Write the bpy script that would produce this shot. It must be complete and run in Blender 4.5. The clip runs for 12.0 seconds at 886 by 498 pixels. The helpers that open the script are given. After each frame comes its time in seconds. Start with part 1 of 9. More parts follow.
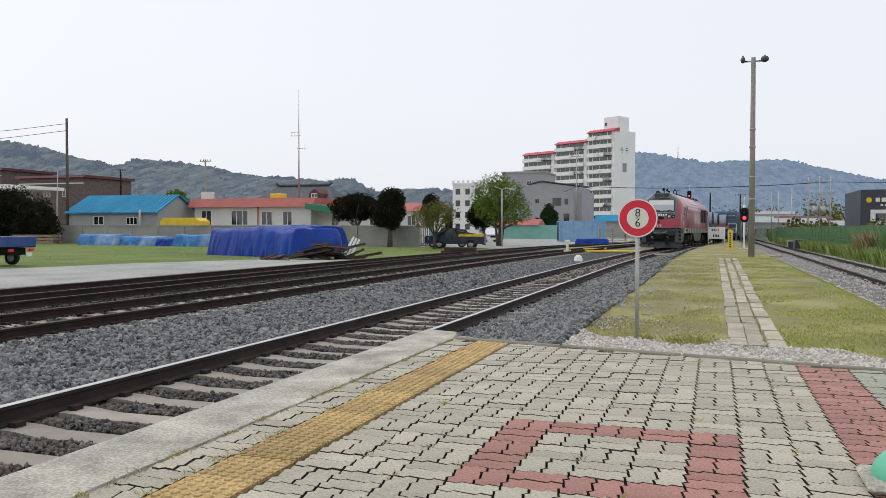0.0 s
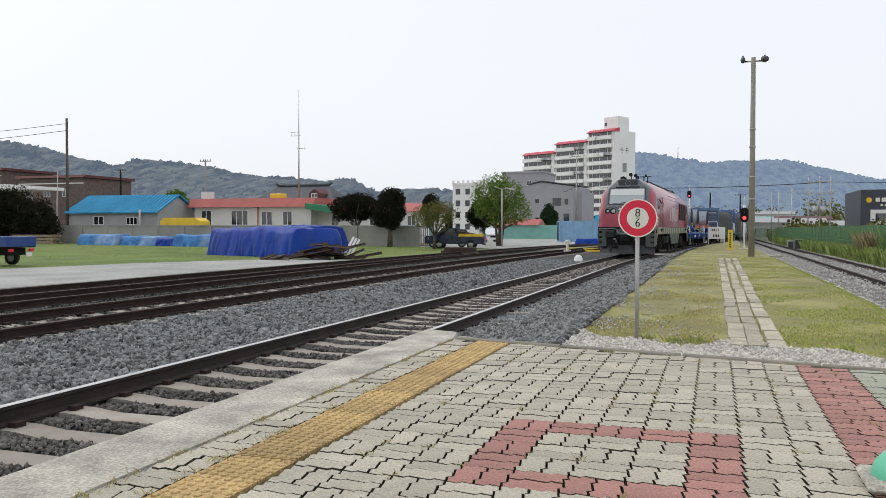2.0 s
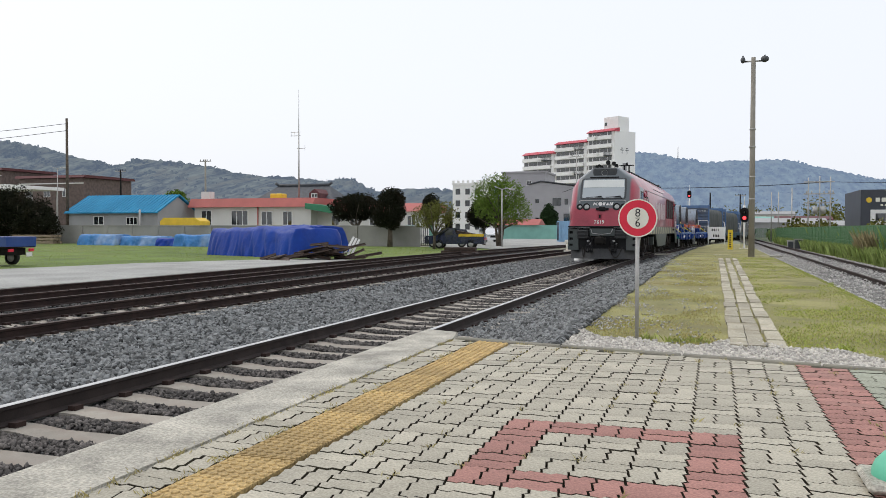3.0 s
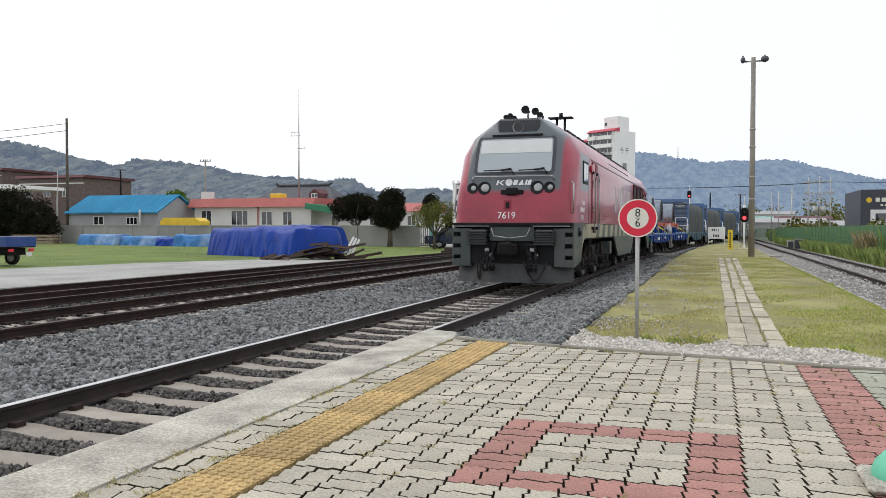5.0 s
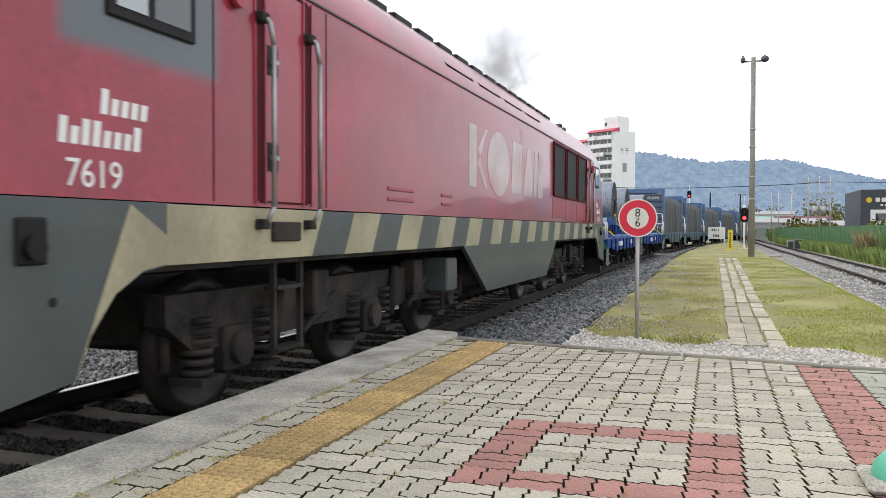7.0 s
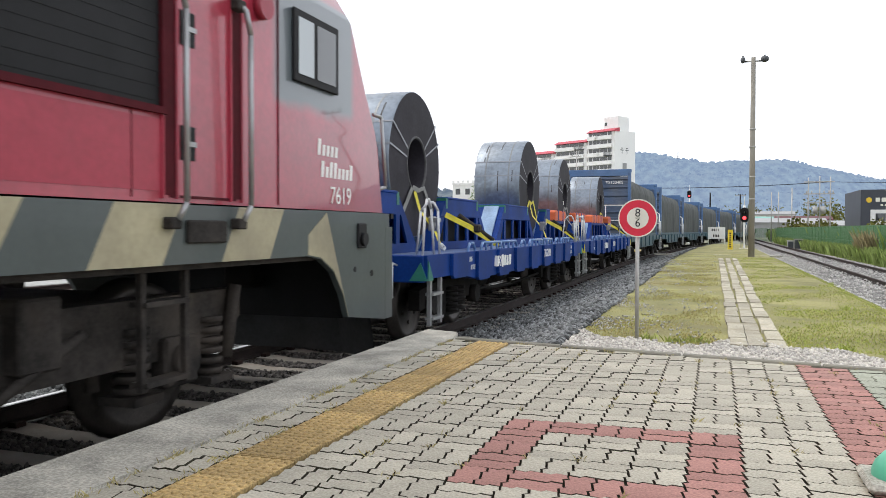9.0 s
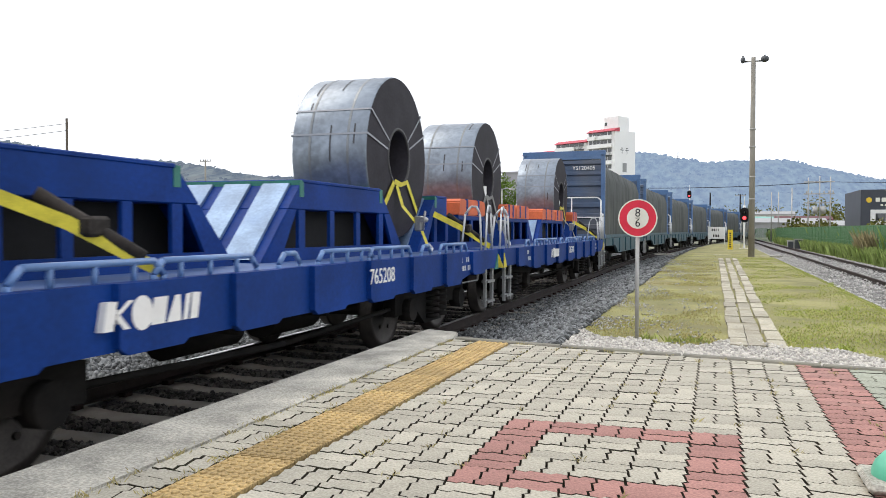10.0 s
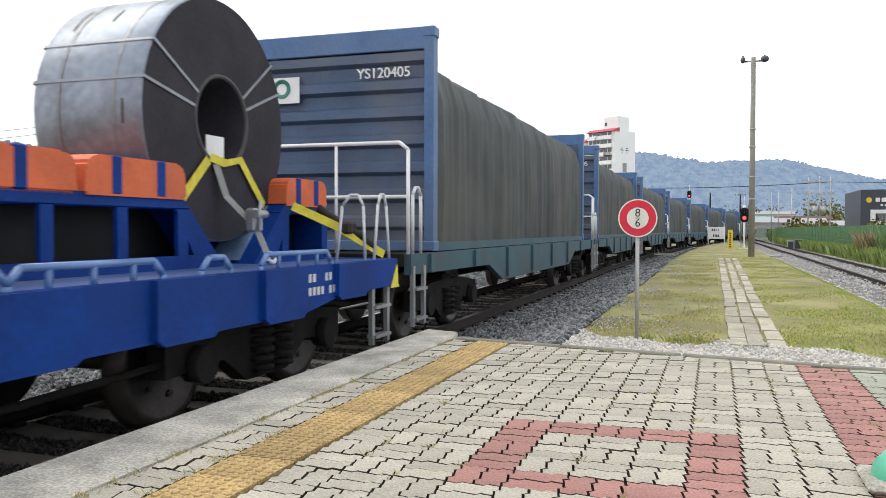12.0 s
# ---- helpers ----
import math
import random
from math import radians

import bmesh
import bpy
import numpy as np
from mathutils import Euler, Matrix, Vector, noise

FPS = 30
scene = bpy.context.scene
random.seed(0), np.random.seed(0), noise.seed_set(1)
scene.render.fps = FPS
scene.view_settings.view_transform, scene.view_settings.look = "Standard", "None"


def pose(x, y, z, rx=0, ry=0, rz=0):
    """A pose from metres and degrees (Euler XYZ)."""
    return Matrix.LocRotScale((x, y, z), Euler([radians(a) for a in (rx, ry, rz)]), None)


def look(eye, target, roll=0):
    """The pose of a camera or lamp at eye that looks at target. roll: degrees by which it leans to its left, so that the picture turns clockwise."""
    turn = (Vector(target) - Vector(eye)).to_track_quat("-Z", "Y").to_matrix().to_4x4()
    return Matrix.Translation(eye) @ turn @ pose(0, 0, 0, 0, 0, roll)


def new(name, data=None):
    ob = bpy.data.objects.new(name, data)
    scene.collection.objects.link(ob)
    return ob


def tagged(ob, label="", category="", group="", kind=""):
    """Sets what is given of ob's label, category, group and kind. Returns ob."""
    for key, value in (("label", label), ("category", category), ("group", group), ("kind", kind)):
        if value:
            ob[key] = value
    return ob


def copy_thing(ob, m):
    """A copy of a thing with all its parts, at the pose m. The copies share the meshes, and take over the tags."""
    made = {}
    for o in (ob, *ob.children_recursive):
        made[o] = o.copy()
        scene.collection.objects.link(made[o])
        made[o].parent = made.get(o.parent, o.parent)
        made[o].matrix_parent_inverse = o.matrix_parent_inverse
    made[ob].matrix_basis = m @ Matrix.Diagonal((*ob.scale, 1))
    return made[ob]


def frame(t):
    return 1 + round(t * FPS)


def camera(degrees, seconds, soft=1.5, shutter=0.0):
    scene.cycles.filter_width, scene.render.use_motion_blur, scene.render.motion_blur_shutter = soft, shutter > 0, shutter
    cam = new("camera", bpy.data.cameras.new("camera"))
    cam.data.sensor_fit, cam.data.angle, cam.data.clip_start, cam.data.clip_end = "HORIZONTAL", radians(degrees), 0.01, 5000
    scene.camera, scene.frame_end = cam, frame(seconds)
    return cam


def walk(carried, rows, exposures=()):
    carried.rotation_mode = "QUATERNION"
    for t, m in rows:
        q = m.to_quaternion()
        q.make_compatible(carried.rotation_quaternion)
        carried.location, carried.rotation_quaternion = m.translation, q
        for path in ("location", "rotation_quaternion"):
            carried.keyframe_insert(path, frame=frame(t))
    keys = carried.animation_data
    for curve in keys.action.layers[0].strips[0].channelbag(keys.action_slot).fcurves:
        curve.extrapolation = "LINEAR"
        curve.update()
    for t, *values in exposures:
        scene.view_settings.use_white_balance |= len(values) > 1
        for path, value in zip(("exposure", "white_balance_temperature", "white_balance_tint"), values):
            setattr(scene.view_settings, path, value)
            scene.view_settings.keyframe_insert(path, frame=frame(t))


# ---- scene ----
# camera: standing on the platform, still for the whole clip
EYE = (0.0, 0.0, 1.0)
YAW, PITCH = -0.32236, -0.0245
cam = camera(57.22, 12.0, soft=0.6, shutter=0.12)
VIEW = (EYE[0] + math.sin(YAW) * math.cos(PITCH), EYE[1] + math.cos(YAW) * math.cos(PITCH), EYE[2] + math.sin(PITCH))
STILL = look(EYE, VIEW, 0.134)
walk(cam, [(0, STILL), (12, STILL)], exposures=[(0, -0.2), (3, -0.1), (5.5, 0.1), (6.5, 0.3), (9, 0.36), (12, 0.36)])

# hazy spring daylight: pale sky, low-contrast sun from beyond the train
world = bpy.data.worlds.new("sky")
scene.world = world
world.use_nodes = True
wn, wl = world.node_tree.nodes, world.node_tree.links
SUN_EL, SUN_AZ = radians(52), radians(-80)
sky = wn.new("ShaderNodeTexSky")
sky.sky_type, sky.sun_disc, sky.sun_elevation, sky.sun_rotation = "NISHITA", False, SUN_EL, SUN_AZ
sky.air_density, sky.dust_density, sky.ozone_density = 1.0, 6.0, 1.0
bg = wn["Background"]
haze = wn.new("ShaderNodeMixRGB")
haze.inputs[0].default_value = 0.8
haze.inputs[2].default_value = (9.0, 9.3, 9.9, 1)
wl.new(sky.outputs[0], haze.inputs[1])
wl.new(haze.outputs[0], bg.inputs[0])
bg.inputs[1].default_value = 0.128
sun = new("sun", bpy.data.lights.new("sun", "SUN"))
sun.data.energy, sun.data.angle, sun.data.color = 0.75, radians(40), (1.0, 0.96, 0.9)
SUN_DIR = Vector((math.sin(SUN_AZ) * math.cos(SUN_EL), math.cos(SUN_AZ) * math.cos(SUN_EL), math.sin(SUN_EL)))
sun.matrix_world = look(SUN_DIR * 50, (0, 0, 0))


# ---- materials ----
def mat(name, color, rough=0.7, metal=0.0, var=0.15, scale=6.0, fine=60.0, bump=0.15, stain=None, amount=0.35, obj=0.0, island=0.0, coat=0.0, spec=0.5, stretch=(1, 1, 1), dist=0.01, grain=0.0):
    """Two scales of noise over one colour, an optional stain colour, fine relief."""
    m = bpy.data.materials.new(name)
    m.use_nodes = True
    n, l = m.node_tree.nodes, m.node_tree.links
    b = n["Principled BSDF"]
    tc = n.new("ShaderNodeTexCoord")
    mp = n.new("ShaderNodeMapping")
    mp.inputs["Scale"].default_value = stretch
    l.new(tc.outputs["Object"], mp.inputs[0])
    n1, n2 = n.new("ShaderNodeTexNoise"), n.new("ShaderNodeTexNoise")
    n1.inputs["Scale"].default_value, n1.inputs["Detail"].default_value = scale, 5
    n2.inputs["Scale"].default_value, n2.inputs["Detail"].default_value = fine, 3
    l.new(mp.outputs[0], n1.inputs[0])
    l.new(mp.outputs[0], n2.inputs[0])
    add = n.new("ShaderNodeMath")
    add.operation = "MULTIPLY_ADD"
    l.new(n2.outputs[0], add.inputs[0])
    add.inputs[1].default_value = 0.5
    l.new(n1.outputs[0], add.inputs[2])
    last = add.outputs[0]
    for amt, sock in ((obj, ("ShaderNodeObjectInfo", "Random")), (island, ("ShaderNodeNewGeometry", "Random Per Island"))):
        if amt:
            src = n.new(sock[0])
            a2 = n.new("ShaderNodeMath")
            a2.operation = "MULTIPLY_ADD"
            l.new(src.outputs[sock[1]], a2.inputs[0])
            a2.inputs[1].default_value = amt
            l.new(last, a2.inputs[2])
            last = a2.outputs[0]
    mr = n.new("ShaderNodeMapRange")
    mr.inputs[1].default_value, mr.inputs[2].default_value = 0.57, 0.93 + obj + island
    mr.inputs[3].default_value, mr.inputs[4].default_value = 1 - var, 1 + var
    l.new(last, mr.inputs[0])
    mul = n.new("ShaderNodeVectorMath")
    mul.operation = "SCALE"
    mul.inputs[0].default_value = color
    l.new(mr.outputs[0], mul.inputs["Scale"])
    out = mul.outputs[0]
    if stain:
        ramp = n.new("ShaderNodeMapRange")
        ramp.inputs[1].default_value, ramp.inputs[2].default_value = 0.5, 0.72
        ramp.inputs[4].default_value = amount
        n3 = n.new("ShaderNodeTexNoise")
        n3.inputs["Scale"].default_value, n3.inputs["Detail"].default_value = scale * 0.45, 7
        l.new(mp.outputs[0], n3.inputs[0])
        l.new(n3.outputs[0], ramp.inputs[0])
        mx = n.new("ShaderNodeMixRGB")
        mx.inputs[2].default_value = (*stain, 1)
        l.new(ramp.outputs[0], mx.inputs[0])
        l.new(out, mx.inputs[1])
        out = mx.outputs[0]
    if grain:
        n4, g4, s4 = n.new("ShaderNodeTexNoise"), n.new("ShaderNodeMapRange"), n.new("ShaderNodeVectorMath")
        n4.inputs["Scale"].default_value, n4.inputs["Detail"].default_value = fine * 0.6, 2
        g4.inputs[1].default_value, g4.inputs[2].default_value = 0.38, 0.62
        g4.inputs[3].default_value, g4.inputs[4].default_value = 1 - grain, 1 + grain
        s4.operation = "SCALE"
        l.new(mp.outputs[0], n4.inputs[0])
        l.new(n4.outputs[0], g4.inputs[0])
        l.new(out, s4.inputs[0])
        l.new(g4.outputs[0], s4.inputs["Scale"])
        out = s4.outputs[0]
    l.new(out, b.inputs["Base Color"])
    b.inputs["Roughness"].default_value, b.inputs["Metallic"].default_value = rough, metal
    b.inputs["Specular IOR Level"].default_value = spec
    b.inputs["Coat Weight"].default_value = coat
    if bump:
        bp = n.new("ShaderNodeBump")
        bp.inputs["Strength"].default_value, bp.inputs["Distance"].default_value = bump, dist
        l.new(last, bp.inputs["Height"])
        l.new(bp.outputs[0], b.inputs["Normal"])
    return m


def glass_mat(name, color, rough=0.05):
    m = bpy.data.materials.new(name)
    m.use_nodes = True
    b = m.node_tree.nodes["Principled BSDF"]
    b.inputs["Base Color"].default_value, b.inputs["Roughness"].default_value = (*color, 1), rough
    b.inputs["Specular IOR Level"].default_value, b.inputs["Coat Weight"].default_value = 0.8, 0.6
    return m


def glow_mat(name, color, power):
    m = bpy.data.materials.new(name)
    m.use_nodes = True
    b = m.node_tree.nodes["Principled BSDF"]
    b.inputs["Base Color"].default_value = (*color, 1)
    b.inputs["Emission Color"].default_value, b.inputs["Emission Strength"].default_value = (*color, 1), power
    return m


# near-black bed: the shade in the gaps between stones is in its colour
M_BALLAST_SHADED = mat("ballast", (0.04, 0.041, 0.04), 0.85, var=0.45, scale=9, fine=45, bump=0.9, dist=0.03)
M_STONE = mat("crushed_stone", (0.16, 0.166, 0.165), 0.85, var=1.0, scale=3, fine=50, bump=0.3, island=1.2)
M_LIGHT_STONE = mat("pale_crushed_stone", (0.4, 0.39, 0.37), 0.85, var=0.6, scale=3, fine=50, bump=0.3, island=1.2)
M_PALE_STONE = mat("pale_gravel", (0.52, 0.49, 0.44), 0.85, var=0.45, scale=3, fine=50, bump=0.3, island=1.2)
M_BROWN_STONE = mat("rusty_stone", (0.1, 0.09, 0.083), 0.9, var=0.95, scale=3, fine=50, bump=0.3, island=1.2)
M_GRASS_SOIL = mat("turf", (0.25, 0.235, 0.09), 0.95, var=0.35, scale=0.9, fine=40, bump=0.7, stain=(0.28, 0.23, 0.11), amount=0.6, dist=0.03)
M_BLADE = mat("grass_blades", (0.42, 0.41, 0.13), 0.8, var=0.5, scale=0.7, fine=9, bump=0, island=1.0, stain=(0.36, 0.3, 0.12), amount=0.7)
M_GROUND = mat("yard_soil", (0.2, 0.2, 0.14), 0.95, var=0.3, scale=0.25, fine=6, bump=0.4, stain=(0.14, 0.18, 0.06), amount=0.6)
M_CONCRETE = mat("concrete", (0.4, 0.378, 0.32), 0.85, var=0.35, scale=3, fine=110, bump=0.6, grain=0.2, stain=(0.27, 0.26, 0.23), amount=0.5)
M_ROAD = mat("concrete_road", (0.32, 0.32, 0.3), 0.9, grain=0.12, var=0.2, scale=0.5, fine=20, bump=0.15, stain=(0.34, 0.34, 0.32), amount=0.4)
M_SLEEPER = mat("sleeper_concrete", (0.33, 0.3, 0.255), 0.9, var=0.25, scale=5, fine=70, bump=0.3, stain=(0.2, 0.15, 0.12), amount=0.7, obj=0.5)
M_RAIL = mat("rail_side", (0.034, 0.024, 0.021), 0.8, metal=0.2, var=0.3, scale=5, fine=90, bump=0.2)
M_RAIL_TOP = mat("rail_head", (0.55, 0.54, 0.52), 0.32, metal=0.9, var=0.15, scale=3, fine=40, bump=0.05)
M_RUST = mat("rusty_rail", (0.026, 0.013, 0.01), 0.9, metal=0.1, var=0.4, scale=4, fine=70, bump=0.3)
M_RUST_TOP = mat("rusty_rail_head", (0.06, 0.04, 0.033), 0.7, metal=0.2, var=0.3, scale=4, fine=70, bump=0.1)
M_PAVER = mat("paver_grey", (0.4, 0.37, 0.295), 0.88, grain=0.16, var=0.25, scale=7, fine=150, bump=0.25, stain=(0.29, 0.28, 0.22), amount=0.45, obj=0.5, dist=0.004)
M_PAVER_RED = mat("paver_red", (0.35, 0.175, 0.145), 0.88, grain=0.16, var=0.28, scale=7, fine=150, bump=0.25, stain=(0.3, 0.2, 0.165), amount=0.5, obj=0.3, dist=0.004)
M_PAVER_GREEN = mat("paver_greenish", (0.31, 0.32, 0.25), 0.88, grain=0.16, var=0.25, scale=7, fine=150, bump=0.25, stain=(0.25, 0.26, 0.19), amount=0.4, obj=0.5, dist=0.004)
M_JOINT = mat("joint_sand", (0.062, 0.054, 0.04), 0.98, spec=0.1, var=0.5, scale=8, fine=90, bump=0.5, stain=(0.045, 0.05, 0.018), amount=0.6)
M_TACTILE = mat("tactile_yellow", (0.43, 0.3, 0.125), 0.85, grain=0.22, var=0.4, scale=4, fine=120, bump=0.25, stain=(0.3, 0.25, 0.15), amount=0.8, obj=0.4, dist=0.004)
M_KERB = mat("kerb_concrete", (0.2, 0.188, 0.15), 0.9, var=0.2, scale=4, fine=80, bump=0.3, stain=(0.2, 0.2, 0.13), amount=0.5)
M_SLAB = mat("path_slab", (0.4, 0.365, 0.28), 0.9, var=0.35, scale=5, fine=80, bump=0.5, grain=0.15, stain=(0.22, 0.19, 0.12), amount=0.75, obj=0.8)
M_RED = mat("loco_red", (0.34, 0.031, 0.056), 0.38, var=0.16, scale=1.2, fine=25, bump=0.03, stain=(0.33, 0.065, 0.085), amount=0.6, coat=0.12, spec=0.35)
M_EMBLEM = mat("faded_white", (0.58, 0.46, 0.46), 0.45, var=0.15, scale=2.5, fine=25, bump=0.03, stain=(0.48, 0.2, 0.22), amount=0.8, coat=0.2)
M_GREY = mat("loco_grey", (0.056, 0.07, 0.068), 0.45, var=0.12, scale=1.5, fine=25, bump=0.03, stain=(0.12, 0.11, 0.1), amount=0.5, coat=0.15)
M_DGREY = mat("loco_dark_grey", (0.045, 0.05, 0.055), 0.55, var=0.15, scale=1.5, fine=25, bump=0.04, stain=(0.06, 0.05, 0.045), amount=0.5)
M_SILL = mat("loco_sill_buff", (0.37, 0.33, 0.21), 0.5, var=0.16, scale=2, fine=25, bump=0.03, stain=(0.2, 0.175, 0.125), amount=0.8)
M_DARK = mat("undergear", (0.011, 0.01, 0.009), 0.85, spec=0.2, var=0.4, scale=4, fine=40, bump=0.2, stain=(0.035, 0.027, 0.022), amount=0.45)
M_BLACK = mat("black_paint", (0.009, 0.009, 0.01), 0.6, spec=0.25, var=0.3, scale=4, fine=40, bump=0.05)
M_WHEEL = mat("wheel_steel", (0.06, 0.052, 0.046), 0.5, metal=0.6, var=0.3, scale=5, fine=50, bump=0.1)
M_STEEL = mat("bare_steel", (0.38, 0.38, 0.38), 0.45, metal=0.7, var=0.12, scale=4, fine=50, bump=0.05)
M_WHITE = mat("white_paint", (0.78, 0.77, 0.75), 0.5, var=0.06, scale=4, fine=40, bump=0.03)
M_BLUE = mat("wagon_blue", (0.003, 0.035, 0.2), 0.55, var=0.25, scale=1.5, fine=30, bump=0.04, stain=(0.005, 0.028, 0.13), amount=0.6, spec=0.15)
M_DECK = mat("wagon_deck", (0.045, 0.1, 0.26), 0.6, var=0.25, scale=1.5, fine=30, bump=0.08, stain=(0.2, 0.22, 0.28), amount=0.5)
M_SKID = mat("worn_skid", (0.2, 0.29, 0.42), 0.45, metal=0.3, var=0.25, scale=3, fine=40, bump=0.05, stain=(0.06, 0.12, 0.27), amount=0.6)
M_RAILBLUE = mat("rail_blue", (0.1, 0.2, 0.42), 0.4, var=0.15, scale=3, fine=40, bump=0.03, coat=0.3)
M_GALV = mat("galvanised_tube", (0.56, 0.57, 0.58), 0.5, metal=0.2, var=0.12, scale=5, fine=50, bump=0.03)
M_ORANGE = mat("orange_pad", (0.62, 0.12, 0.035), 0.6, var=0.15, scale=3, fine=40, bump=0.05, stain=(0.35, 0.1, 0.05), amount=0.4)
M_GREEN_TIP = mat("green_paint", (0.02, 0.16, 0.12), 0.5, var=0.15, scale=3, fine=40, bump=0.05)
M_COIL = mat("coil_wrap", (0.235, 0.27, 0.31), 0.36, metal=0.6, var=0.3, scale=1.6, fine=14, bump=0.06, stain=(0.17, 0.19, 0.22), amount=0.5)
M_COIL_FACE = mat("coil_face_bore_shade", (0.03, 0.027, 0.034), 0.7, spec=0.25, metal=0.0, var=0.25, scale=2.2, fine=30, bump=0.1)
M_SEAM = mat("dark_seam", (0.05, 0.048, 0.05), 0.6, var=0.3, scale=6, fine=40, bump=0.05)
M_HOOP = mat("coil_hoop", (0.2, 0.21, 0.215), 0.35, metal=0.6, var=0.1, scale=3, fine=30, bump=0.02)
M_STRAP = mat("steel_strap", (0.24, 0.25, 0.27), 0.35, metal=0.8, var=0.1, scale=5, fine=50, bump=0.02)
M_YELLOW = mat("yellow_strap", (0.68, 0.58, 0.05), 0.7, var=0.15, scale=12, fine=120, bump=0.1, stain=(0.4, 0.33, 0.08), amount=0.4)
M_WEBGREY = mat("grey_webbing", (0.23, 0.23, 0.22), 0.8, var=0.15, scale=12, fine=120, bump=0.1)
M_FRAMEBLUE = mat("frame_blue", (0.07, 0.15, 0.31), 0.5, var=0.2, scale=1.2, fine=30, bump=0.04, stain=(0.15, 0.17, 0.2), amount=0.5)
M_BOXBLUE = mat("container_blue", (0.06, 0.095, 0.165), 0.5, var=0.2, scale=1.2, fine=30, bump=0.04, stain=(0.17, 0.165, 0.16), amount=0.7)
M_TARP = mat("olive_tarpaulin", (0.05, 0.056, 0.053), 0.7, var=0.3, scale=1.2, fine=40, bump=0.12, stain=(0.1, 0.095, 0.07), amount=0.4)
M_TEAL = mat("wagon_teal", (0.03, 0.085, 0.11), 0.55, var=0.2, scale=2, fine=30, bump=0.05, stain=(0.06, 0.05, 0.045), amount=0.6)
M_GLASS = glass_mat("dark_glass", (0.02, 0.024, 0.026))
# pale base colour carries the sky's reflection on windscreen and cab pane
M_SCREEN = glass_mat("windscreen", (0.36, 0.4, 0.42), 0.06)
# pale colour for the sky reflection painted across the windscreen's top
M_SKY_BAND = mat("sky_reflection_band", (0.62, 0.64, 0.62), 0.5, var=0.05, scale=2, fine=30, bump=0.0, coat=0.5)
M_LENS = mat("lamp_lens", (0.36, 0.37, 0.36), 0.15, var=0.15, scale=20, fine=90, bump=0.2, coat=0.8)
M_SIGN_RED = mat("sign_red", (0.72, 0.016, 0.05), 0.35, var=0.06, scale=6, fine=60, bump=0.02)


# ---- mesh helpers ----
def part(name, bm, material, parent=None, label="", smooth=False):
    """Links a bmesh as one mesh object, under parent where one is given. material: one or a list."""
    me = bpy.data.meshes.new(name)
    bm.normal_update()
    bm.to_mesh(me)
    bm.free()
    for m in material if isinstance(material, (list, tuple)) else [material]:
        me.materials.append(m)
    if smooth:
        for p in me.polygons:
            p.use_smooth = True
    ob = new(name, me)
    if parent:
        ob.parent = parent
    if label:
        ob["label"] = label
    return ob


def empty(name, m, label, category, group="", kind=""):
    ob = new(name)
    ob.empty_display_size = 0.2
    ob.matrix_basis = m
    return tagged(ob, label, category, group, kind)


def box(bm, x0, x1, y0, y1, z0, z1, mi=0, bevel=0.0):
    if bevel:
        t = bmesh.new()
        bmesh.ops.create_cube(t, size=1)
        bmesh.ops.transform(t, matrix=Matrix.LocRotScale(((x0 + x1) / 2, (y0 + y1) / 2, (z0 + z1) / 2), None, (x1 - x0, y1 - y0, z1 - z0)), verts=t.verts)
        bmesh.ops.bevel(t, geom=t.edges[:], offset=bevel, segments=1, affect="EDGES")
        join(bm, t, mi)
        return
    v = [bm.verts.new((x, y, z)) for z in (z0, z1) for x, y in ((x0, y0), (x1, y0), (x1, y1), (x0, y1))]
    for f in ((3, 2, 1, 0), (4, 5, 6, 7), (0, 1, 5, 4), (1, 2, 6, 5), (2, 3, 7, 6), (3, 0, 4, 7)):
        bm.faces.new([v[i] for i in f]).material_index = mi


def join(bm, t, mi=0, m=None):
    """Adds the bmesh t, turned by m, to bm and frees it."""
    idx = {}
    for v in t.verts:
        idx[v] = bm.verts.new(m @ v.co if m else v.co)
    for f in t.faces:
        nf = bm.faces.new([idx[v] for v in f.verts])
        nf.material_index, nf.smooth = mi, f.smooth
    t.free()


def prism(bm, pts, axis, a, b, mi=0):
    """The polygon pts, pushed along axis ('x', 'y' or 'z') from a to b. For x: (y, z); y: (x, z); z: (x, y)."""
    def at(p, k):
        return (k, p[0], p[1]) if axis == "x" else (p[0], k, p[1]) if axis == "y" else (p[0], p[1], k)
    lo, hi = [bm.verts.new(at(p, a)) for p in pts], [bm.verts.new(at(p, b)) for p in pts]
    n = len(pts)
    fs = [bm.faces.new(lo), bm.faces.new(hi[::-1])]
    for i in range(n):
        fs.append(bm.faces.new((lo[i], hi[i], hi[(i + 1) % n], lo[(i + 1) % n])))
    for f in fs:
        f.material_index = mi
    bmesh.ops.recalc_face_normals(bm, faces=fs)


def cyl(bm, p0, p1, r, n=12, r2=None, mi=0, smooth=True):
    p0, p1 = Vector(p0), Vector(p1)
    d = p1 - p0
    q = d.to_track_quat("Z", "Y")
    r2 = r if r2 is None else r2
    rings = []
    for p, rr in ((p0, r), (p1, r2)):
        rings.append([bm.verts.new(p + q @ Vector((rr * math.cos(2 * math.pi * i / n), rr * math.sin(2 * math.pi * i / n), 0))) for i in range(n)])
    for i in range(n):
        f = bm.faces.new((rings[0][i], rings[0][(i + 1) % n], rings[1][(i + 1) % n], rings[1][i]))
        f.material_index, f.smooth = mi, smooth
    bm.faces.new(rings[0][::-1]).material_index = mi
    bm.faces.new(rings[1]).material_index = mi


def tube(bm, pts, r, n=8, mi=0):
    for a, b in zip(pts, pts[1:]):
        cyl(bm, a, b, r, n, mi=mi)


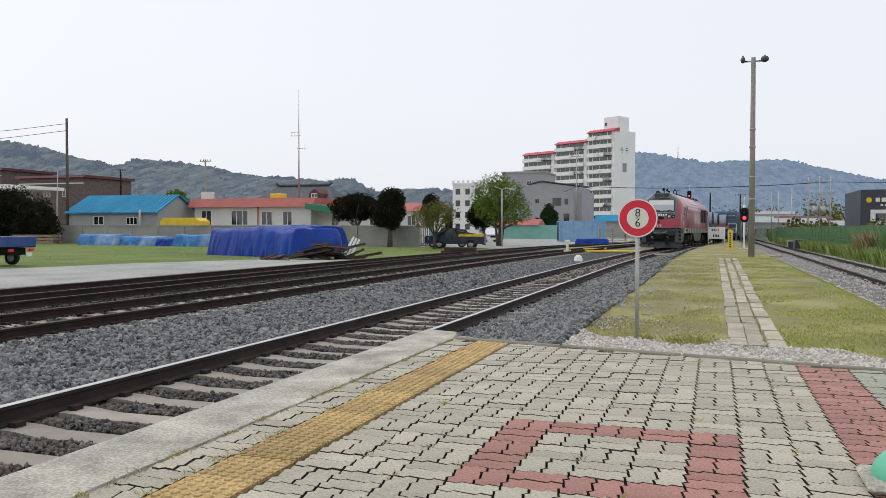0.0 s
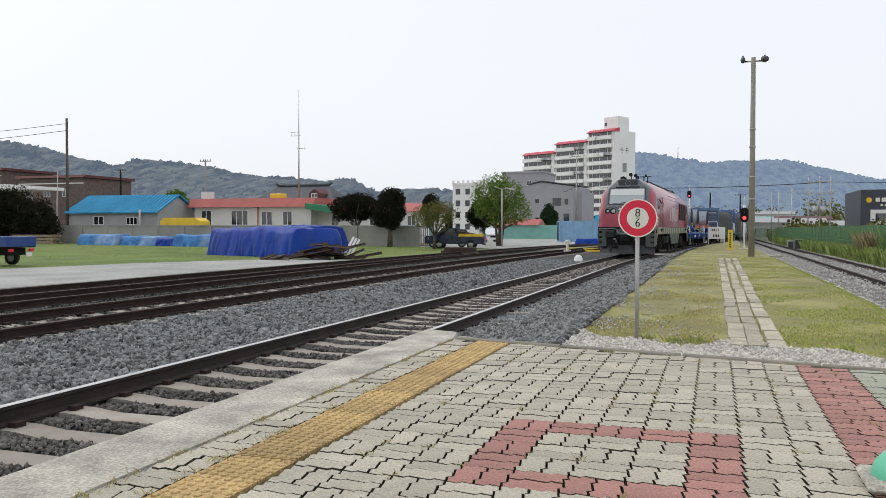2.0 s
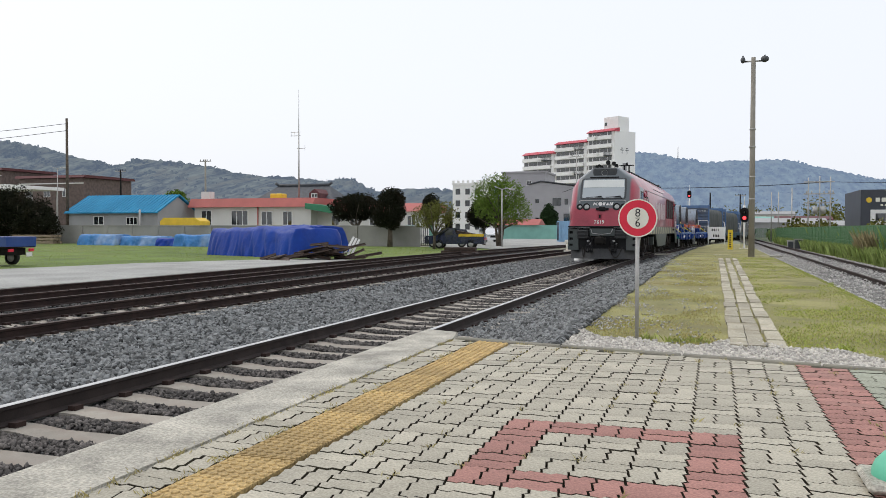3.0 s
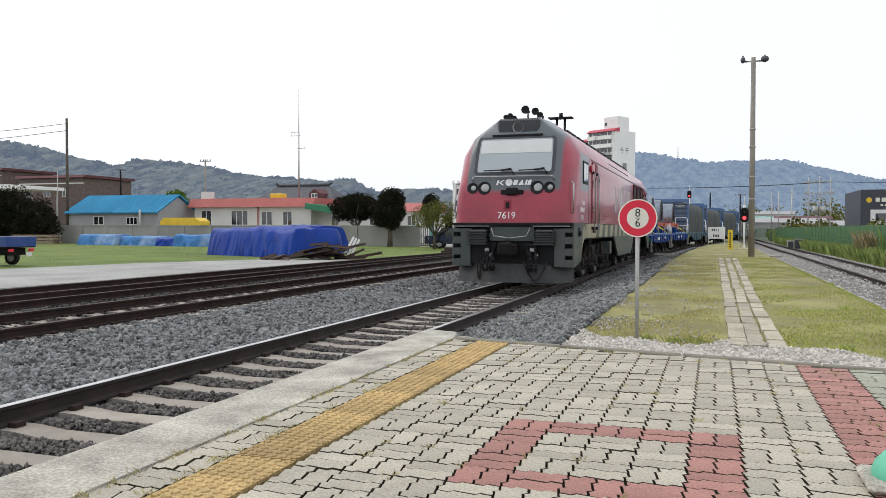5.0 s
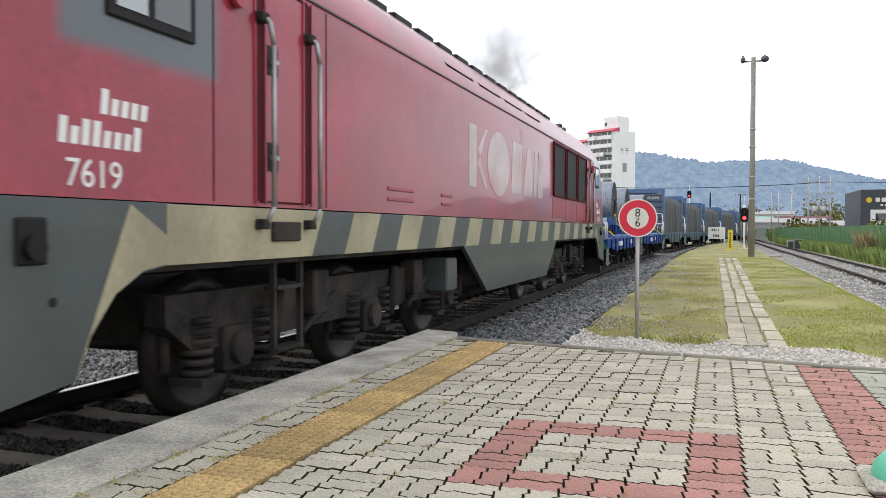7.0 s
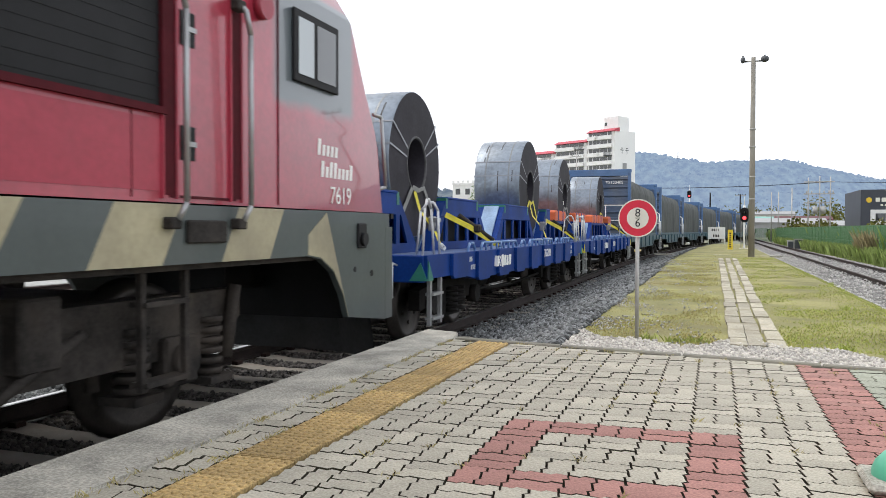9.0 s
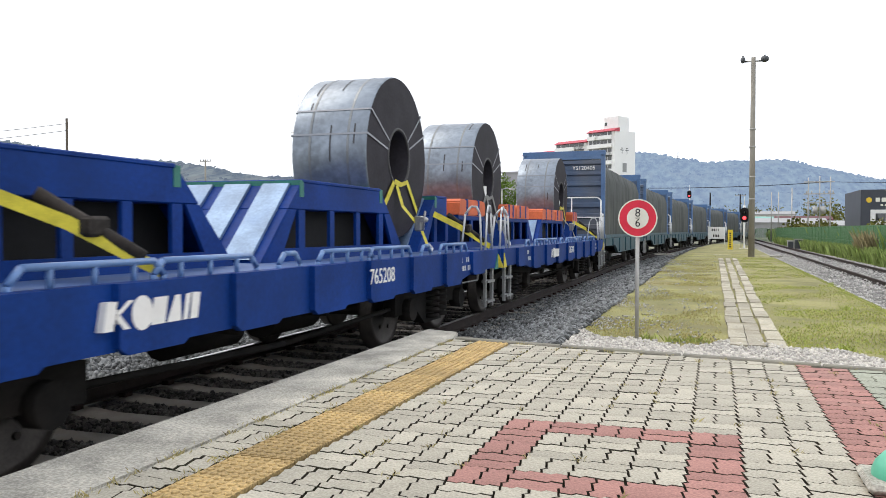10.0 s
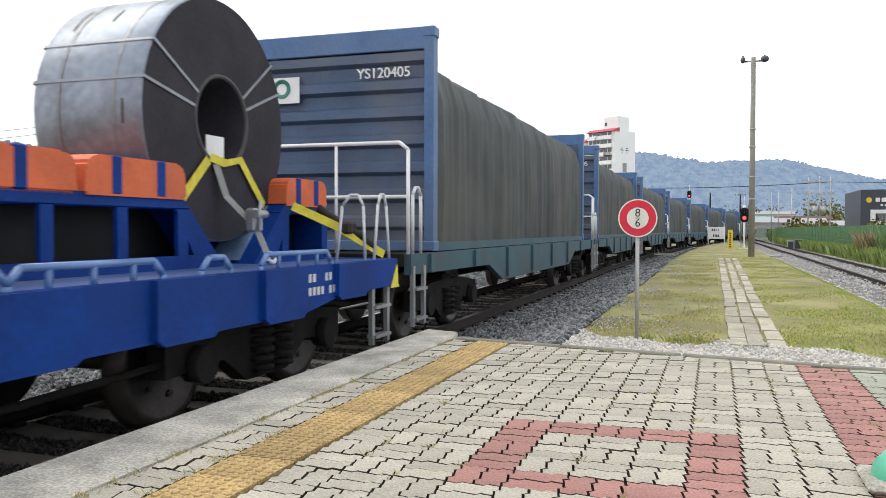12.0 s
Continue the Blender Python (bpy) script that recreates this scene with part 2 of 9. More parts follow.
def revolve(bm, prof, axis, c, n=24, mi=0, smooth=True):
    """Turns the profile (along, radius) round the axis through c."""
    rings = []
    for a, r in prof:
        ring = []
        for i in range(n):
            u, v = r * math.cos(2 * math.pi * i / n), r * math.sin(2 * math.pi * i / n)
            p = (a, u, v) if axis == "x" else (u, a, v) if axis == "y" else (u, v, a)
            ring.append(bm.verts.new((p[0] + c[0], p[1] + c[1], p[2] + c[2])))
        rings.append(ring)
    for A, B in zip(rings, rings[1:]):
        for i in range(n):
            f = bm.faces.new((A[i], A[(i + 1) % n], B[(i + 1) % n], B[i]))
            f.material_index, f.smooth = mi, smooth
    fs = bm.faces[-n * (len(rings) - 1):]
    bmesh.ops.recalc_face_normals(bm, faces=fs)


def thing(name, bm, material, label, category, group="", kind="", m=None, smooth=False):
    ob = part(name, bm, material, None, "", smooth)
    if m:
        ob.matrix_basis = m
    return tagged(ob, label, category, group, kind)


def mesh_np(name, verts, faces, material):
    """A mesh object from arrays of vertices and equal-sided faces."""
    me = bpy.data.meshes.new(name)
    k = faces.shape[1]
    me.vertices.add(len(verts))
    me.vertices.foreach_set("co", np.ascontiguousarray(verts, dtype=np.float32).ravel())
    me.loops.add(faces.size)
    me.loops.foreach_set("vertex_index", np.ascontiguousarray(faces, dtype=np.int32).ravel())
    me.polygons.add(len(faces))
    me.polygons.foreach_set("loop_start", np.arange(0, faces.size, k, dtype=np.int32))
    me.update(calc_edges=True)
    me.materials.append(material)
    return new(name, me)


def words(name, text, size, m, material, parent, depth=0.004, align="CENTER"):
    """Lettering in the built-in font as a mesh."""
    cu = bpy.data.curves.new(name, "FONT")
    cu.body, cu.size, cu.extrude, cu.align_x, cu.align_y = text, size, depth, align, "CENTER"
    tmp = bpy.data.objects.new(name, cu)
    scene.collection.objects.link(tmp)
    dg = bpy.context.evaluated_depsgraph_get()
    me = bpy.data.meshes.new_from_object(tmp.evaluated_get(dg))
    bpy.data.objects.remove(tmp)
    bpy.data.curves.remove(cu)
    me.materials.clear()
    me.materials.append(material)
    ob = new(name, me)
    ob.matrix_basis = m
    if parent:
        ob.parent = parent
    return ob


# ---- the line of the tracks ----
XC, BEND, RADIUS, MAIN_X, RAIL_Z, MAIN_Z = -4.37, 28.3, 503.0, 5.8, -0.35, -0.6
SWING = math.sqrt((MAIN_X - XC) / RADIUS)
ARC = SWING * RADIUS


def path(s):
    """The train's track at s metres along it: x, y, z of the rail tops, and its turn to the right in radians."""
    if s <= BEND:
        return XC, s, RAIL_Z, 0.0
    if s <= BEND + ARC:
        a = (s - BEND) / RADIUS
        return XC + RADIUS * (1 - math.cos(a)), BEND + RADIUS * math.sin(a), RAIL_Z + (MAIN_Z - RAIL_Z) * 0.5 * ((s - BEND) / ARC) ** 2, a
    xm, ym = XC + RADIUS * (1 - math.cos(SWING)), BEND + RADIUS * math.sin(SWING)
    if s <= BEND + 2 * ARC:
        b = SWING - (s - BEND - ARC) / RADIUS
        k = 1 - (s - BEND - ARC) / ARC
        return xm + RADIUS * (math.cos(b) - math.cos(SWING)), ym + RADIUS * (math.sin(SWING) - math.sin(b)), MAIN_Z - (MAIN_Z - RAIL_Z) * 0.5 * k * k, b
    return MAIN_X, ym + RADIUS * math.sin(SWING) + s - BEND - 2 * ARC, MAIN_Z, 0.0


def beside(s, u, z=0.0):
    """A point u metres to the right of the train's track and z above its rails."""
    x, y, zz, a = path(s)
    return x + u * math.cos(a), y - u * math.sin(a), zz + z


def front(t):
    """Where the nose of the train is along the track at t seconds."""
    return 10.09 - 7.945 * (t - 6) + 0.011 * (t - 6) ** 2


def vehicle_pose(t, mid, half):
    """The pose of a vehicle whose middle is mid metres behind the nose and whose bogies are half metres from it."""
    s = front(t) + mid
    a, b = Vector(path(s - half)[:3]), Vector(path(s + half)[:3])
    d = b - a
    return pose((a.x + b.x) / 2, (a.y + b.y) / 2, (a.z + b.z) / 2, 0, 0, -math.degrees(math.atan2(d.x, d.y)))
# ---- ground ----
def ground_z(x, y):
    """Height of the ground: low track beds, a grassy bank between them."""
    cx = path(min(max(y, -200), 300))[0]
    lo, hi = cx + 1.2, MAIN_X - 1.9
    bank = -0.07
    if x <= lo or x >= hi or hi - lo < 0.5:
        return -0.56 if x < (lo + hi) / 2 else -0.85
    k = min(1.0, (x - lo) / 1.7, (hi - x) / 1.8)
    low = -0.56 if x < (lo + hi) / 2 else -0.85
    return low + (bank - low) * max(0, k)


def build_ground():
    xs = [-4000, -1500, -600, -300, -150, -80, -50, -30, -20, -12] + [-6 + 0.3 * i for i in range(0, 47)] + [9, 12, 20, 40, 80, 160, 400, 1200, 4000]
    ys = [-1500, -300, -60, -20, -5, 0, 3, 6] + [6.9 + 0.6 * i for i in range(0, 90)] + [66, 75, 85, 95, 110, 130, 150, 180, 220, 300, 500, 1000, 2500, 4500]
    bm = bmesh.new()
    grid = []
    for y in ys:
        row = []
        for x in xs:
            z = ground_z(x, y) if y > 6.5 else -0.7
            if z > -0.3:
                z += 0.03 * noise.noise((x * 1.1, y * 1.1, 0))
            row.append(bm.verts.new((x, y, z)))
        grid.append(row)
    for j in range(len(ys) - 1):
        for i in range(len(xs) - 1):
            f = bm.faces.new((grid[j][i], grid[j][i + 1], grid[j + 1][i + 1], grid[j + 1][i]))
            cx, cy = (xs[i] + xs[i + 1]) / 2, (ys[j] + ys[j + 1]) / 2
            f.material_index = 1 if (-6 < cx < 8 and 6 < cy < 66) else 0
            f.smooth = True
    thing("ground", bm, [M_GROUND, M_GRASS_SOIL], "yellow-green patchy turf and trodden yard soil", "ground", kind="structure")


def strip(name, u0, u1, s0, s1, zf, material, label, step=0.5, nu=24, category="ballast"):
    """A sheet that follows the train's track from u0 to u1 beside it."""
    bm = bmesh.new()
    n = int((s1 - s0) / step)
    rows = []
    for j in range(n + 1):
        s = s0 + (s1 - s0) * j / n
        row = []
        for i in range(nu + 1):
            u = u0 + (u1 - u0) * i / nu
            x, y, z = beside(s, u)
            row.append(bm.verts.new((x, y, zf(u, s, x, y))))
        rows.append(row)
    for j in range(n):
        for i in range(nu):
            bm.faces.new((rows[j][i], rows[j][i + 1], rows[j + 1][i + 1], rows[j + 1][i])).smooth = True
    return thing(name, bm, material, label, category, kind="structure")


def bed_z(u, s, x, y):
    base = path(s)[2]
    z = base - 0.185 - (0.012 if abs(u) < 0.7 else 0)
    if u > 1.25:
        z = max(base - 0.185 - (u - 1.25) * 0.1, ground_z(x, y) + 0.012)
    if u < -11.6:
        z -= (-11.6 - u) * 0.25
    return z + 0.022 * noise.noise((x * 2.2, y * 2.2, 3)) + 0.012 * noise.noise((x * 7, y * 7, 5))


build_ground()
strip("ballast_bed", -12.2, 3.0, -30, 110, bed_z, M_BALLAST_SHADED, "crushed-stone ballast under and between the tracks, gap shade in its colour", 0.35, 60)


def rail_profile():
    return [(-0.066, 0), (0.066, 0), (0.066, 0.012), (0.012, 0.03), (0.012, 0.108), (0.036, 0.12), (0.036, 0.148), (0.026, 0.153), (-0.026, 0.153), (-0.036, 0.148), (-0.036, 0.12), (-0.012, 0.108), (-0.012, 0.03), (-0.066, 0.012)]


def rail(parent, pts, mats):
    """One rail swept along points on its foot; the head's top has the second material."""
    bm = bmesh.new()
    prof = rail_profile()
    rings = []
    for i, p in enumerate(pts):
        a, b = Vector(pts[max(0, i - 1)]), Vector(pts[min(len(pts) - 1, i + 1)])
        d = (b - a).normalized()
        side = Vector((d.y, -d.x, 0)).normalized()
        rings.append([bm.verts.new(Vector(p) + side * x + Vector((0, 0, z - 0.153))) for x, z in prof])
    n = len(prof)
    for A, B in zip(rings, rings[1:]):
        for i in range(n):
            f = bm.faces.new((A[i], A[(i + 1) % n], B[(i + 1) % n], B[i]))
            f.material_index = 1 if i in (7, 8, 6) else 0
    bm.faces.new(rings[0])
    bm.faces.new(rings[-1][::-1])
    bmesh.ops.recalc_face_normals(bm, faces=bm.faces[:])
    return part("rail", bm, mats, parent)


def sleeper_mesh():
    bm = bmesh.new()
    prism(bm, [(-1.25, -0.2), (1.25, -0.2), (1.25, 0.0), (0.55, -0.005), (0.3, -0.03), (-0.3, -0.03), (-0.55, -0.005), (-1.25, 0.0)], "y", -0.13, 0.13)
    for x in (-0.88, -0.64, 0.64, 0.88):
        box(bm, x - 0.035, x + 0.035, -0.05, 0.05, -0.01, 0.035, 1)
    me = bpy.data.meshes.new("sleeper")
    bm.to_mesh(me)
    bm.free()
    me.materials.append(M_SLEEPER)
    me.materials.append(M_RUST)
    return me


SLEEPER = sleeper_mesh()


def track(line, s0, s1, mats, label, sleepers=(0, 0), step=2.0, every=0.6):
    """A track along line(s, u): its rails, and its sleepers between two places."""
    t = empty("railway_track", Matrix(), label, "track", "railway tracks", "structure")
    n = int((s1 - s0) / step)
    for u in (-0.753, 0.753):
        rail(t, [line(s0 + (s1 - s0) * i / n, u) for i in range(n + 1)], mats)
    s = sleepers[0]
    while s < sleepers[1]:
        a, b = Vector(line(s, -1)), Vector(line(s, 1))
        ob = new("sleeper", SLEEPER)
        ob.parent = t
        ob.matrix_basis = pose((a.x + b.x) / 2, (a.y + b.y) / 2, (a.z + b.z) / 2 - 0.153 + random.uniform(-0.006, 0.004), 0, 0, math.degrees(math.atan2(b.y - a.y, b.x - a.x)) + random.uniform(-0.6, 0.6))
        s += every
    return t


train_track = track(lambda s, u: beside(s, u), -40, 200, [M_RAIL, M_RAIL_TOP], "steel rails on concrete sleepers, bright heads, curving away", (-3, 95))
for off, s1 in ((-5.42, 118), (-9.8, 112)):
    track(lambda s, u, off=off: beside(s, off + u), -20, s1, [M_RUST, M_RUST_TOP], "rust-brown siding rails half sunk in stone", (2, 60))
track(lambda s, u: (MAIN_X + u, s, MAIN_Z), -20, 420, [M_RAIL, M_RUST_TOP], "dark-sided main line rails on a ballast bed", (10, 90), 6.0)
loose = empty("railway_track", Matrix(), "single rusty lead rail of a siding turnout", "track", "railway tracks", "structure")
rail(loose, [beside(s, -7.75 - 0.9 * max(0, (s - 8) / 50)) for s in range(-10, 60, 3)], [M_RUST, M_RUST_TOP])


M_MAINBED = mat("main_line_ballast", (0.19, 0.18, 0.17), 0.9, var=0.5, scale=7, fine=30, bump=0.9, dist=0.03)


def main_bed():
    bm = bmesh.new()
    prof = [(-3.1, -0.05), (-2.0, -0.24), (-1.3, -0.155), (1.3, -0.155), (2.4, -0.3)]
    rows = []
    for j in range(160):
        y = -20 + j * (1.0 if j < 90 else 4.0) + (0 if j < 90 else -270)
        rows.append([bm.verts.new((MAIN_X + px, y, MAIN_Z + pz + (0.3 if k == 0 else 0) + 0.03 * noise.noise((px * 3, y * 1.7, 1)))) for k, (px, pz) in enumerate(prof)])
    for A, B in zip(rows, rows[1:]):
        for i in range(len(prof) - 1):
            bm.faces.new((A[i], A[i + 1], B[i + 1], B[i])).smooth = True
    thing("ballast_bed", bm, M_MAINBED, "grey ballast bed of the main line", "ballast", kind="structure")


main_bed()


# ---- platform ----
M = 0.22614
PX0, PY0 = -4.4404 * M, 17.966 * M
EDGE_L, EDGE_R = -2.71, -2.24


def kerb_y(x):
    return 6.62 - 0.178 * (x + 0.0)


def build_platform():
    p = empty("platform", Matrix(), "low station platform of concrete edging and wavy pavers", "platform", kind="structure")
    bm = bmesh.new()
    prism(bm, [(EDGE_R - 0.02, -8), (9, -8), (9, kerb_y(9) - 0.02), (EDGE_R - 0.02, kerb_y(EDGE_R) - 0.02)], "z", -0.7, -0.022)
    part("bedding", bm, M_JOINT, p, "dark sandy joint bed under the pavers")
    bm = bmesh.new()
    prism(bm, [(EDGE_L, -8), (EDGE_R, -8), (EDGE_R, 7.05), (-2.35, 7.5), (EDGE_L, 7.62)], "z", -0.72, 0.004)
    bmesh.ops.bevel(bm, geom=[e for e in bm.edges if all(v.co.z > 0 for v in e.verts)], offset=0.012, segments=2, affect="EDGES")
    part("edge_slab", bm, M_CONCRETE, p, "weathered concrete platform edge")
    # kerb along the far end
    x = EDGE_R + 0.01
    while x < 8:
        L = 1.0
        bm = bmesh.new()
        prism(bm, [(x, kerb_y(x)), (x + L - 0.012, kerb_y(x + L - 0.012)), (x + L - 0.012, kerb_y(x + L) + 0.1), (x, kerb_y(x) + 0.1)], "z", -0.5, 0.012)
        bmesh.ops.bevel(bm, geom=[e for e in bm.edges if all(v.co.z > 0 for v in e.verts)], offset=0.01, segments=1, affect="EDGES")
        part("kerb", bm, M_KERB, p)
        x += L
    return p


platform = build_platform()


def wave(a, b, amp, n=1):
    """Points from a up to b (left out), with n sharp kinks off the line, as the edge of a wavy paver has."""
    a, b = Vector(a), Vector(b)
    d = b - a
    q = Vector((-d.y, d.x)).normalized()
    return [a + d * ((k + t) / n) + q * (amp * o) for k in range(n) for t, o in ((0, 0), (0.3, 0.55), (0.42, 1.0), (0.58, -1.0), (0.7, -0.55))]


def paver_mesh(name, w, h, mat_):
    """A paver w by h with waves on all four sides that fit its neighbours."""
    A = 0.0115
    a, b, c, d = (0, 0), (w, 0), (w, h), (0, h)
    nw, nh = round(2 * w / M), round(2 * h / M)
    low, right = wave(a, b, -A, nw), wave(b, c, A, nh)
    top, left = wave(d, c, -A, nw), wave(a, d, A, nh)
    pts = low + right + [Vector(c)] + top[:0:-1] + [Vector(d)] + left[:0:-1]
    cx, cy = w / 2, h / 2
    bm = bmesh.new()
    rings = []
    for z, ins in ((-0.05, 0.0052), (-0.0012, 0.0052), (0.0, 0.0064)):
        rings.append([bm.verts.new((cx + (p.x - cx) * (1 - 2 * ins / w), cy + (p.y - cy) * (1 - 2 * ins / h), z)) for p in pts])
    for k, (A_, B_) in enumerate(zip(rings, rings[1:])):
        for i in range(len(pts)):
            bm.faces.new((A_[i], A_[(i + 1) % len(pts)], B_[(i + 1) % len(pts)], B_[i])).material_index = 1 - k
    bm.faces.new(rings[-1])
    me = bpy.data.meshes.new(name)
    bm.normal_update()
    bm.to_mesh(me)
    bm.free()
    me.materials.append(mat_)
    me.materials.append(M_JOINT)
    return me


def lay_pavers():
    sets = {}
    for key, m in (("g", M_PAVER), ("r", M_PAVER_RED), ("v", M_PAVER_GREEN)):
        sets[key] = (paver_mesh("paver", M, M / 2, m), paver_mesh("paver", M / 2, M, m), paver_mesh("paver", M / 2, M / 2, m))
    spots = []

    def put(x, y, key, kind):
        w, h = ((M, M / 2), (M / 2, M), (M / 2, M / 2))[kind]
        if y + h / 2 < kerb_y(x + w / 2):
            spots.append((x, y, key, kind))
    for i in range(-3, 7):
        for j in range(-14, 27):
            x, y = PX0 + i * M, PY0 - (j + 0.5) * M
            ring = 0 <= i <= 4 and 0 <= j <= 4 and (i in (0, 4) or j in (0, 4))
            key = "r" if ring else "g"
            if (i + j) % 2 == 0:
                put(x, y, key, 1)
                put(x + M / 2, y, key, 1)
            else:
                put(x, y, key, 0)
                put(x, y + M / 2, key, 0)
    for j in range(-28, 54):
        y = PY0 - (j + 1) * M / 2
        x = PX0 + 7 * M
        if j % 2:
            put(x, y, "r", 0)
            put(x + M, y, "r", 2)
        else:
            put(x, y, "r", 2)
            put(x + M / 2, y, "r", 0)
    for i in range(0, 12):
        for j in range(-14, 27):
            x, y = PX0 + (8.5 + i) * M, PY0 - (j + 0.5) * M
            if (i + j) % 2:
                put(x, y, "v", 1)
                put(x + M / 2, y, "v", 1)
            else:
                put(x, y, "v", 0)
                put(x, y + M / 2, "v", 0)
    xa = EDGE_R + 0.006
    for j in range(-16, 27):
        y = PY0 - (j + 0.5) * M
        if j % 2:
            put(xa, y, "g", 1)
            put(xa + M / 2, y, "g", 1)
        else:
            put(xa, y, "g", 0)
            put(xa, y + M / 2, "g", 0)
    near = sorted(spots, key=lambda q: abs(q[0] + 0.3) + abs(q[1] - 3.9))
    for k, (x, y, key, kind) in enumerate(near[:300]):
        ob = new("paver", sets[key][kind])
        ob.parent = platform
        ob.matrix_basis = pose(x, y, 0.0 + random.uniform(-0.002, 0.002), random.uniform(-0.4, 0.4), random.uniform(-0.4, 0.4), random.uniform(-0.5, 0.5))
    rest = {}
    for q in near[300:]:
        rest.setdefault(q[2], []).append(q)
    for key, qs in rest.items():
        V, F, I, N = [], [], [], 0
        for x, y, k2, kind in qs:
            me = sets[key][kind]
            tilt = pose(x, y, random.uniform(-0.003, 0.002), random.uniform(-0.4, 0.4), random.uniform(-0.4, 0.4), random.uniform(-0.5, 0.5))
            V += [tuple(tilt @ v.co) for v in me.vertices]
            F += [[N + i for i in p.vertices] for p in me.polygons]
            I += [p.material_index for p in me.polygons]
            N += len(me.vertices)
        me = bpy.data.meshes.new("pavers")
        me.from_pydata(V, [], F)
        me.polygons.foreach_set("material_index", I)
        me.materials.append({"g": M_PAVER_J, "r": M_PAVER_RED_J, "v": M_PAVER_GREEN_J}[key])
        me.materials.append(M_JOINT)
        ob = new("pavers", me)
        ob.parent = platform
        tagged(ob, {"g": "pale grey wavy pavers", "r": "faded red wavy pavers", "v": "greenish grey wavy pavers"}[key], kind="stuff")


M_PAVER_J = mat("paver_grey_field", (0.4, 0.37, 0.295), 0.88, grain=0.16, var=0.25, scale=7, fine=150, bump=0.25, stain=(0.29, 0.28, 0.22), amount=0.45, island=0.5, dist=0.004)
M_PAVER_RED_J = mat("paver_red_field", (0.35, 0.175, 0.145), 0.88, grain=0.16, var=0.28, scale=7, fine=150, bump=0.25, stain=(0.3, 0.2, 0.165), amount=0.5, island=0.3, dist=0.004)
M_PAVER_GREEN_J = mat("paver_greenish_field", (0.31, 0.32, 0.25), 0.88, grain=0.16, var=0.25, scale=7, fine=150, bump=0.25, stain=(0.25, 0.26, 0.19), amount=0.4, island=0.5, dist=0.004)
lay_pavers()


def tactile():
    """Yellow warning tiles with raised studs, one after another along the edge."""
    w = 0.3
    bm = bmesh.new()
    box(bm, 0, w - 0.005, 0, w - 0.005, -0.05, 0.0)
    n = 6
    for i in range(n):
        for j in range(n):
            cx, cy = (i + 0.5) * w / n, (j + 0.5) * w / n
            cyl(bm, (cx, cy, -0.002), (cx, cy, 0.006), 0.02, 8, 0.014)
    me = bpy.data.meshes.new("tactile_tile")
    bm.normal_update()
    bm.to_mesh(me)
    bm.free()
    me.materials.append(M_TACTILE)
    x0 = EDGE_R + M + 0.012
    for j in range(-3, 34):
        y = 6.62 - (j + 1) * w
        if y + 0.3 > kerb_y(x0):
            y = kerb_y(x0) - 0.3
        ob = new("tactile_tile", me)
        ob.parent = platform
        ob.matrix_basis = pose(x0, 7.0 - (j + 4) * w, random.uniform(-0.003, 0.002), random.uniform(-0.5, 0.5), random.uniform(-0.4, 0.4))


tactile()
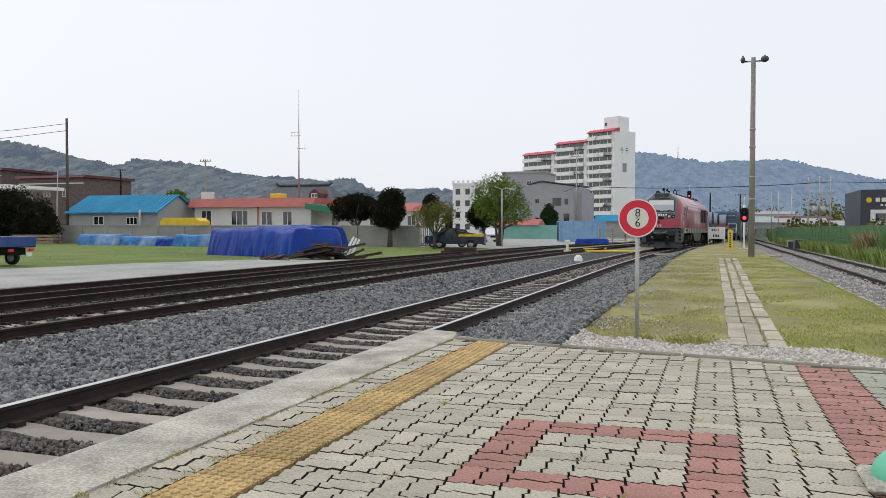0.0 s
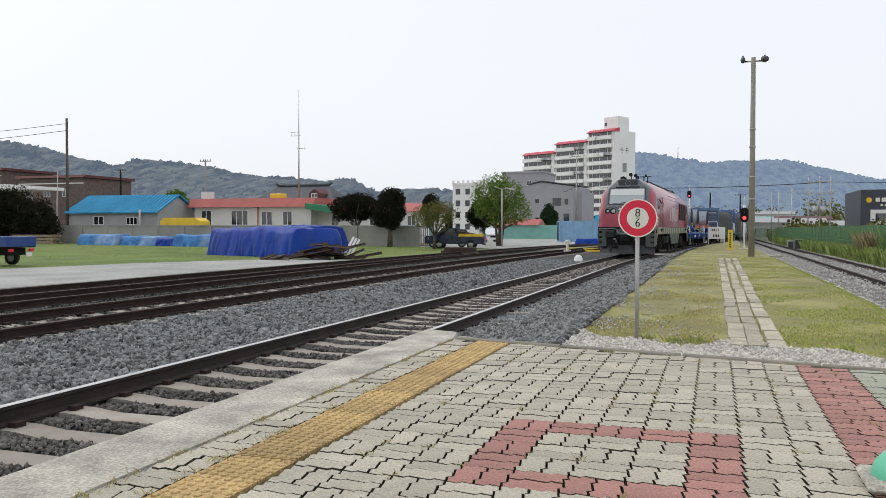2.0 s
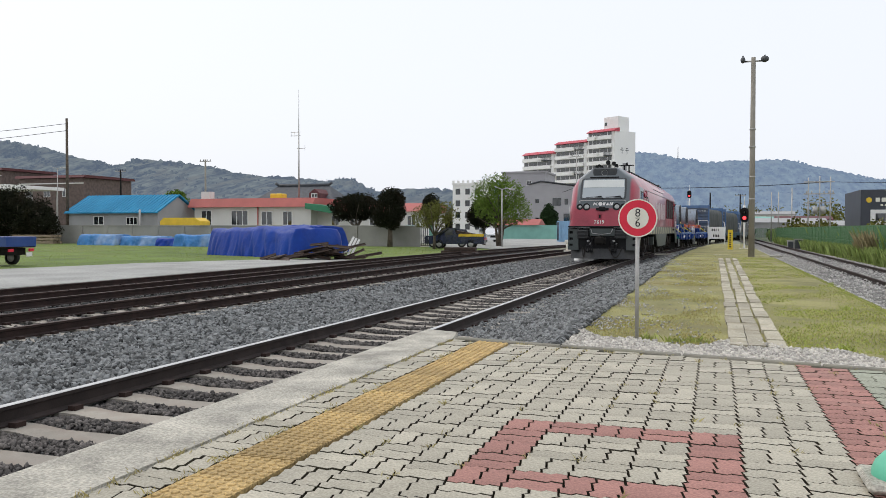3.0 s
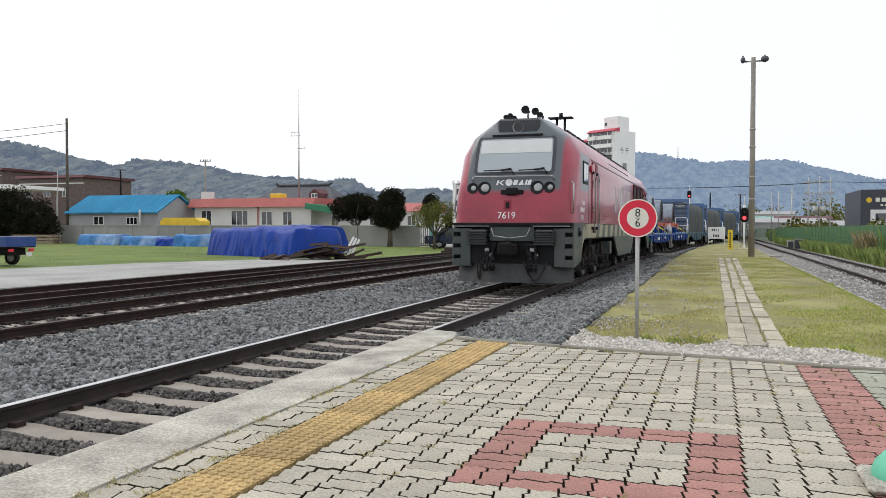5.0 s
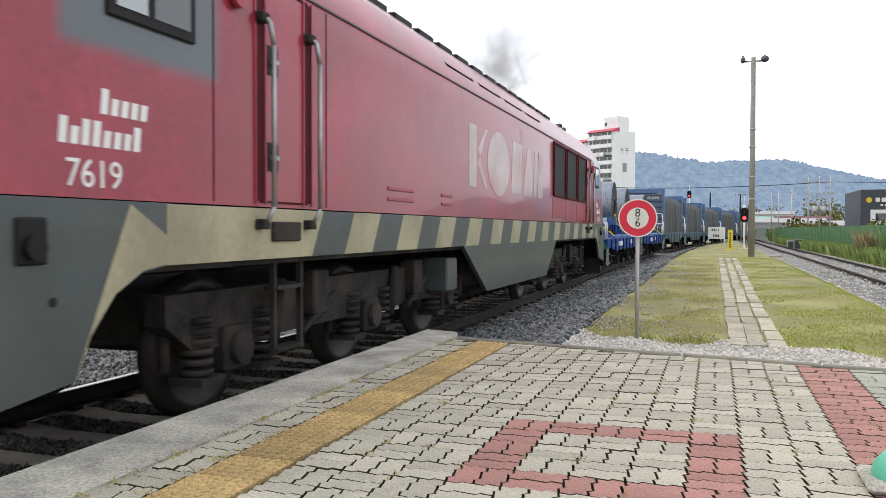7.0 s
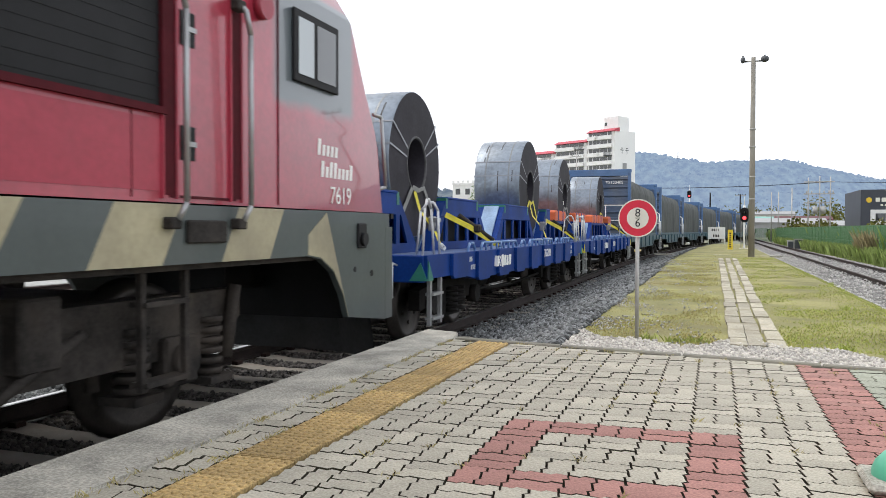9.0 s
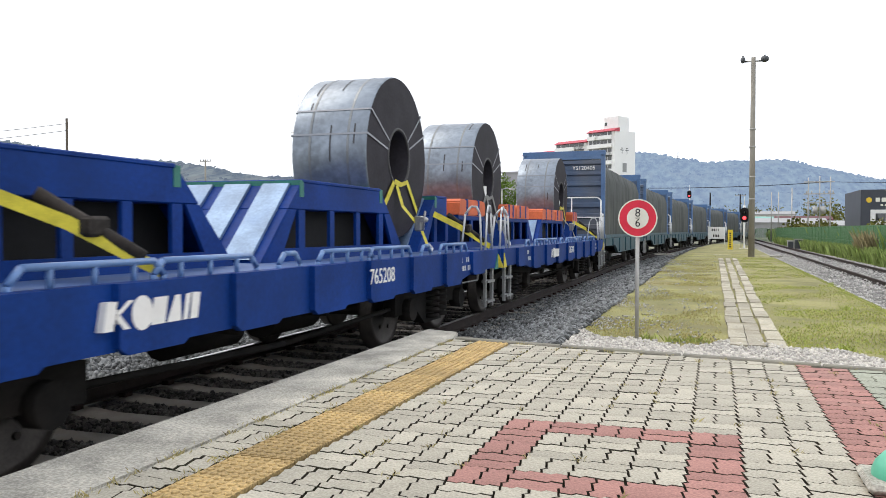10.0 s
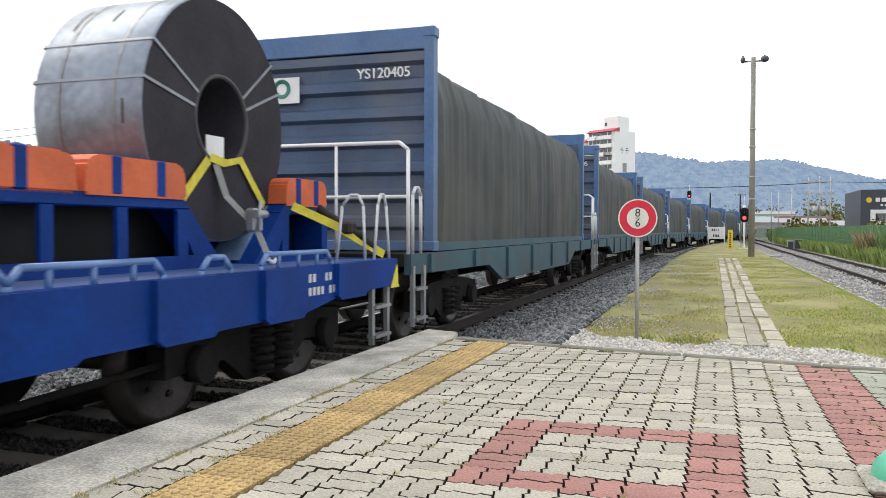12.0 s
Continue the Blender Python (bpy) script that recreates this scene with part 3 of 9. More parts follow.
# ---- the train ----
LOCO_L = 20.95
def livery():
    """Dusty red paint with the grey sprayed round the windscreens and cab side windows, soft at its edges."""
    m = mat("loco_livery", (0.33, 0.03, 0.054), 0.32, var=0.22, scale=1.1, fine=25, bump=0.03, stain=(0.28, 0.06, 0.066), amount=0.8, coat=0.4, spec=0.4)
    n, l = m.node_tree.nodes, m.node_tree.links
    b = n["Principled BSDF"]
    red = b.inputs["Base Color"].links[0].from_socket
    sep = n.new("ShaderNodeSeparateXYZ")
    l.new(n.new("ShaderNodeTexCoord").outputs["Object"], sep.inputs[0])

    def fold(sock):
        a = n.new("ShaderNodeMath")
        a.operation = "ABSOLUTE"
        l.new(sock, a.inputs[0])
        return a.outputs[0]

    def ramp(sock, lo, hi):
        r = n.new("ShaderNodeMapRange")
        r.interpolation_type = "SMOOTHSTEP"
        r.inputs[1].default_value, r.inputs[2].default_value = min(lo, hi), max(lo, hi)
        r.inputs[3].default_value, r.inputs[4].default_value = (0, 1) if lo < hi else (1, 0)
        l.new(sock, r.inputs[0])
        return r.outputs[0]

    def both(op, *socks):
        out = socks[0]
        for q in socks[1:]:
            a = n.new("ShaderNodeMath")
            a.operation = op
            l.new(out, a.inputs[0])
            l.new(q, a.inputs[1])
            out = a.outputs[0]
        return out
    e = LOCO_L / 2
    wob = n.new("ShaderNodeTexNoise")
    wob.inputs["Scale"].default_value = 2.5
    l.new(n.new("ShaderNodeTexCoord").outputs["Object"], wob.inputs[0])
    sh = n.new("ShaderNodeMath")
    sh.operation = "MULTIPLY_ADD"
    l.new(wob.outputs[0], sh.inputs[0])
    sh.inputs[1].default_value = 0.12
    l.new(sep.outputs[2], sh.inputs[2])
    ax, ay, z = fold(sep.outputs[0]), fold(sep.outputs[1]), sh.outputs[0]
    mask = both("MULTIPLY", ramp(z, 2.24, 2.36), ramp(ax, 1.16, 1.04), ramp(ay, e - 1.5, e - 1.45))
    brow = both("MULTIPLY", ramp(z, 3.5, 3.6), ramp(ay, e - 1.5, e - 1.45))
    side = both("MULTIPLY", ramp(z, 2.26, 2.38), ramp(z, 3.4, 3.16), ramp(ax, 1.36, 1.4), ramp(ay, e - 2.3, e - 2.16), ramp(ay, e - 0.86, e - 1.0))
    top = both("MULTIPLY", ramp(sep.outputs[2], 3.84, 3.9), ramp(ax, 0.72, 0.66))
    mx = n.new("ShaderNodeMixRGB")
    l.new(both("MAXIMUM", mask, brow, side, top), mx.inputs[0])
    l.new(red, mx.inputs[1])
    mx.inputs[2].default_value = (0.1, 0.118, 0.128, 1)
    l.new(mx.outputs[0], b.inputs["Base Color"])
    return m


M_LIVERY = livery()
# darkened copy of the loco red: painted recess shade, also seams and grille frames
M_RECESS = mat("dark_red_and_shade", (0.075, 0.007, 0.012), 0.7, spec=0.15, var=0.2, scale=3, fine=30, bump=0.03)
M_GRIME = mat("grimy_undergear", (0.03, 0.026, 0.023), 0.8, spec=0.25, var=0.5, scale=5, fine=40, bump=0.2, stain=(0.075, 0.06, 0.048), amount=0.7)
M_PILOT = mat("worn_black_steel", (0.035, 0.036, 0.037), 0.6, var=0.4, scale=3, fine=30, bump=0.15, stain=(0.075, 0.07, 0.065), amount=0.6)


def hull(bm, levels, L):
    """Lofts plan outlines (z, half width, half width of the face, face set-back, corner length) into a double-ended body with rounded corners. y runs to the rear from the middle."""
    rings = []
    fine = []
    for A, B in zip(levels, levels[1:]):
        fine += [A, tuple((a + b) / 2 for a, b in zip(A, B))]
    fine.append(levels[-1])
    for z, w, wf, f, c in fine:
        e = L / 2
        q = [(wf * 0.9, f)]
        p0, p1, p2 = Vector((wf * 0.9, f)), Vector((wf + (w - wf) * 0.45, f + c * 0.06)), Vector((w, f + c))
        for k in range(1, 9):
            t = k / 8
            v = p0 * (1 - t) ** 2 + p1 * 2 * t * (1 - t) + p2 * t * t
            q.append((v.x, v.y))
        quarter = [(x, -e + y) for x, y in q]
        loop = quarter + [(x, -y) for x, y in quarter[::-1]]
        loop += [(-x, y) for x, y in loop[::-1]]
        rings.append([bm.verts.new((x, y, z)) for x, y in loop])
    n = len(rings[0])
    for A, B in zip(rings, rings[1:]):
        for i in range(n):
            bm.faces.new((A[i], A[(i + 1) % n], B[(i + 1) % n], B[i])).smooth = True
    bm.faces.new(rings[0][::-1])
    bm.faces.new(rings[-1])
    bmesh.ops.recalc_face_normals(bm, faces=bm.faces[:])


LEVELS = [(1.5, 1.42, 1.3, 0.0, 0.3), (2.1, 1.42, 1.26, 0.05, 0.36), (2.25, 1.42, 1.24, 0.08, 0.4), (2.55, 1.42, 1.17, 0.16, 0.52), (3.1, 1.42, 1.09, 0.38, 0.6), (3.52, 1.18, 0.99, 0.56, 0.5), (3.92, 0.66, 0.55, 0.78, 0.4), (3.97, 0.54, 0.46, 0.88, 0.4)]


def face_y(z):
    """The set-back of the nose at a height."""
    for (z0, _, _, f0, _), (z1, _, _, f1, _) in zip(LEVELS, LEVELS[1:]):
        if z0 <= z <= z1:
            return f0 + (f1 - f0) * (z - z0) / (z1 - z0)
    return 0.0


def wheelset(parent, y, r=0.5, label=""):
    bm = bmesh.new()
    for sgn in (-1, 1):
        prof = [(0.0, 0.03), (0.0, 0.11), (0.015, 0.13), (-0.012, r * 0.78), (0.012, r * 0.84), (0.012, r), (-0.1, r + 0.002), (-0.125, r + 0.028), (-0.135, r), (-0.135, r * 0.8), (-0.1, 0.1), (-0.1, 0.03)]
        revolve(bm, [(sgn * (0.8 + a), b) for a, b in prof], "x", (0, 0, 0), 28)
        for k in range(6):
            a = k * math.pi / 3
            cyl(bm, (sgn * 0.8, 0.22 * math.cos(a), 0.22 * math.sin(a)), (sgn * 0.822, 0.22 * math.cos(a), 0.22 * math.sin(a)), 0.025, 6)
    cyl(bm, (-0.98, 0, 0), (0.98, 0, 0), 0.075, 12)
    ob = part("wheelset", bm, M_WHEEL, parent, label)
    ob.matrix_basis = pose(0, y, r)
    return ob


def loco_bogie(parent, ys):
    """A three-axle bogie: side frames, axle boxes, springs, brake gear."""
    bm = bmesh.new()
    y0, y1 = ys[0] - 0.75, ys[-1] + 0.75
    for s in (-1, 1):
        x0, x1 = (0.92, 1.08) if s > 0 else (-1.08, -0.92)
        prism(bm, [(y0, 0.72), (y0 + 0.3, 0.52), (y1 - 0.3, 0.52), (y1, 0.72), (y1, 0.92), (y0, 0.92)], "x", x0, x1)
        for y in ys:
            box(bm, s * 1.02 - 0.12, s * 1.02 + 0.12, y - 0.17, y + 0.17, 0.34, 0.66, 0, 0.02)
            cyl(bm, (s * 1.1, y, 0.5), (s * 1.19, y, 0.5), 0.12, 12)
            for d in (-0.38, 0.38):
                for k in range(6):
                    cyl(bm, (s * 1.05, y + d, 0.36 + k * 0.07), (s * 1.05, y + d, 0.4 + k * 0.07), 0.11, 10)
                box(bm, s * 1.05 - 0.13, s * 1.05 + 0.13, y + d - 0.13, y + d + 0.13, 0.3, 0.35)
            cyl(bm, (s * 1.12, y + 0.5, 0.45), (s * 1.12, y + 0.62, 0.95), 0.05, 8)
            cyl(bm, (s * 0.95, y - 0.6, 0.4), (s * 0.95, y - 0.6, 0.85), 0.04, 8)
        for y in (ys[0] + ys[1]) / 2, (ys[1] + ys[2]) / 2:
            box(bm, s * 1.1 - 0.09, s * 1.1 + 0.09, y - 0.14, y + 0.14, 0.62, 1.0, 0, 0.015)
            cyl(bm, (s * 1.16, y - 0.3, 0.5), (s * 1.16, y + 0.3, 0.78), 0.03, 8)
    box(bm, -0.9, 0.9, y0 + 0.4, y1 - 0.4, 0.55, 0.9)
    return part("bogie", bm, M_GRIME, parent, "grimy three-axle bogie frame with coil springs")


def face_patch(parent, name, pts, material, lift, sgn=-1, label=""):
    """A plate lying on the sloped nose: pts are (x, z)."""
    bm = bmesh.new()
    e = LOCO_L / 2
    a = [bm.verts.new((x, sgn * (e - face_y(z) + lift), z)) for x, z in pts]
    b = [bm.verts.new((x, sgn * (e - face_y(z) + lift - 0.03), z)) for x, z in pts]
    n = len(pts)
    bm.faces.new(a)
    for i in range(n):
        bm.faces.new((a[i], b[i], b[(i + 1) % n], a[(i + 1) % n]))
    bmesh.ops.recalc_face_normals(bm, faces=bm.faces[:])
    return part(name, bm, material, parent, label)


def nose(loco, sgn):
    """All that sits on one end of the locomotive; sgn -1 is the leading end."""
    e = LOCO_L / 2

    def Y(z, out=0.0):
        return sgn * (e - face_y(z) + out)
    face_patch(loco, "windscreen_frame", [(-0.9, 2.62), (0.9, 2.62), (0.95, 2.67), (0.95, 3.1), (0.93, 3.46), (0.88, 3.51), (-0.88, 3.51), (-0.93, 3.46), (-0.95, 3.1), (-0.95, 2.67)], M_DGREY, 0.014, sgn, "dark rubber frame of the windscreen")
    face_patch(loco, "windscreen", [(-0.84, 2.67), (0.84, 2.67), (0.87, 2.71), (0.87, 3.1), (0.86, 3.42), (0.82, 3.46), (-0.82, 3.46), (-0.86, 3.42), (-0.87, 3.1), (-0.87, 2.71)], M_SCREEN, 0.02, sgn, "sloping windscreen glass, sky reflection put into its pale colour")
    # upper band of the glass: a painted sky reflection
    face_patch(loco, "reflection_band", [(-0.84, 3.12), (0.84, 3.12), (0.83, 3.4), (0.8, 3.43), (-0.8, 3.43), (-0.83, 3.4)], M_SKY_BAND, 0.025, sgn, "pale band painted on the glass as the sky's reflection")
    bm = bmesh.new()
    for x0, x1 in ((-0.7, -0.05), (0.12, 0.72)):
        tube(bm, [(x0, Y(2.68, 0.06), 2.7), (x1, Y(2.66, 0.07), 2.72), (x1 + 0.08, Y(2.6, 0.05), 2.6)], 0.014, 6)
        cyl(bm, (x1 - 0.25, Y(2.7, 0.05), 2.71), (x1, Y(2.7, 0.06), 2.74), 0.022, 6)
    part("wiper", bm, M_BLACK, loco)
    bm = bmesh.new()
    tube(bm, [(-0.95, Y(2.5, 0.01), 2.46), (-0.95, Y(2.5, 0.07), 2.54), (-0.88, Y(2.55, 0.08), 2.56), (0.88, Y(2.55, 0.08), 2.56), (0.95, Y(2.5, 0.07), 2.54), (0.95, Y(2.5, 0.01), 2.46)], 0.016, 8)
    cyl(bm, (0, Y(2.5, 0.0), 2.5), (0, Y(2.55, 0.08), 2.56), 0.014, 6)
    part("handrail", bm, M_STEEL, loco)
    tilt = radians(-15 * sgn)
    for x, r, lens in ((-0.9, 0.13, 0.064), (-0.62, 0.155, 0.1), (0.62, 0.155, 0.1), (0.9, 0.13, 0.064)):
        at = Matrix.Translation((x + 0.05 * sgn, Y(2.3, 0.002), 2.3)) @ Matrix.Rotation(-tilt, 4, "X")
        t = bmesh.new()
        revolve(t, [(sgn * a, b) for a, b in ((-0.02, r), (0.012, r), (0.016, r * 0.95), (0.006, r * 0.88), (0.004, 0.005))], "y", (0, 0, 0), 28)
        bm = bmesh.new()
        join(bm, t, 0, at)
        lamp = part("headlamp", bm, M_BLACK, loco, "round recessed headlamp")
        t = bmesh.new()
        revolve(t, [(sgn * a, b) for a, b in ((0.002, lens), (0.014, lens * 0.94), (0.024, lens * 0.6), (0.028, 0.005))], "y", (0.02, 0, 0), 22)
        bm = bmesh.new()
        join(bm, t, 0, at)
        part("lens", bm, M_LENS, lamp)
    # badge: white slanted strokes and a ring
    zz = 2.42
    for q in ([(-0.4, -0.06), (-0.355, -0.06), (-0.325, 0.06), (-0.37, 0.06)], [(-0.335, 0.0), (-0.25, -0.06), (-0.2, -0.06), (-0.3, 0.01)], [(-0.335, 0.0), (-0.235, 0.06), (-0.19, 0.06), (-0.3, -0.01)], [(0.0, -0.06), (0.1, -0.06), (0.13, 0.06), (0.03, 0.06)], [(0.13, -0.06), (0.26, -0.06), (0.235, 0.06), (0.215, 0.06)], [(0.285, -0.06), (0.325, -0.06), (0.355, 0.06), (0.315, 0.06)], [(0.345, -0.06), (0.42, -0.06), (0.45, 0.06), (0.375, 0.06)]):
        q = [(-sgn * x * 0.98, zz + z) for x, z in q]
        bm = bmesh.new()
        bm.faces.new([bm.verts.new((px, Y(pz, 0.016), pz)) for px, pz in q])
        part("badge_stroke", bm, M_WHITE, loco)
    bm = bmesh.new()
    ring = [(sgn * 0.09 + 0.085 * math.cos(i * math.pi / 8), 2.425 + 0.085 * math.sin(i * math.pi / 8)) for i in range(16)]
    bm.faces.new([bm.verts.new((px, Y(pz, 0.016), pz)) for px, pz in ring])
    part("badge", bm, M_WHITE, loco, "white plain-shape emblem")
    bm = bmesh.new()
    box(bm, -0.26, 0.26, min(Y(2.2, 0), Y(2.2, 0.05)), max(Y(2.2, 0), Y(2.2, 0.05)), 2.15, 2.25, 0, 0.01)
    box(bm, -0.13, 0.13, min(Y(2.2, 0), Y(2.2, 0.11)), max(Y(2.2, 0), Y(2.2, 0.11)), 2.13, 2.3, 0, 0.02)
    cyl(bm, (0, Y(2.2, 0.1), 2.21), (0, Y(2.2, 0.13), 2.21), 0.05, 10)
    part("lamp_bracket", bm, M_BLACK, loco)
    bm = bmesh.new()
    box(bm, 0.1 * sgn - 0.09, 0.1 * sgn + 0.09, min(Y(1.9, -0.01), Y(1.9, 0.012)), max(Y(1.9, -0.01), Y(1.9, 0.012)), 1.78, 2.02, 0)
    box(bm, 0.1 * sgn - 0.04, 0.1 * sgn + 0.04, min(Y(1.9, 0), Y(1.9, 0.02)), max(Y(1.9, 0), Y(1.9, 0.02)), 1.83, 1.97, 1)
    part("jumper_socket", bm, [M_RED, M_BLACK], loco)
    words("road_number", "7619", 0.215, pose(0.12 * sgn, Y(1.66, 0.012), 1.66, 84 if sgn < 0 else 84, 0, 0 if sgn < 0 else 180), M_WHITE, loco)
    for x in (-1.34, 1.34):
        bm = bmesh.new()
        yy = sgn * (e - 0.28)
        tube(bm, [(x * 0.99, yy, 2.42), (x * 1.03, yy + sgn * 0.08, 2.4), (x * 1.04, yy + sgn * 0.16, 1.75), (x * 1.0, yy + sgn * 0.08, 1.72)], 0.018, 8)
        part("grab_rail", bm, M_STEEL, loco)
    # ledge over the buffer beam, corner boxes with step holes
    bm = bmesh.new()
    box(bm, -1.4, 1.4, min(sgn * e, sgn * (e + 0.06)), max(sgn * e, sgn * (e + 0.06)), 1.45, 1.5, 0)
    box(bm, -1.36, 1.36, min(sgn * (e - 0.4), sgn * e), max(sgn * (e - 0.4), sgn * e), 1.4, 1.5, 0)
    part("beam_ledge", bm, M_BLACK, loco)
    bm = bmesh.new()
    tube(bm, [(-1.35, sgn * (e + 0.05), 1.42), (-0.5, sgn * (e + 0.05), 1.42)], 0.014, 6)
    tube(bm, [(0.5, sgn * (e + 0.05), 1.42), (1.35, sgn * (e + 0.05), 1.42)], 0.014, 6)
    tube(bm, [(-0.45, sgn * (e + 0.08), 1.38), (-0.38, sgn * (e + 0.16), 1.2), (0.0, sgn * (e + 0.18), 1.15), (0.38, sgn * (e + 0.16), 1.2), (0.45, sgn * (e + 0.08), 1.38)], 0.014, 6)
    part("hand_bar", bm, M_STEEL, loco)
    for s in (-1, 1):
        bm = bmesh.new()
        xa, xb = (0.98, 1.42) if s > 0 else (-1.42, -0.98)
        ya, yb = sorted((sgn * (e - 0.02), sgn * (e - 1.25)))
        zs = [0.62, 0.82, 0.94, 1.04, 1.16, 1.26, 1.36]
        yf, yr = sgn * (e - 0.02), sgn * (e - 0.2)
        # front pillar with three open steps, side cheek behind it
        xi = s * 1.22
        box(bm, *sorted((s * 0.98, xi)), min(yf, yr), max(yf, yr), 0.5, 1.37, 0, 0.006)
        part("corner_panel", bm, M_GREY, loco, "grey front corner panel")
        bm = bmesh.new()
        box(bm, *sorted((s * 1.392, s * 1.42)), min(yf, yr), max(yf, yr), 0.5, 1.37, 0, 0.004)
        part("corner_edge", bm, M_GREY, loco)
        for z0, z1 in ((0.5, 0.665), (0.76, 0.92), (1.02, 1.18), (1.28, 1.37)):
            bm = bmesh.new()
            box(bm, *sorted((xi, s * 1.392)), min(yf, yr), max(yf, yr), z0, z1)
            part("corner_step", bm, M_GREY, loco)
        bm = bmesh.new()
        prism(bm, [(sgn * (e - 0.2), 0.5), (sgn * (e - 1.02), 0.6), (sgn * (e - 1.12), 0.8), (sgn * (e - 1.3), 1.0), (sgn * (e - 1.52), 1.11), (sgn * (e - 1.74), 1.14), (sgn * (e - 1.74), 1.494), (sgn * (e - 0.1), 1.494), (sgn * (e - 0.1), 1.37), (sgn * (e - 0.2), 1.37)], "x", s * 1.42 - s * 0.05, s * 1.42)
        cheek = part("cheek_plate", bm, M_GREY, loco, "grey side plate with a curved wheel cut-out")
        bm = bmesh.new()
        prism(bm, [(sgn * (e - 1.02), 0.61), (sgn * (e - 1.12), 0.81), (sgn * (e - 1.3), 1.01), (sgn * (e - 1.52), 1.12), (sgn * (e - 1.74), 1.15), (sgn * (e - 1.74), 1.3), (sgn * (e - 1.42), 1.48)], "x", *sorted((s * 1.4, s * 1.424)))
        part("buff_stripe", bm, M_SILL, cheek)
        for dy, z, r in ((0.88, 1.0, 0.025), (0.52, 0.95, 0.03)):
            bm = bmesh.new()
            cyl(bm, (s * 1.41, sgn * (e - dy), z), (s * 1.424, sgn * (e - dy), z), r, 10)
            part("drain_hole", bm, M_BLACK, cheek)
        bm = bmesh.new()
        box(bm, *sorted((s * 0.5, s * 0.98)), min(sgn * (e - 0.12), sgn * (e - 0.06)), max(sgn * (e - 0.12), sgn * (e - 0.06)), 0.56, 1.0)
        part("beam_panel", bm, M_BLACK, loco)
        # black plate behind the open steps, in place of the shade there
        bm = bmesh.new()
        box(bm, s * 1.2 - 0.18, s * 1.2 + 0.18, min(yr, sgn * (e - 0.25)), max(yr, sgn * (e - 0.25)), 0.52, 1.36)
        part("step_shade_plate", bm, M_BLACK, loco)
        # ribbed draught boxes each side of the coupler
        bm = bmesh.new()
        xc = s * 0.78
        box(bm, xc - 0.2, xc + 0.2, min(sgn * (e - 0.2), sgn * (e + 0.12)), max(sgn * (e - 0.2), sgn * (e + 0.12)), 0.98, 1.34, 0, 0.02)
        buf = part("ribbed_buffer", bm, M_DGREY, loco, "ribbed steel buffer block")
        for k in range(6):
            z = 1.0 + k * 0.057
            bm = bmesh.new()
            box(bm, xc - 0.24, xc + 0.24, min(sgn * (e - 0.1), sgn * (e + 0.2)), max(sgn * (e - 0.1), sgn * (e + 0.2)), z, z + 0.03, 0, 0.006)
            part("rib", bm, M_PILOT, buf)
    bm = bmesh.new()
    box(bm, -0.52, 0.52, min(sgn * (e - 0.1), sgn * (e - 0.02)), max(sgn * (e - 0.1), sgn * (e - 0.02)), 1.08, 1.42, 0, 0.006)
    part("centre_panel", bm, M_GREY, loco, "blue-grey panel over the coupler")
    # coupler, hoses, pilot
    bm = bmesh.new()
    box(bm, -0.16, 0.16, min(sgn * (e - 0.5), sgn * (e + 0.2)), max(sgn * (e - 0.5), sgn * (e + 0.2)), 0.78, 1.0, 0, 0.03)
    box(bm, -0.24, 0.1, min(sgn * (e + 0.1), sgn * (e + 0.38)), max(sgn * (e + 0.1), sgn * (e + 0.38)), 0.74, 1.06, 0, 0.05)
    box(bm, 0.06, 0.2, min(sgn * (e + 0.14), sgn * (e + 0.33)), max(sgn * (e + 0.14), sgn * (e + 0.33)), 0.76, 1.02, 0, 0.03)
    cyl(bm, (-0.02, sgn * (e + 0.24), 0.7), (-0.02, sgn * (e + 0.24), 1.12), 0.04, 8)
    part("coupler", bm, M_DARK, loco, "grimy knuckle coupler")
    for x, d in ((-0.5, -0.12), (-0.46, 0.1), (0.42, 0.1), (0.5, -0.08), (0.56, 0.06), (-0.38, -0.06), (0.34, 0.14), (-0.56, 0.05)):
        bm = bmesh.new()
        pts = []
        for k in range(9):
            a = k / 8
            pts.append((x + d * math.sin(a * 3.1), sgn * (e + 0.02 + 0.2 * math.sin(a * math.pi)), 1.0 - 0.62 * math.sin(a * math.pi * 0.62) + 0.05 * a))
        tube(bm, pts, 0.026, 7)
        cyl(bm, (x, sgn * (e - 0.05), 1.0), (x, sgn * (e + 0.08), 1.0), 0.045, 8)
        part("brake_hose", bm, M_BLACK, loco)
    for x in (0.5, -0.55):
        bm = bmesh.new()
        box(bm, x - 0.05, x + 0.05, min(sgn * e, sgn * (e + 0.12)), max(sgn * e, sgn * (e + 0.12)), 0.84, 0.92, 0, 0.01)
        cyl(bm, (x + 0.1, sgn * (e + 0.08), 0.78), (x + 0.1, sgn * (e + 0.14), 0.74), 0.045, 8)
        part("hose_tap", bm, M_STEEL, loco)
    bm = bmesh.new()
    pl = [(-1.36, e - 0.28), (-0.9, e + 0.02), (-0.45, e + 0.1), (0.45, e + 0.1), (0.9, e + 0.02), (1.36, e - 0.28)]
    a = [bm.verts.new((x, sgn * y, 0.14)) for x, y in pl]
    b = [bm.verts.new((x, sgn * (y - 0.14), 0.56)) for x, y in pl]
    c = [bm.verts.new((x, sgn * (y - 0.2), 0.56)) for x, y in pl]
    d = [bm.verts.new((x, sgn * (y - 0.06), 0.14)) for x, y in pl]
    for i in range(5):
        for A, B in ((a, b), (b, c), (c, d), (d, a)):
            bm.faces.new((A[i], A[i + 1], B[i + 1], B[i]))
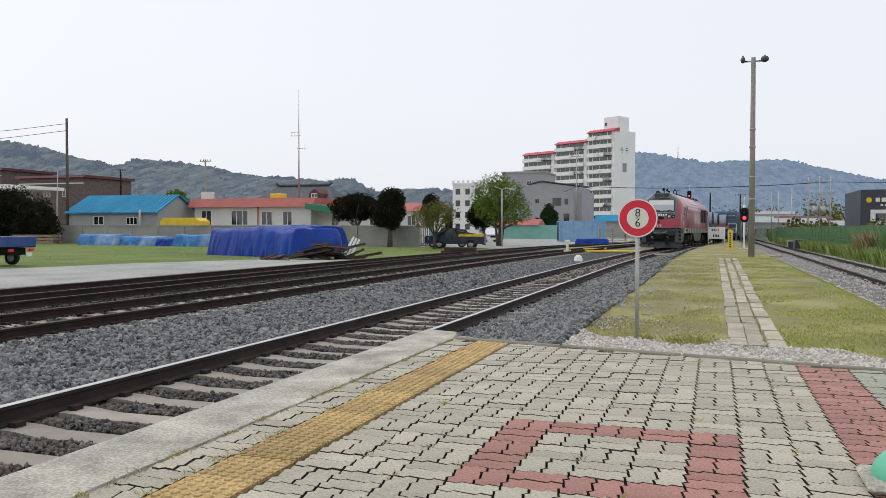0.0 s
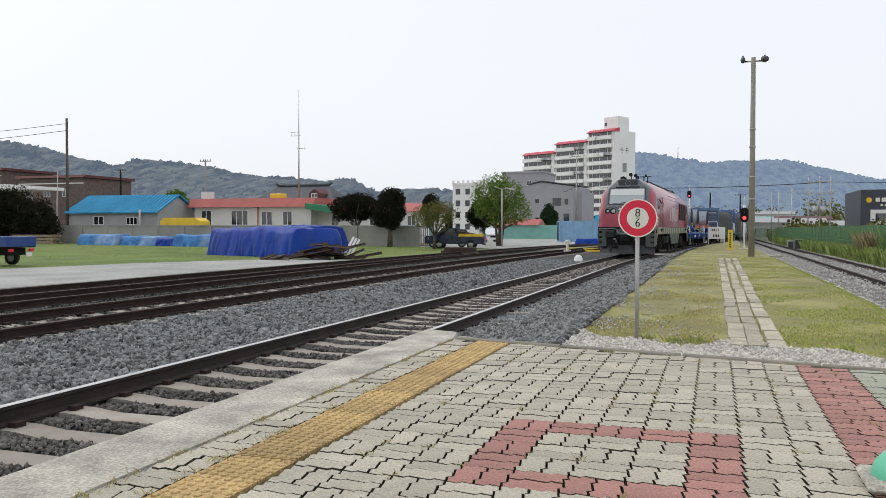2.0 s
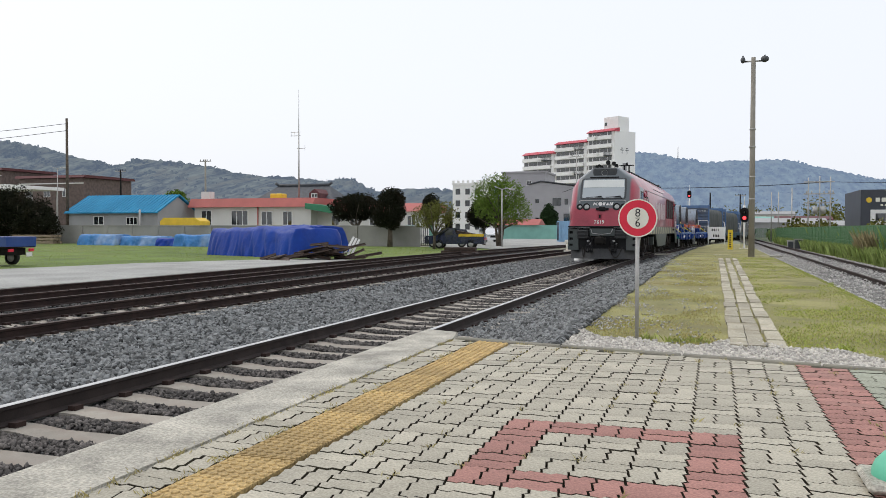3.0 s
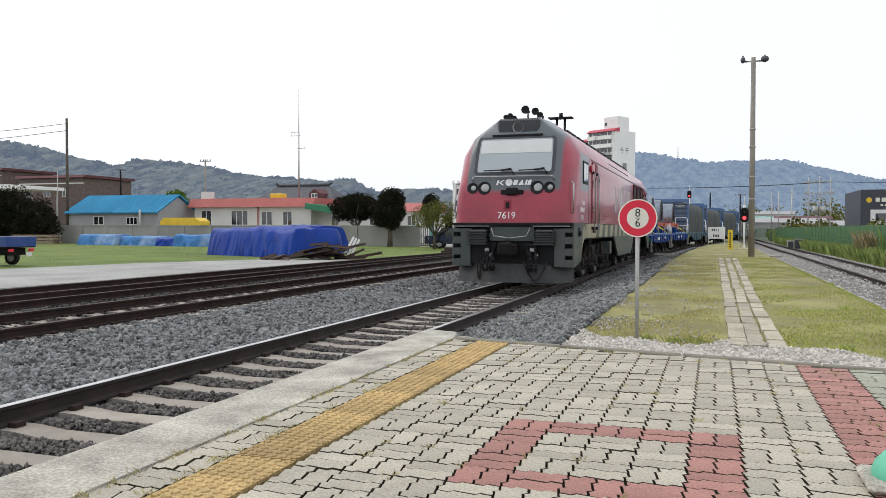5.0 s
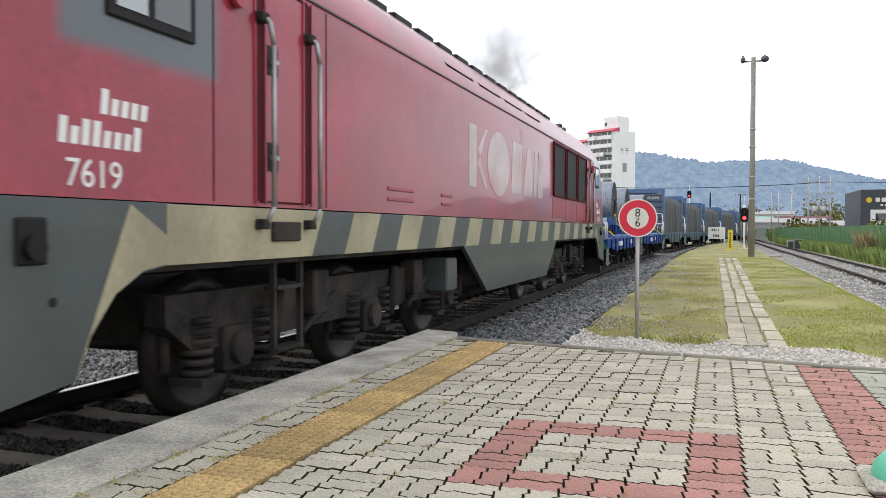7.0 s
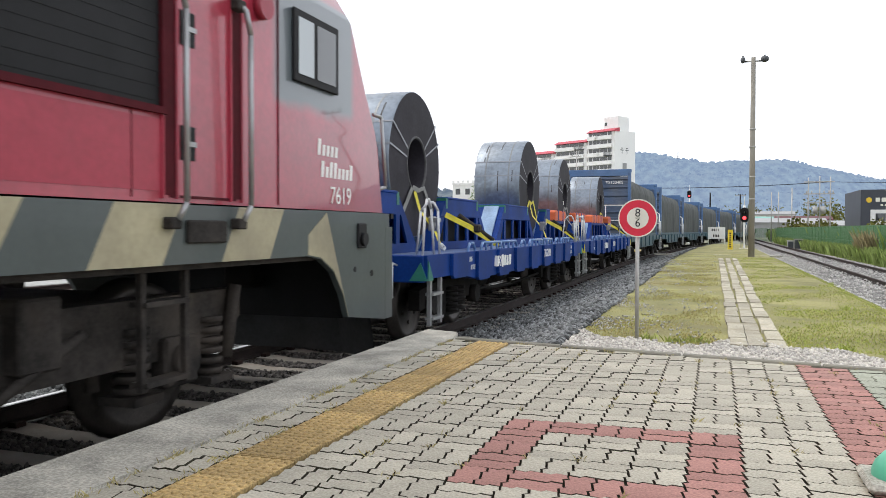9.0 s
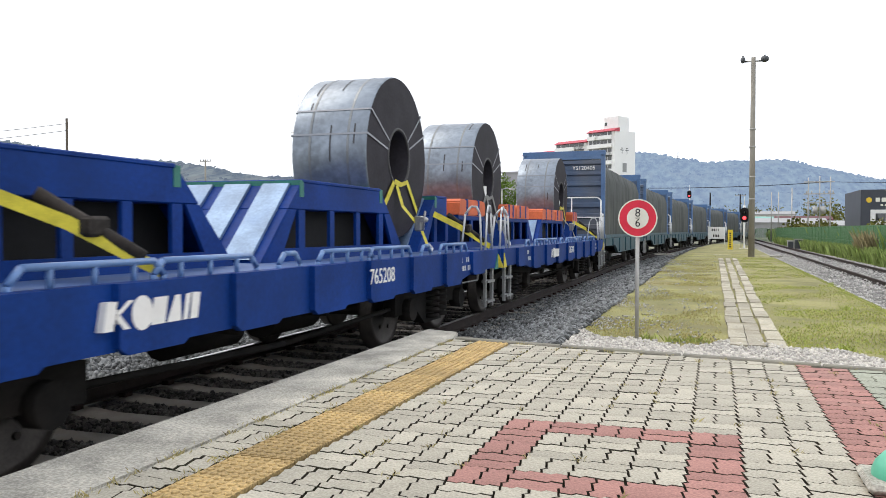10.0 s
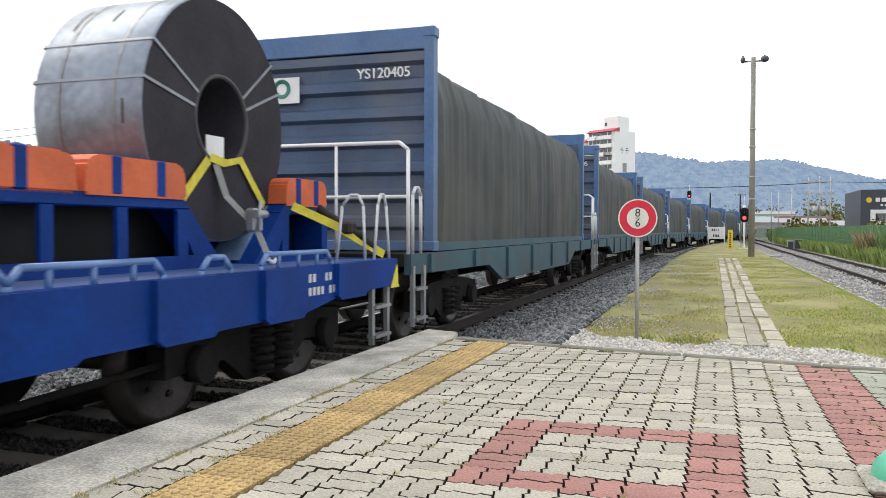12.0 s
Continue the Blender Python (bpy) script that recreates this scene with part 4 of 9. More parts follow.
    bmesh.ops.recalc_face_normals(bm, faces=bm.faces[:])
    part("pilot", bm, M_PILOT, loco, "worn grey snow plough plate")
    bm = bmesh.new()
    box(bm, -1.0, 1.0, min(sgn * (e - 0.3), sgn * (e - 0.12)), max(sgn * (e - 0.3), sgn * (e - 0.12)), 0.5, 1.4)
    part("buffer_beam", bm, M_BLACK, loco)
    for x, y, dx in ((-0.7, 0.06, -0.1), (0.3, 0.12, 0.55)):
        bm = bmesh.new()
        tube(bm, [(x + dx * k / 8, sgn * (e + y), 0.62 - 0.42 * math.sin(math.pi * k / 8)) for k in range(9)], 0.02, 7)
        part("chain_hose", bm, M_GRIME, loco)
    # roof hood lamp, horns
    bm = bmesh.new()
    box(bm, -0.5, 0.5, min(sgn * (e - 0.62), sgn * (e - 1.5)), max(sgn * (e - 0.62), sgn * (e - 1.5)), 3.54, 3.95, 0, 0.05)
    box(bm, -0.6, 0.6, min(sgn * (e - 0.54), sgn * (e - 0.9)), max(sgn * (e - 0.54), sgn * (e - 0.9)), 3.52, 3.57, 1)
    revolve(bm, [(sgn * (e - 0.6), 0.13), (sgn * (e - 0.63), 0.11), (sgn * (e - 0.63), 0.005)], "y", (0, 0, 3.74), 20, 2)
    part("roof_hood", bm, [M_DGREY, M_BLACK, M_LENS], loco, "grey roof hood with lamp")
    for x, z, r in ((-0.4, 4.04, 0.06), (-0.29, 4.06, 0.075), (-0.18, 4.02, 0.05), (0.08, 4.2, 0.1), (0.32, 4.15, 0.09), (0.44, 4.06, 0.07)):
        bm = bmesh.new()
        revolve(bm, [(sgn * (e - 1.0), r), (sgn * (e - 1.03), r * 0.9), (sgn * (e - 1.1), r * 0.5), (sgn * (e - 1.4), r * 0.3), (sgn * (e - 1.42), 0.004)], "y", (x, 0, z), 14)
        revolve(bm, [(sgn * (e - 1.0), r), (sgn * (e - 1.02), 0.004)], "y", (x, 0, z), 14)
        cyl(bm, (x, sgn * (e - 1.3), z), (x, sgn * (e - 1.3), 3.94), 0.02, 6)
        part("horn", bm, M_BLACK, loco)


def locomotive():
    loco = empty("locomotive", Matrix(), "red and grey diesel locomotive, dusty, hauling freight", "locomotive")
    e = LOCO_L / 2
    bm = bmesh.new()
    hull(bm, LEVELS, LOCO_L)
    shell = part("body", bm, M_LIVERY, loco, "weathered red body shell with soft-edged grey round the cab glass")
    shell.data.set_sharp_from_angle(angle=radians(24))
    for sgn in (-1, 1):
        nose(loco, sgn)
    for s in (-1, 1):
        X = s * 1.42
        # sill band with slanting stripes
        ya = -e + 1.72
        n = 30
        w = (LOCO_L - 3.44) / n
        for k in range(n):
            y0 = ya + k * w
            q = [(y0, 1.14), (y0 + w, 1.14), (y0 + w + (0.2 if k < n - 1 else 0), 1.49), (y0 + (0.2 if k else 0), 1.49)]
            bm = bmesh.new()
            prism(bm, q, "x", X - s * 0.04, X + s * 0.004)
            part("sill_stripe", bm, M_GREY if k % 2 and k > 1 or k == n - 1 else M_SILL, loco, "grey sill stripe" if k % 2 and k > 1 else "buff sill stripe")
        bm = bmesh.new()
        prism(bm, [(-e + 7.5, 1.14), (-e + 8.6, 0.5), (e - 8.2, 0.5), (e - 7.2, 1.14)], "x", X - s * 0.06, X - s * 0.002)
        part("tank_skirt", bm, M_GREY, loco, "grey fuel tank side")
        # cab windows in a grey panel, both ends
        for g in (-1, 1):
            bm = bmesh.new()
            a, b = sorted((g * (e - 1.24), g * (e - 1.98)))
            box(bm, min(X, X + s * 0.022), max(X, X + s * 0.022), a, b, 2.44, 2.98, 0, 0.008)
            win = part("cab_window", bm, M_BLACK, loco, "sliding cab side window")
            bm = bmesh.new()
            box(bm, min(X, X + s * 0.028), max(X, X + s * 0.028), a + 0.06, a + 0.3, 2.5, 2.92)
            part("pane", bm, M_SCREEN, win, "pane coloured pale for a reflection")
            bm = bmesh.new()
            box(bm, min(X, X + s * 0.026), max(X, X + s * 0.026), a + 0.36, b - 0.06, 2.5, 2.92)
            part("pane", bm, M_GLASS, win)
            # door with long handrails; its jamb recesses are strips of painted shade
            ys = [g * (e - d) for d in (2.72, 3.4)]
            for yy in ys:
                bm = bmesh.new()
                box(bm, min(X - s * 0.02, X + s * 0.004), max(X - s * 0.02, X + s * 0.004), yy - 0.055, yy + 0.055, 1.54, 3.04)
                jamb = part("door_jamb", bm, M_RECESS, loco, "darkened red strip painted as a door recess in shade")
                bm = bmesh.new()
                for d in (-0.065, 0.065):
                    box(bm, min(X - s * 0.02, X + s * 0.012), max(X - s * 0.02, X + s * 0.012), yy + d - 0.01, yy + d + 0.01, 1.52, 3.06)
                part("jamb_edge", bm, M_RED, jamb)
                bm = bmesh.new()
                tube(bm, [(X, yy - 0.02, 2.78), (X + s * 0.08, yy, 2.76), (X + s * 0.09, yy + 0.04, 2.6), (X + s * 0.09, yy + 0.04, 1.5), (X + s * 0.06, yy, 1.4), (X, yy - 0.04, 1.38)], 0.018, 8)
                rail_ = part("door_rail", bm, M_STEEL, loco)
                bm = bmesh.new()
                for z in (2.78, 1.38):
                    box(bm, min(X, X + s * 0.07), max(X, X + s * 0.07), yy - 0.07, yy + 0.03, z - 0.035, z + 0.035, 0, 0.01)
                part("rail_bracket", bm, M_GRIME, rail_)
            ym = sum(ys) / 2
            bm = bmesh.new()
            for z in (1.535, 3.05):
                box(bm, min(X, X + s * 0.006), max(X, X + s * 0.006), ys[0] if g < 0 else ys[1], ys[1] if g < 0 else ys[0], z - 0.008, z + 0.008)
            for d in (0.42, -1.12):
                box(bm, min(X, X + s * 0.005), max(X, X + s * 0.005), g * (e - 2.6 + d) - 0.005, g * (e - 2.6 + d) + 0.005, 1.52, 3.06)
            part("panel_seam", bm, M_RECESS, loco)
            for z in (1.75, 2.42):
                bm = bmesh.new()
                box(bm, min(X, X + s * 0.006), max(X, X + s * 0.006), ym - 0.24, ym - 0.1, z, z + 0.2, 0)
                box(bm, min(X, X + s * 0.03), max(X, X + s * 0.03), ym - 0.22, ym - 0.12, z + 0.08, z + 0.11, 1)
                part("door_latch", bm, [M_BLACK, M_STEEL], loco)
            bm = bmesh.new()
            box(bm, min(X, X + s * 0.03), max(X, X + s * 0.03), ym - 0.2, ym + 0.2, 1.26, 1.4, 0, 0.01)
            part("foothold", bm, M_GRIME, loco)
            bm = bmesh.new()
            cyl(bm, (X, g * (e - 2.42), 2.86), (X + s * 0.06, g * (e - 2.42), 2.86), 0.09, 14)
            part("marker_lamp", bm, M_RED, loco)
            bm = bmesh.new()
            box(bm, min(X, X + s * 0.02), max(X, X + s * 0.02), g * (e - 0.75) - 0.09, g * (e - 0.75) + 0.09, 1.18, 1.4, 0, 0.01)
            cyl(bm, (X + s * 0.02, g * (e - 0.75), 1.26), (X + s * 0.05, g * (e - 0.75), 1.26), 0.06, 10)
            part("power_socket", bm, M_BLACK, loco)
            # side steps
            bm = bmesh.new()
            for yy in (-0.2, 0.2):
                box(bm, s * 1.3 - 0.02, s * 1.3 + 0.02, g * (e - 3.3) + yy - 0.02, g * (e - 3.3) + yy + 0.02, 0.42, 1.14)
            for z in (0.44, 0.9):
                box(bm, s * 1.28 - 0.06, s * 1.28 + 0.06, g * (e - 3.3) - 0.2, g * (e - 3.3) + 0.2, z, z + 0.03)
            part("side_step", bm, M_GRIME, loco)
            # lettering on the flank, as plain bars for the owner's name
            bm = bmesh.new()
            yc = g * (e - 1.22)
            for z, tall, o in ((1.98, (1, 0, 0, 0, 0), 0.17), (1.81, (1, 0, 1, 1, 0, 0, 0, 1), 0.0)):
                lw, lh = 0.05, 0.088
                y = yc - g * o - len(tall) * 0.0375
                for up in tall:
                    hh = 0.13 if up else lh
                    prism(bm, [(y, z - 0.05), (y + lw, z - 0.05), (y + lw + 0.012, z - 0.05 + hh), (y + 0.012, z - 0.05 + hh)], "x", X, X + s * 0.003)
                    y += 0.075
            part("name_bars", bm, M_WHITE, loco)
            words("flank_number", "7619", 0.2, pose(X + s * 0.002, yc + g * 0.06, 1.615, 90, 0, 90 if s > 0 else -90), M_WHITE, loco, 0.003)
        # engine-room grilles: black mesh in raised frames
        for ya, yb in ((13.35, 14.66), (14.8, 16.1), (16.25, 17.5)):
            bm = bmesh.new()
            for q in ((ya, yb, 1.99, 2.03), (ya, yb, 3.0, 3.04), (ya, ya + 0.04, 2.03, 3.0), (yb - 0.04, yb, 2.03, 3.0)):
                box(bm, min(X, X + s * 0.03), max(X, X + s * 0.03), -e + q[0], -e + q[1], q[2], q[3])
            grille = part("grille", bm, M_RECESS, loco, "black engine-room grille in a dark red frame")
            bm = bmesh.new()
            box(bm, min(X - s * 0.01, X + s * 0.006), max(X - s * 0.01, X + s * 0.006), -e + ya + 0.04, -e + yb - 0.04, 2.03, 3.0)
            part("backing", bm, M_BLACK, grille)
            for k in range(12):
                bm = bmesh.new()
                box(bm, min(X, X + s * 0.009), max(X, X + s * 0.009), -e + ya + 0.04, -e + yb - 0.04, 2.06 + k * 0.08, 2.075 + k * 0.08)
                part("slat", bm, M_BLACK, grille)
        for ya, yb in ((-e + 13.3, -e + 14.7), (-e + 14.75, -e + 16.1), (-e + 16.15, -e + 17.5)):
            bm = bmesh.new()
            box(bm, min(X, X + s * 0.004), max(X, X + s * 0.004), ya, yb, 1.56, 1.96)
            part("access_panel", bm, M_RED, loco)
        # flank emblem in pale plain shapes
        lift = (X, X + s * 0.004)
        y0 = -e + 7.7
        shapes = [[(p * 0.8, q) for p, q in pts] for pts in ([(0, 0), (0.42, 0), (0.42, 0.8), (0, 0.8)], [(0.5, 0.3), (0.95, 0.0), (1.1, 0.0), (0.62, 0.42)], [(0.5, 0.5), (0.95, 0.8), (1.1, 0.8), (0.62, 0.4)])]
        shapes.append([(1.5 + 0.62 * math.cos(i * math.pi / 12), 0.38 + 0.46 * math.sin(i * math.pi / 12)) for i in range(24)])
        shapes += [[(p + 0.1 * q, q) for p, q in pts] for pts in ([(2.25, 0), (2.9, 0), (2.9, 0.8), (2.25, 0.8)], [(3.05, 0), (3.75, 0), (3.55, 0.8), (3.3, 0.8)], [(3.85, 0), (4.05, 0), (4.05, 0.8), (3.85, 0.8)], [(4.2, 0), (4.6, 0), (4.6, 0.8), (4.2, 0.8)])]
        for pts in shapes:
            bm = bmesh.new()
            prism(bm, [(y0 + p, 1.9 + q) for p, q in pts], "x", *lift)
            part("emblem_piece", bm, M_EMBLEM, loco, "faded pale piece of the flank emblem")
        # vents and small louvres on flank and roof slope
        bm = bmesh.new()
        for y in (-e + 5.0, -e + 6.6):
            for z in (1.62, 1.72):
                box(bm, min(X, X + s * 0.012), max(X, X + s * 0.012), y, y + (0.7 if y < -5 else 0.4), z, z + 0.035, 0, 0.004)
        part("flank_vent", bm, M_RED, loco)
        for k in range(4):
            bm = bmesh.new()
            y = -e + 7.2 + k * 1.45
            for (ua, ya), (ub, yb) in zip(((0, 0), (1, -0.35), (1, 0.75), (0, 1.1)), ((1, -0.35), (1, 0.75), (0, 1.1), (0, 0))):
                cyl(bm, *((s * (1.29 - 0.4 * u), y + yy, 3.33 + 0.38 * u) for u, yy in ((ua, ya), (ub, yb))), 0.014, 6)
            part("roof_hatch", bm, M_BLACK, loco)
        bm = bmesh.new()
        box(bm, min(X - s * 0.02, X + s * 0.01), max(X - s * 0.02, X + s * 0.01), -e + 2.4, e - 2.4, 3.085, 3.1)
        part("roof_gutter", bm, M_DGREY, loco)
    bm = bmesh.new()
    box(bm, -0.5, 0.5, -e + 3.4, e - 3.4, 3.93, 4.0, 0, 0.02)
    for k in range(16):
        y = -e + 3.8 + k * 0.85
        box(bm, -0.62, 0.62, y, y + 0.6, 3.93, 4.03, 0, 0.02)
    part("roof_walkway", bm, M_BLACK, loco)
    bm = bmesh.new()
    for x in (0.55, 0.75):
        cyl(bm, (x, -e + 2.55, 3.6), (x, -e + 2.55, 4.18), 0.03, 6)
    box(bm, 0.35, 0.95, -e + 2.4, -e + 2.7, 4.16, 4.19)
    cyl(bm, (0.65, -e + 2.55, 4.18), (0.65, -e + 2.55, 4.3), 0.05, 8)
    part("antenna", bm, M_BLACK, loco)
    bm = bmesh.new()
    cyl(bm, (0.0, 3.4, 3.8), (0.0, 3.4, 4.08), 0.25, 14)
    part("exhaust", bm, M_BLACK, loco)
    bm = bmesh.new()
    box(bm, -1.35, 1.35, -e + 0.3, e - 0.3, 1.1, 1.48)
    box(bm, -1.2, 1.2, -e + 8.6, e - 8.3, 0.45, 1.1, 0, 0.05)
    for y in (-e + 8.3, e - 8.0):
        for s in (-1, 1):
            cyl(bm, (s * 1.1, y, 0.75), (s * 1.1, y + 0.5, 0.75), 0.2, 12)
    part("underframe", bm, M_GRIME, loco)
    for s in (-1, 1):
        bm = bmesh.new()
        box(bm, s * 1.2 - 0.15, s * 1.2 + 0.15, -e + 7.05, -e + 7.45, 0.6, 1.0, 0, 0.02)
        part("junction_box", bm, M_GREY, loco)
    for g in (-1, 1):
        loco_bogie(loco, sorted(g * (e - d) for d in (2.9, 5.3, 7.7)))
    wheels = [wheelset(loco, g * (e - d)) for g in (-1, 1) for d in (2.9, 5.3, 7.7)]
    return loco, wheels


def wagon_bogie(parent, y, axle=0.92):
    bm = bmesh.new()
    for s in (-1, 1):
        x0, x1 = sorted((s * 0.93, s * 1.07))
        prism(bm, [(y - 1.25, 0.38), (y - 1.25, 0.62), (y - 0.55, 0.7), (y + 0.55, 0.7), (y + 1.25, 0.62), (y + 1.25, 0.38), (y + 0.6, 0.42), (y + 0.3, 0.22), (y - 0.3, 0.22), (y - 0.6, 0.42)], "x", x0, x1)
        for d in (-0.15, 0.15):
            for k in range(5):
                cyl(bm, (s * 1.1, y + d, 0.28 + k * 0.07), (s * 1.1, y + d, 0.32 + k * 0.07), 0.1, 9)
        for d in (-axle, axle):
            cyl(bm, (s * 1.02, y + d, 0.44), (s * 1.16, y + d, 0.44), 0.13, 12)
    box(bm, -1.05, 1.05, y - 0.18, y + 0.18, 0.4, 0.75, 0, 0.02)
    part("bogie", bm, M_DARK, parent, "black cast two-axle bogie")
    return [wheelset(parent, y + d, 0.43) for d in (-axle, axle)]


def ladder(parent, x, y, z0, z1, w=0.38, material=None, steps=2):
    bm = bmesh.new()
    for d in (-w / 2, w / 2):
        box(bm, x - 0.02, x + 0.02, y + d - 0.03, y + d + 0.03, z0, z1)
    for k in range(steps):
        z = z0 + 0.06 + k * (z1 - z0) / steps
        box(bm, x - 0.05, x + 0.05, y - w / 2, y + w / 2, z, z + 0.03)
    part("ladder", bm, material or M_STEEL, parent)


def hoop(bm, x, y0, y1, z0, z1, r=0.02, side=0.0):
    tube(bm, [(x, y0, z0), (x, y0, z1 - 0.08), (x + side, y0 + 0.08 * (1 if y1 > y0 else -1), z1), (x + side, y1 - 0.08 * (1 if y1 > y0 else -1), z1), (x, y1, z1 - 0.08), (x, y1, z0)], r, 8)


def strap(bm, pts, w, across):
    """A flat band along points; across: the direction of its width."""
    a = Vector(across).normalized() * w / 2
    rows = [[bm.verts.new(Vector(p) + a * k) for k in (-1, 1)] for p in pts]
    for A, B in zip(rows, rows[1:]):
        bm.faces.new((A[0], A[1], B[1], B[0]))


COIL_BASE = 1.24


def coil_wagon(L, number, pads, label, brand_y, number_y, coils):
    """A blue flat wagon with steel cradles for sheet coils; y runs to the rear from the middle."""
    w = empty("coil_wagon", Matrix(), label, "freight wagon", "coil wagons")
    h = L / 2
    bm = bmesh.new()
    box(bm, -1.32, 1.32, -h, h, 0.98, 1.05, 0)
    part("deck", bm, M_DECK, w, "scuffed steel deck")
    for s in (-1, 1):
        bm = bmesh.new()
        X0, X1 = sorted((s * 1.32, s * 1.4))
        prism(bm, [(-h, 1.06), (-h, 0.8), (-h + 1.2, 0.8), (-h + 1.9, 0.7), (h - 1.9, 0.7), (h - 1.2, 0.8), (h, 0.8), (h, 1.06)], "x", X0, X1)
        part("side_sill", bm, M_BLUE, w)
        for k in range(9):
            bm = bmesh.new()
            y = -h + 1.1 + k * (L - 2.2) / 8
            Z0 = 0.78 if k in (0, 8) else 0.7
            prism(bm, [(y - 0.3, Z0 + 0.02), (y - 0.24, Z0 - 0.02), (y + 0.24, Z0 - 0.02), (y + 0.3, Z0 + 0.02), (y + 0.3, 1.06), (y - 0.3, 1.06)], "x", *sorted((s * 1.4, s * 1.445)))
            part("stake_pocket", bm, M_BLUE, w)
        for k in range(8):
            bm = bmesh.new()
            y = -h + 1.9 + k * (L - 3.8) / 7
            lw = 0.9 if k % 3 else 0.12
            hoop(bm, s * 1.34, y - lw / 2 - 0.1, y + lw / 2 + 0.1, 1.04, 1.165, 0.02)
            if lw > 0.3:
                for d in (-0.3, 0, 0.3):
                    cyl(bm, (s * 1.34, y + d, 1.04), (s * 1.34, y + d, 1.16), 0.018, 6)
            part("lashing_rail", bm, M_RAILBLUE, w)
        for g in (-1, 1):
            ladder(w, s * 1.36, g * (h - 0.36), 0.27, 0.82, 0.36)
            bm = bmesh.new()
            tube(bm, [(s * 1.33, g * (h - 0.04), 1.05), (s * 1.33, g * (h - 0.12), 1.58), (s * 1.33, g * (h - 0.18), 1.68), (s * 1.33, g * (h - 0.26), 1.68), (s * 1.33, g * (h - 0.32), 1.58), (s * 1.33, g * (h - 0.42), 1.05)], 0.015, 8)
            part("end_handrail", bm, M_GALV, w, "pale grey tubular handrail")
            bm = bmesh.new()
            tube(bm, [(s * 1.33, g * (h - 0.62), 1.05), (s * 1.31, g * (h - 0.62), 1.56), (s * 1.26, g * (h - 0.62), 1.66), (s * 1.18, g * (h - 0.62), 1.66), (s * 1.1, g * (h - 0.62), 1.56), (s * 1.04, g * (h - 0.62), 1.05)], 0.015, 8)
            part("end_handrail", bm, M_GALV, w, "pale grey tubular handrail")
            bm = bmesh.new()
            tube(bm, [(s * 1.05, g * (h + 0.02), 0.95), (s * 1.05, g * (h + 0.16), 0.98), (s * 1.05, g * (h + 0.16), 0.6), (s * 0.7, g * (h + 0.16), 0.52)], 0.011, 7)
            part("uncoupling_lever", bm, M_GALV, w)
        bm = bmesh.new()
        y = brand_y
        for pts in ([(0, 0), (0.08, 0), (0.08, 0.15), (0, 0.15)], [(0.09, 0.06), (0.17, 0), (0.22, 0), (0.11, 0.085)], [(0.09, 0.09), (0.17, 0.15), (0.22, 0.15), (0.11, 0.075)], [(0.4, 0), (0.53, 0), (0.53, 0.15), (0.4, 0.15)], [(0.55, 0), (0.69, 0), (0.65, 0.15), (0.6, 0.15)], [(0.71, 0), (0.755, 0), (0.755, 0.15), (0.71, 0.15)], [(0.78, 0), (0.86, 0), (0.86, 0.15), (0.78, 0.15)]):
            prism(bm, [(y + p * 0.92 + 0.2 * q, 0.82 + q) for p, q in pts], "x", *sorted((s * 1.4, s * 1.448)))
        prism(bm, [(y + 0.3 + 0.085 * math.cos(i * math.pi / 8), 0.895 + 0.095 * math.sin(i * math.pi / 8)) for i in range(16)], "x", *sorted((s * 1.4, s * 1.448)))
        part("emblem", bm, M_WHITE, w, "white plain-shape emblem")
        words("wagon_number", number, 0.2, pose(s * 1.4475, number_y, 0.91, 90, 0, 90 * s), M_WHITE, w, 0.003)
        bm = bmesh.new()
        for z, runs in ((0.965, (2, 0, 2, 0, 2)), (0.86, (4, 2, 0, 3))):
            for e_ in (-1, 1):
                y = e_ * (h - 1.45) - 0.4
                for r_ in runs:
                    for q in range(r_):
                        box(bm, *sorted((s * 1.4, s * 1.404)), y, y + 0.042, z - 0.032, z + 0.032)
                        y += 0.07
                    y += 0.07
        part("data_bars", bm, M_GALV, w)
    for g in (-1, 1):
        bm = bmesh.new()
        box(bm, -1.36, 1.36, min(g * (h - 0.1), g * (h + 0.02)), max(g * (h - 0.1), g * (h + 0.02)), 0.76, 1.06, 0, 0.01)
        part("end_beam", bm, M_BLUE, w)
        for s in (-1, 1):
            bm = bmesh.new()
            prism(bm, [(s * 1.41, 0.78), (s * 1.2, 0.78), (s * 1.33, 0.98)], "y", min(g * (h + 0.02), g * (h + 0.03)), max(g * (h + 0.02), g * (h + 0.03)))
            prism(bm, [(g * h, 0.78), (g * (h - 0.18), 0.78), (g * (h - 0.02), 1.0)], "x", *sorted((s * 1.4, s * 1.412)))
            part("corner_plate", bm, M_YELLOW if pads else M_GREEN_TIP, w)
        bm = bmesh.new()
        box(bm, -0.14, 0.14, min(g * (h - 0.3), g * (h + 0.3)), max(g * (h - 0.3), g * (h + 0.3)), 0.72, 0.98, 0, 0.03)
        tube(bm, [(0.3, g * h, 0.85), (0.36, g * (h + 0.12), 0.6), (0.3, g * (h + 0.2), 0.45)], 0.025, 6)
        part("coupler", bm, M_DARK, w)
    # cradle blocks: flat tops, flanks at 45 degrees that the coils rest on, dark openings in their sides
    top, W = (1.58 if pads else 1.8), 0.66
    troughs = [(c, COIL_BASE + D / 2, D / 2) for c, D in coils]
    troughs.insert(1, (0.0, COIL_BASE + 0.92, 0.92))

    def flank(tr, sgn, z):
        """y of the slanted flank on one side of a trough at height z: a 45 degree line that touches the coil."""
        c, zc, R = tr
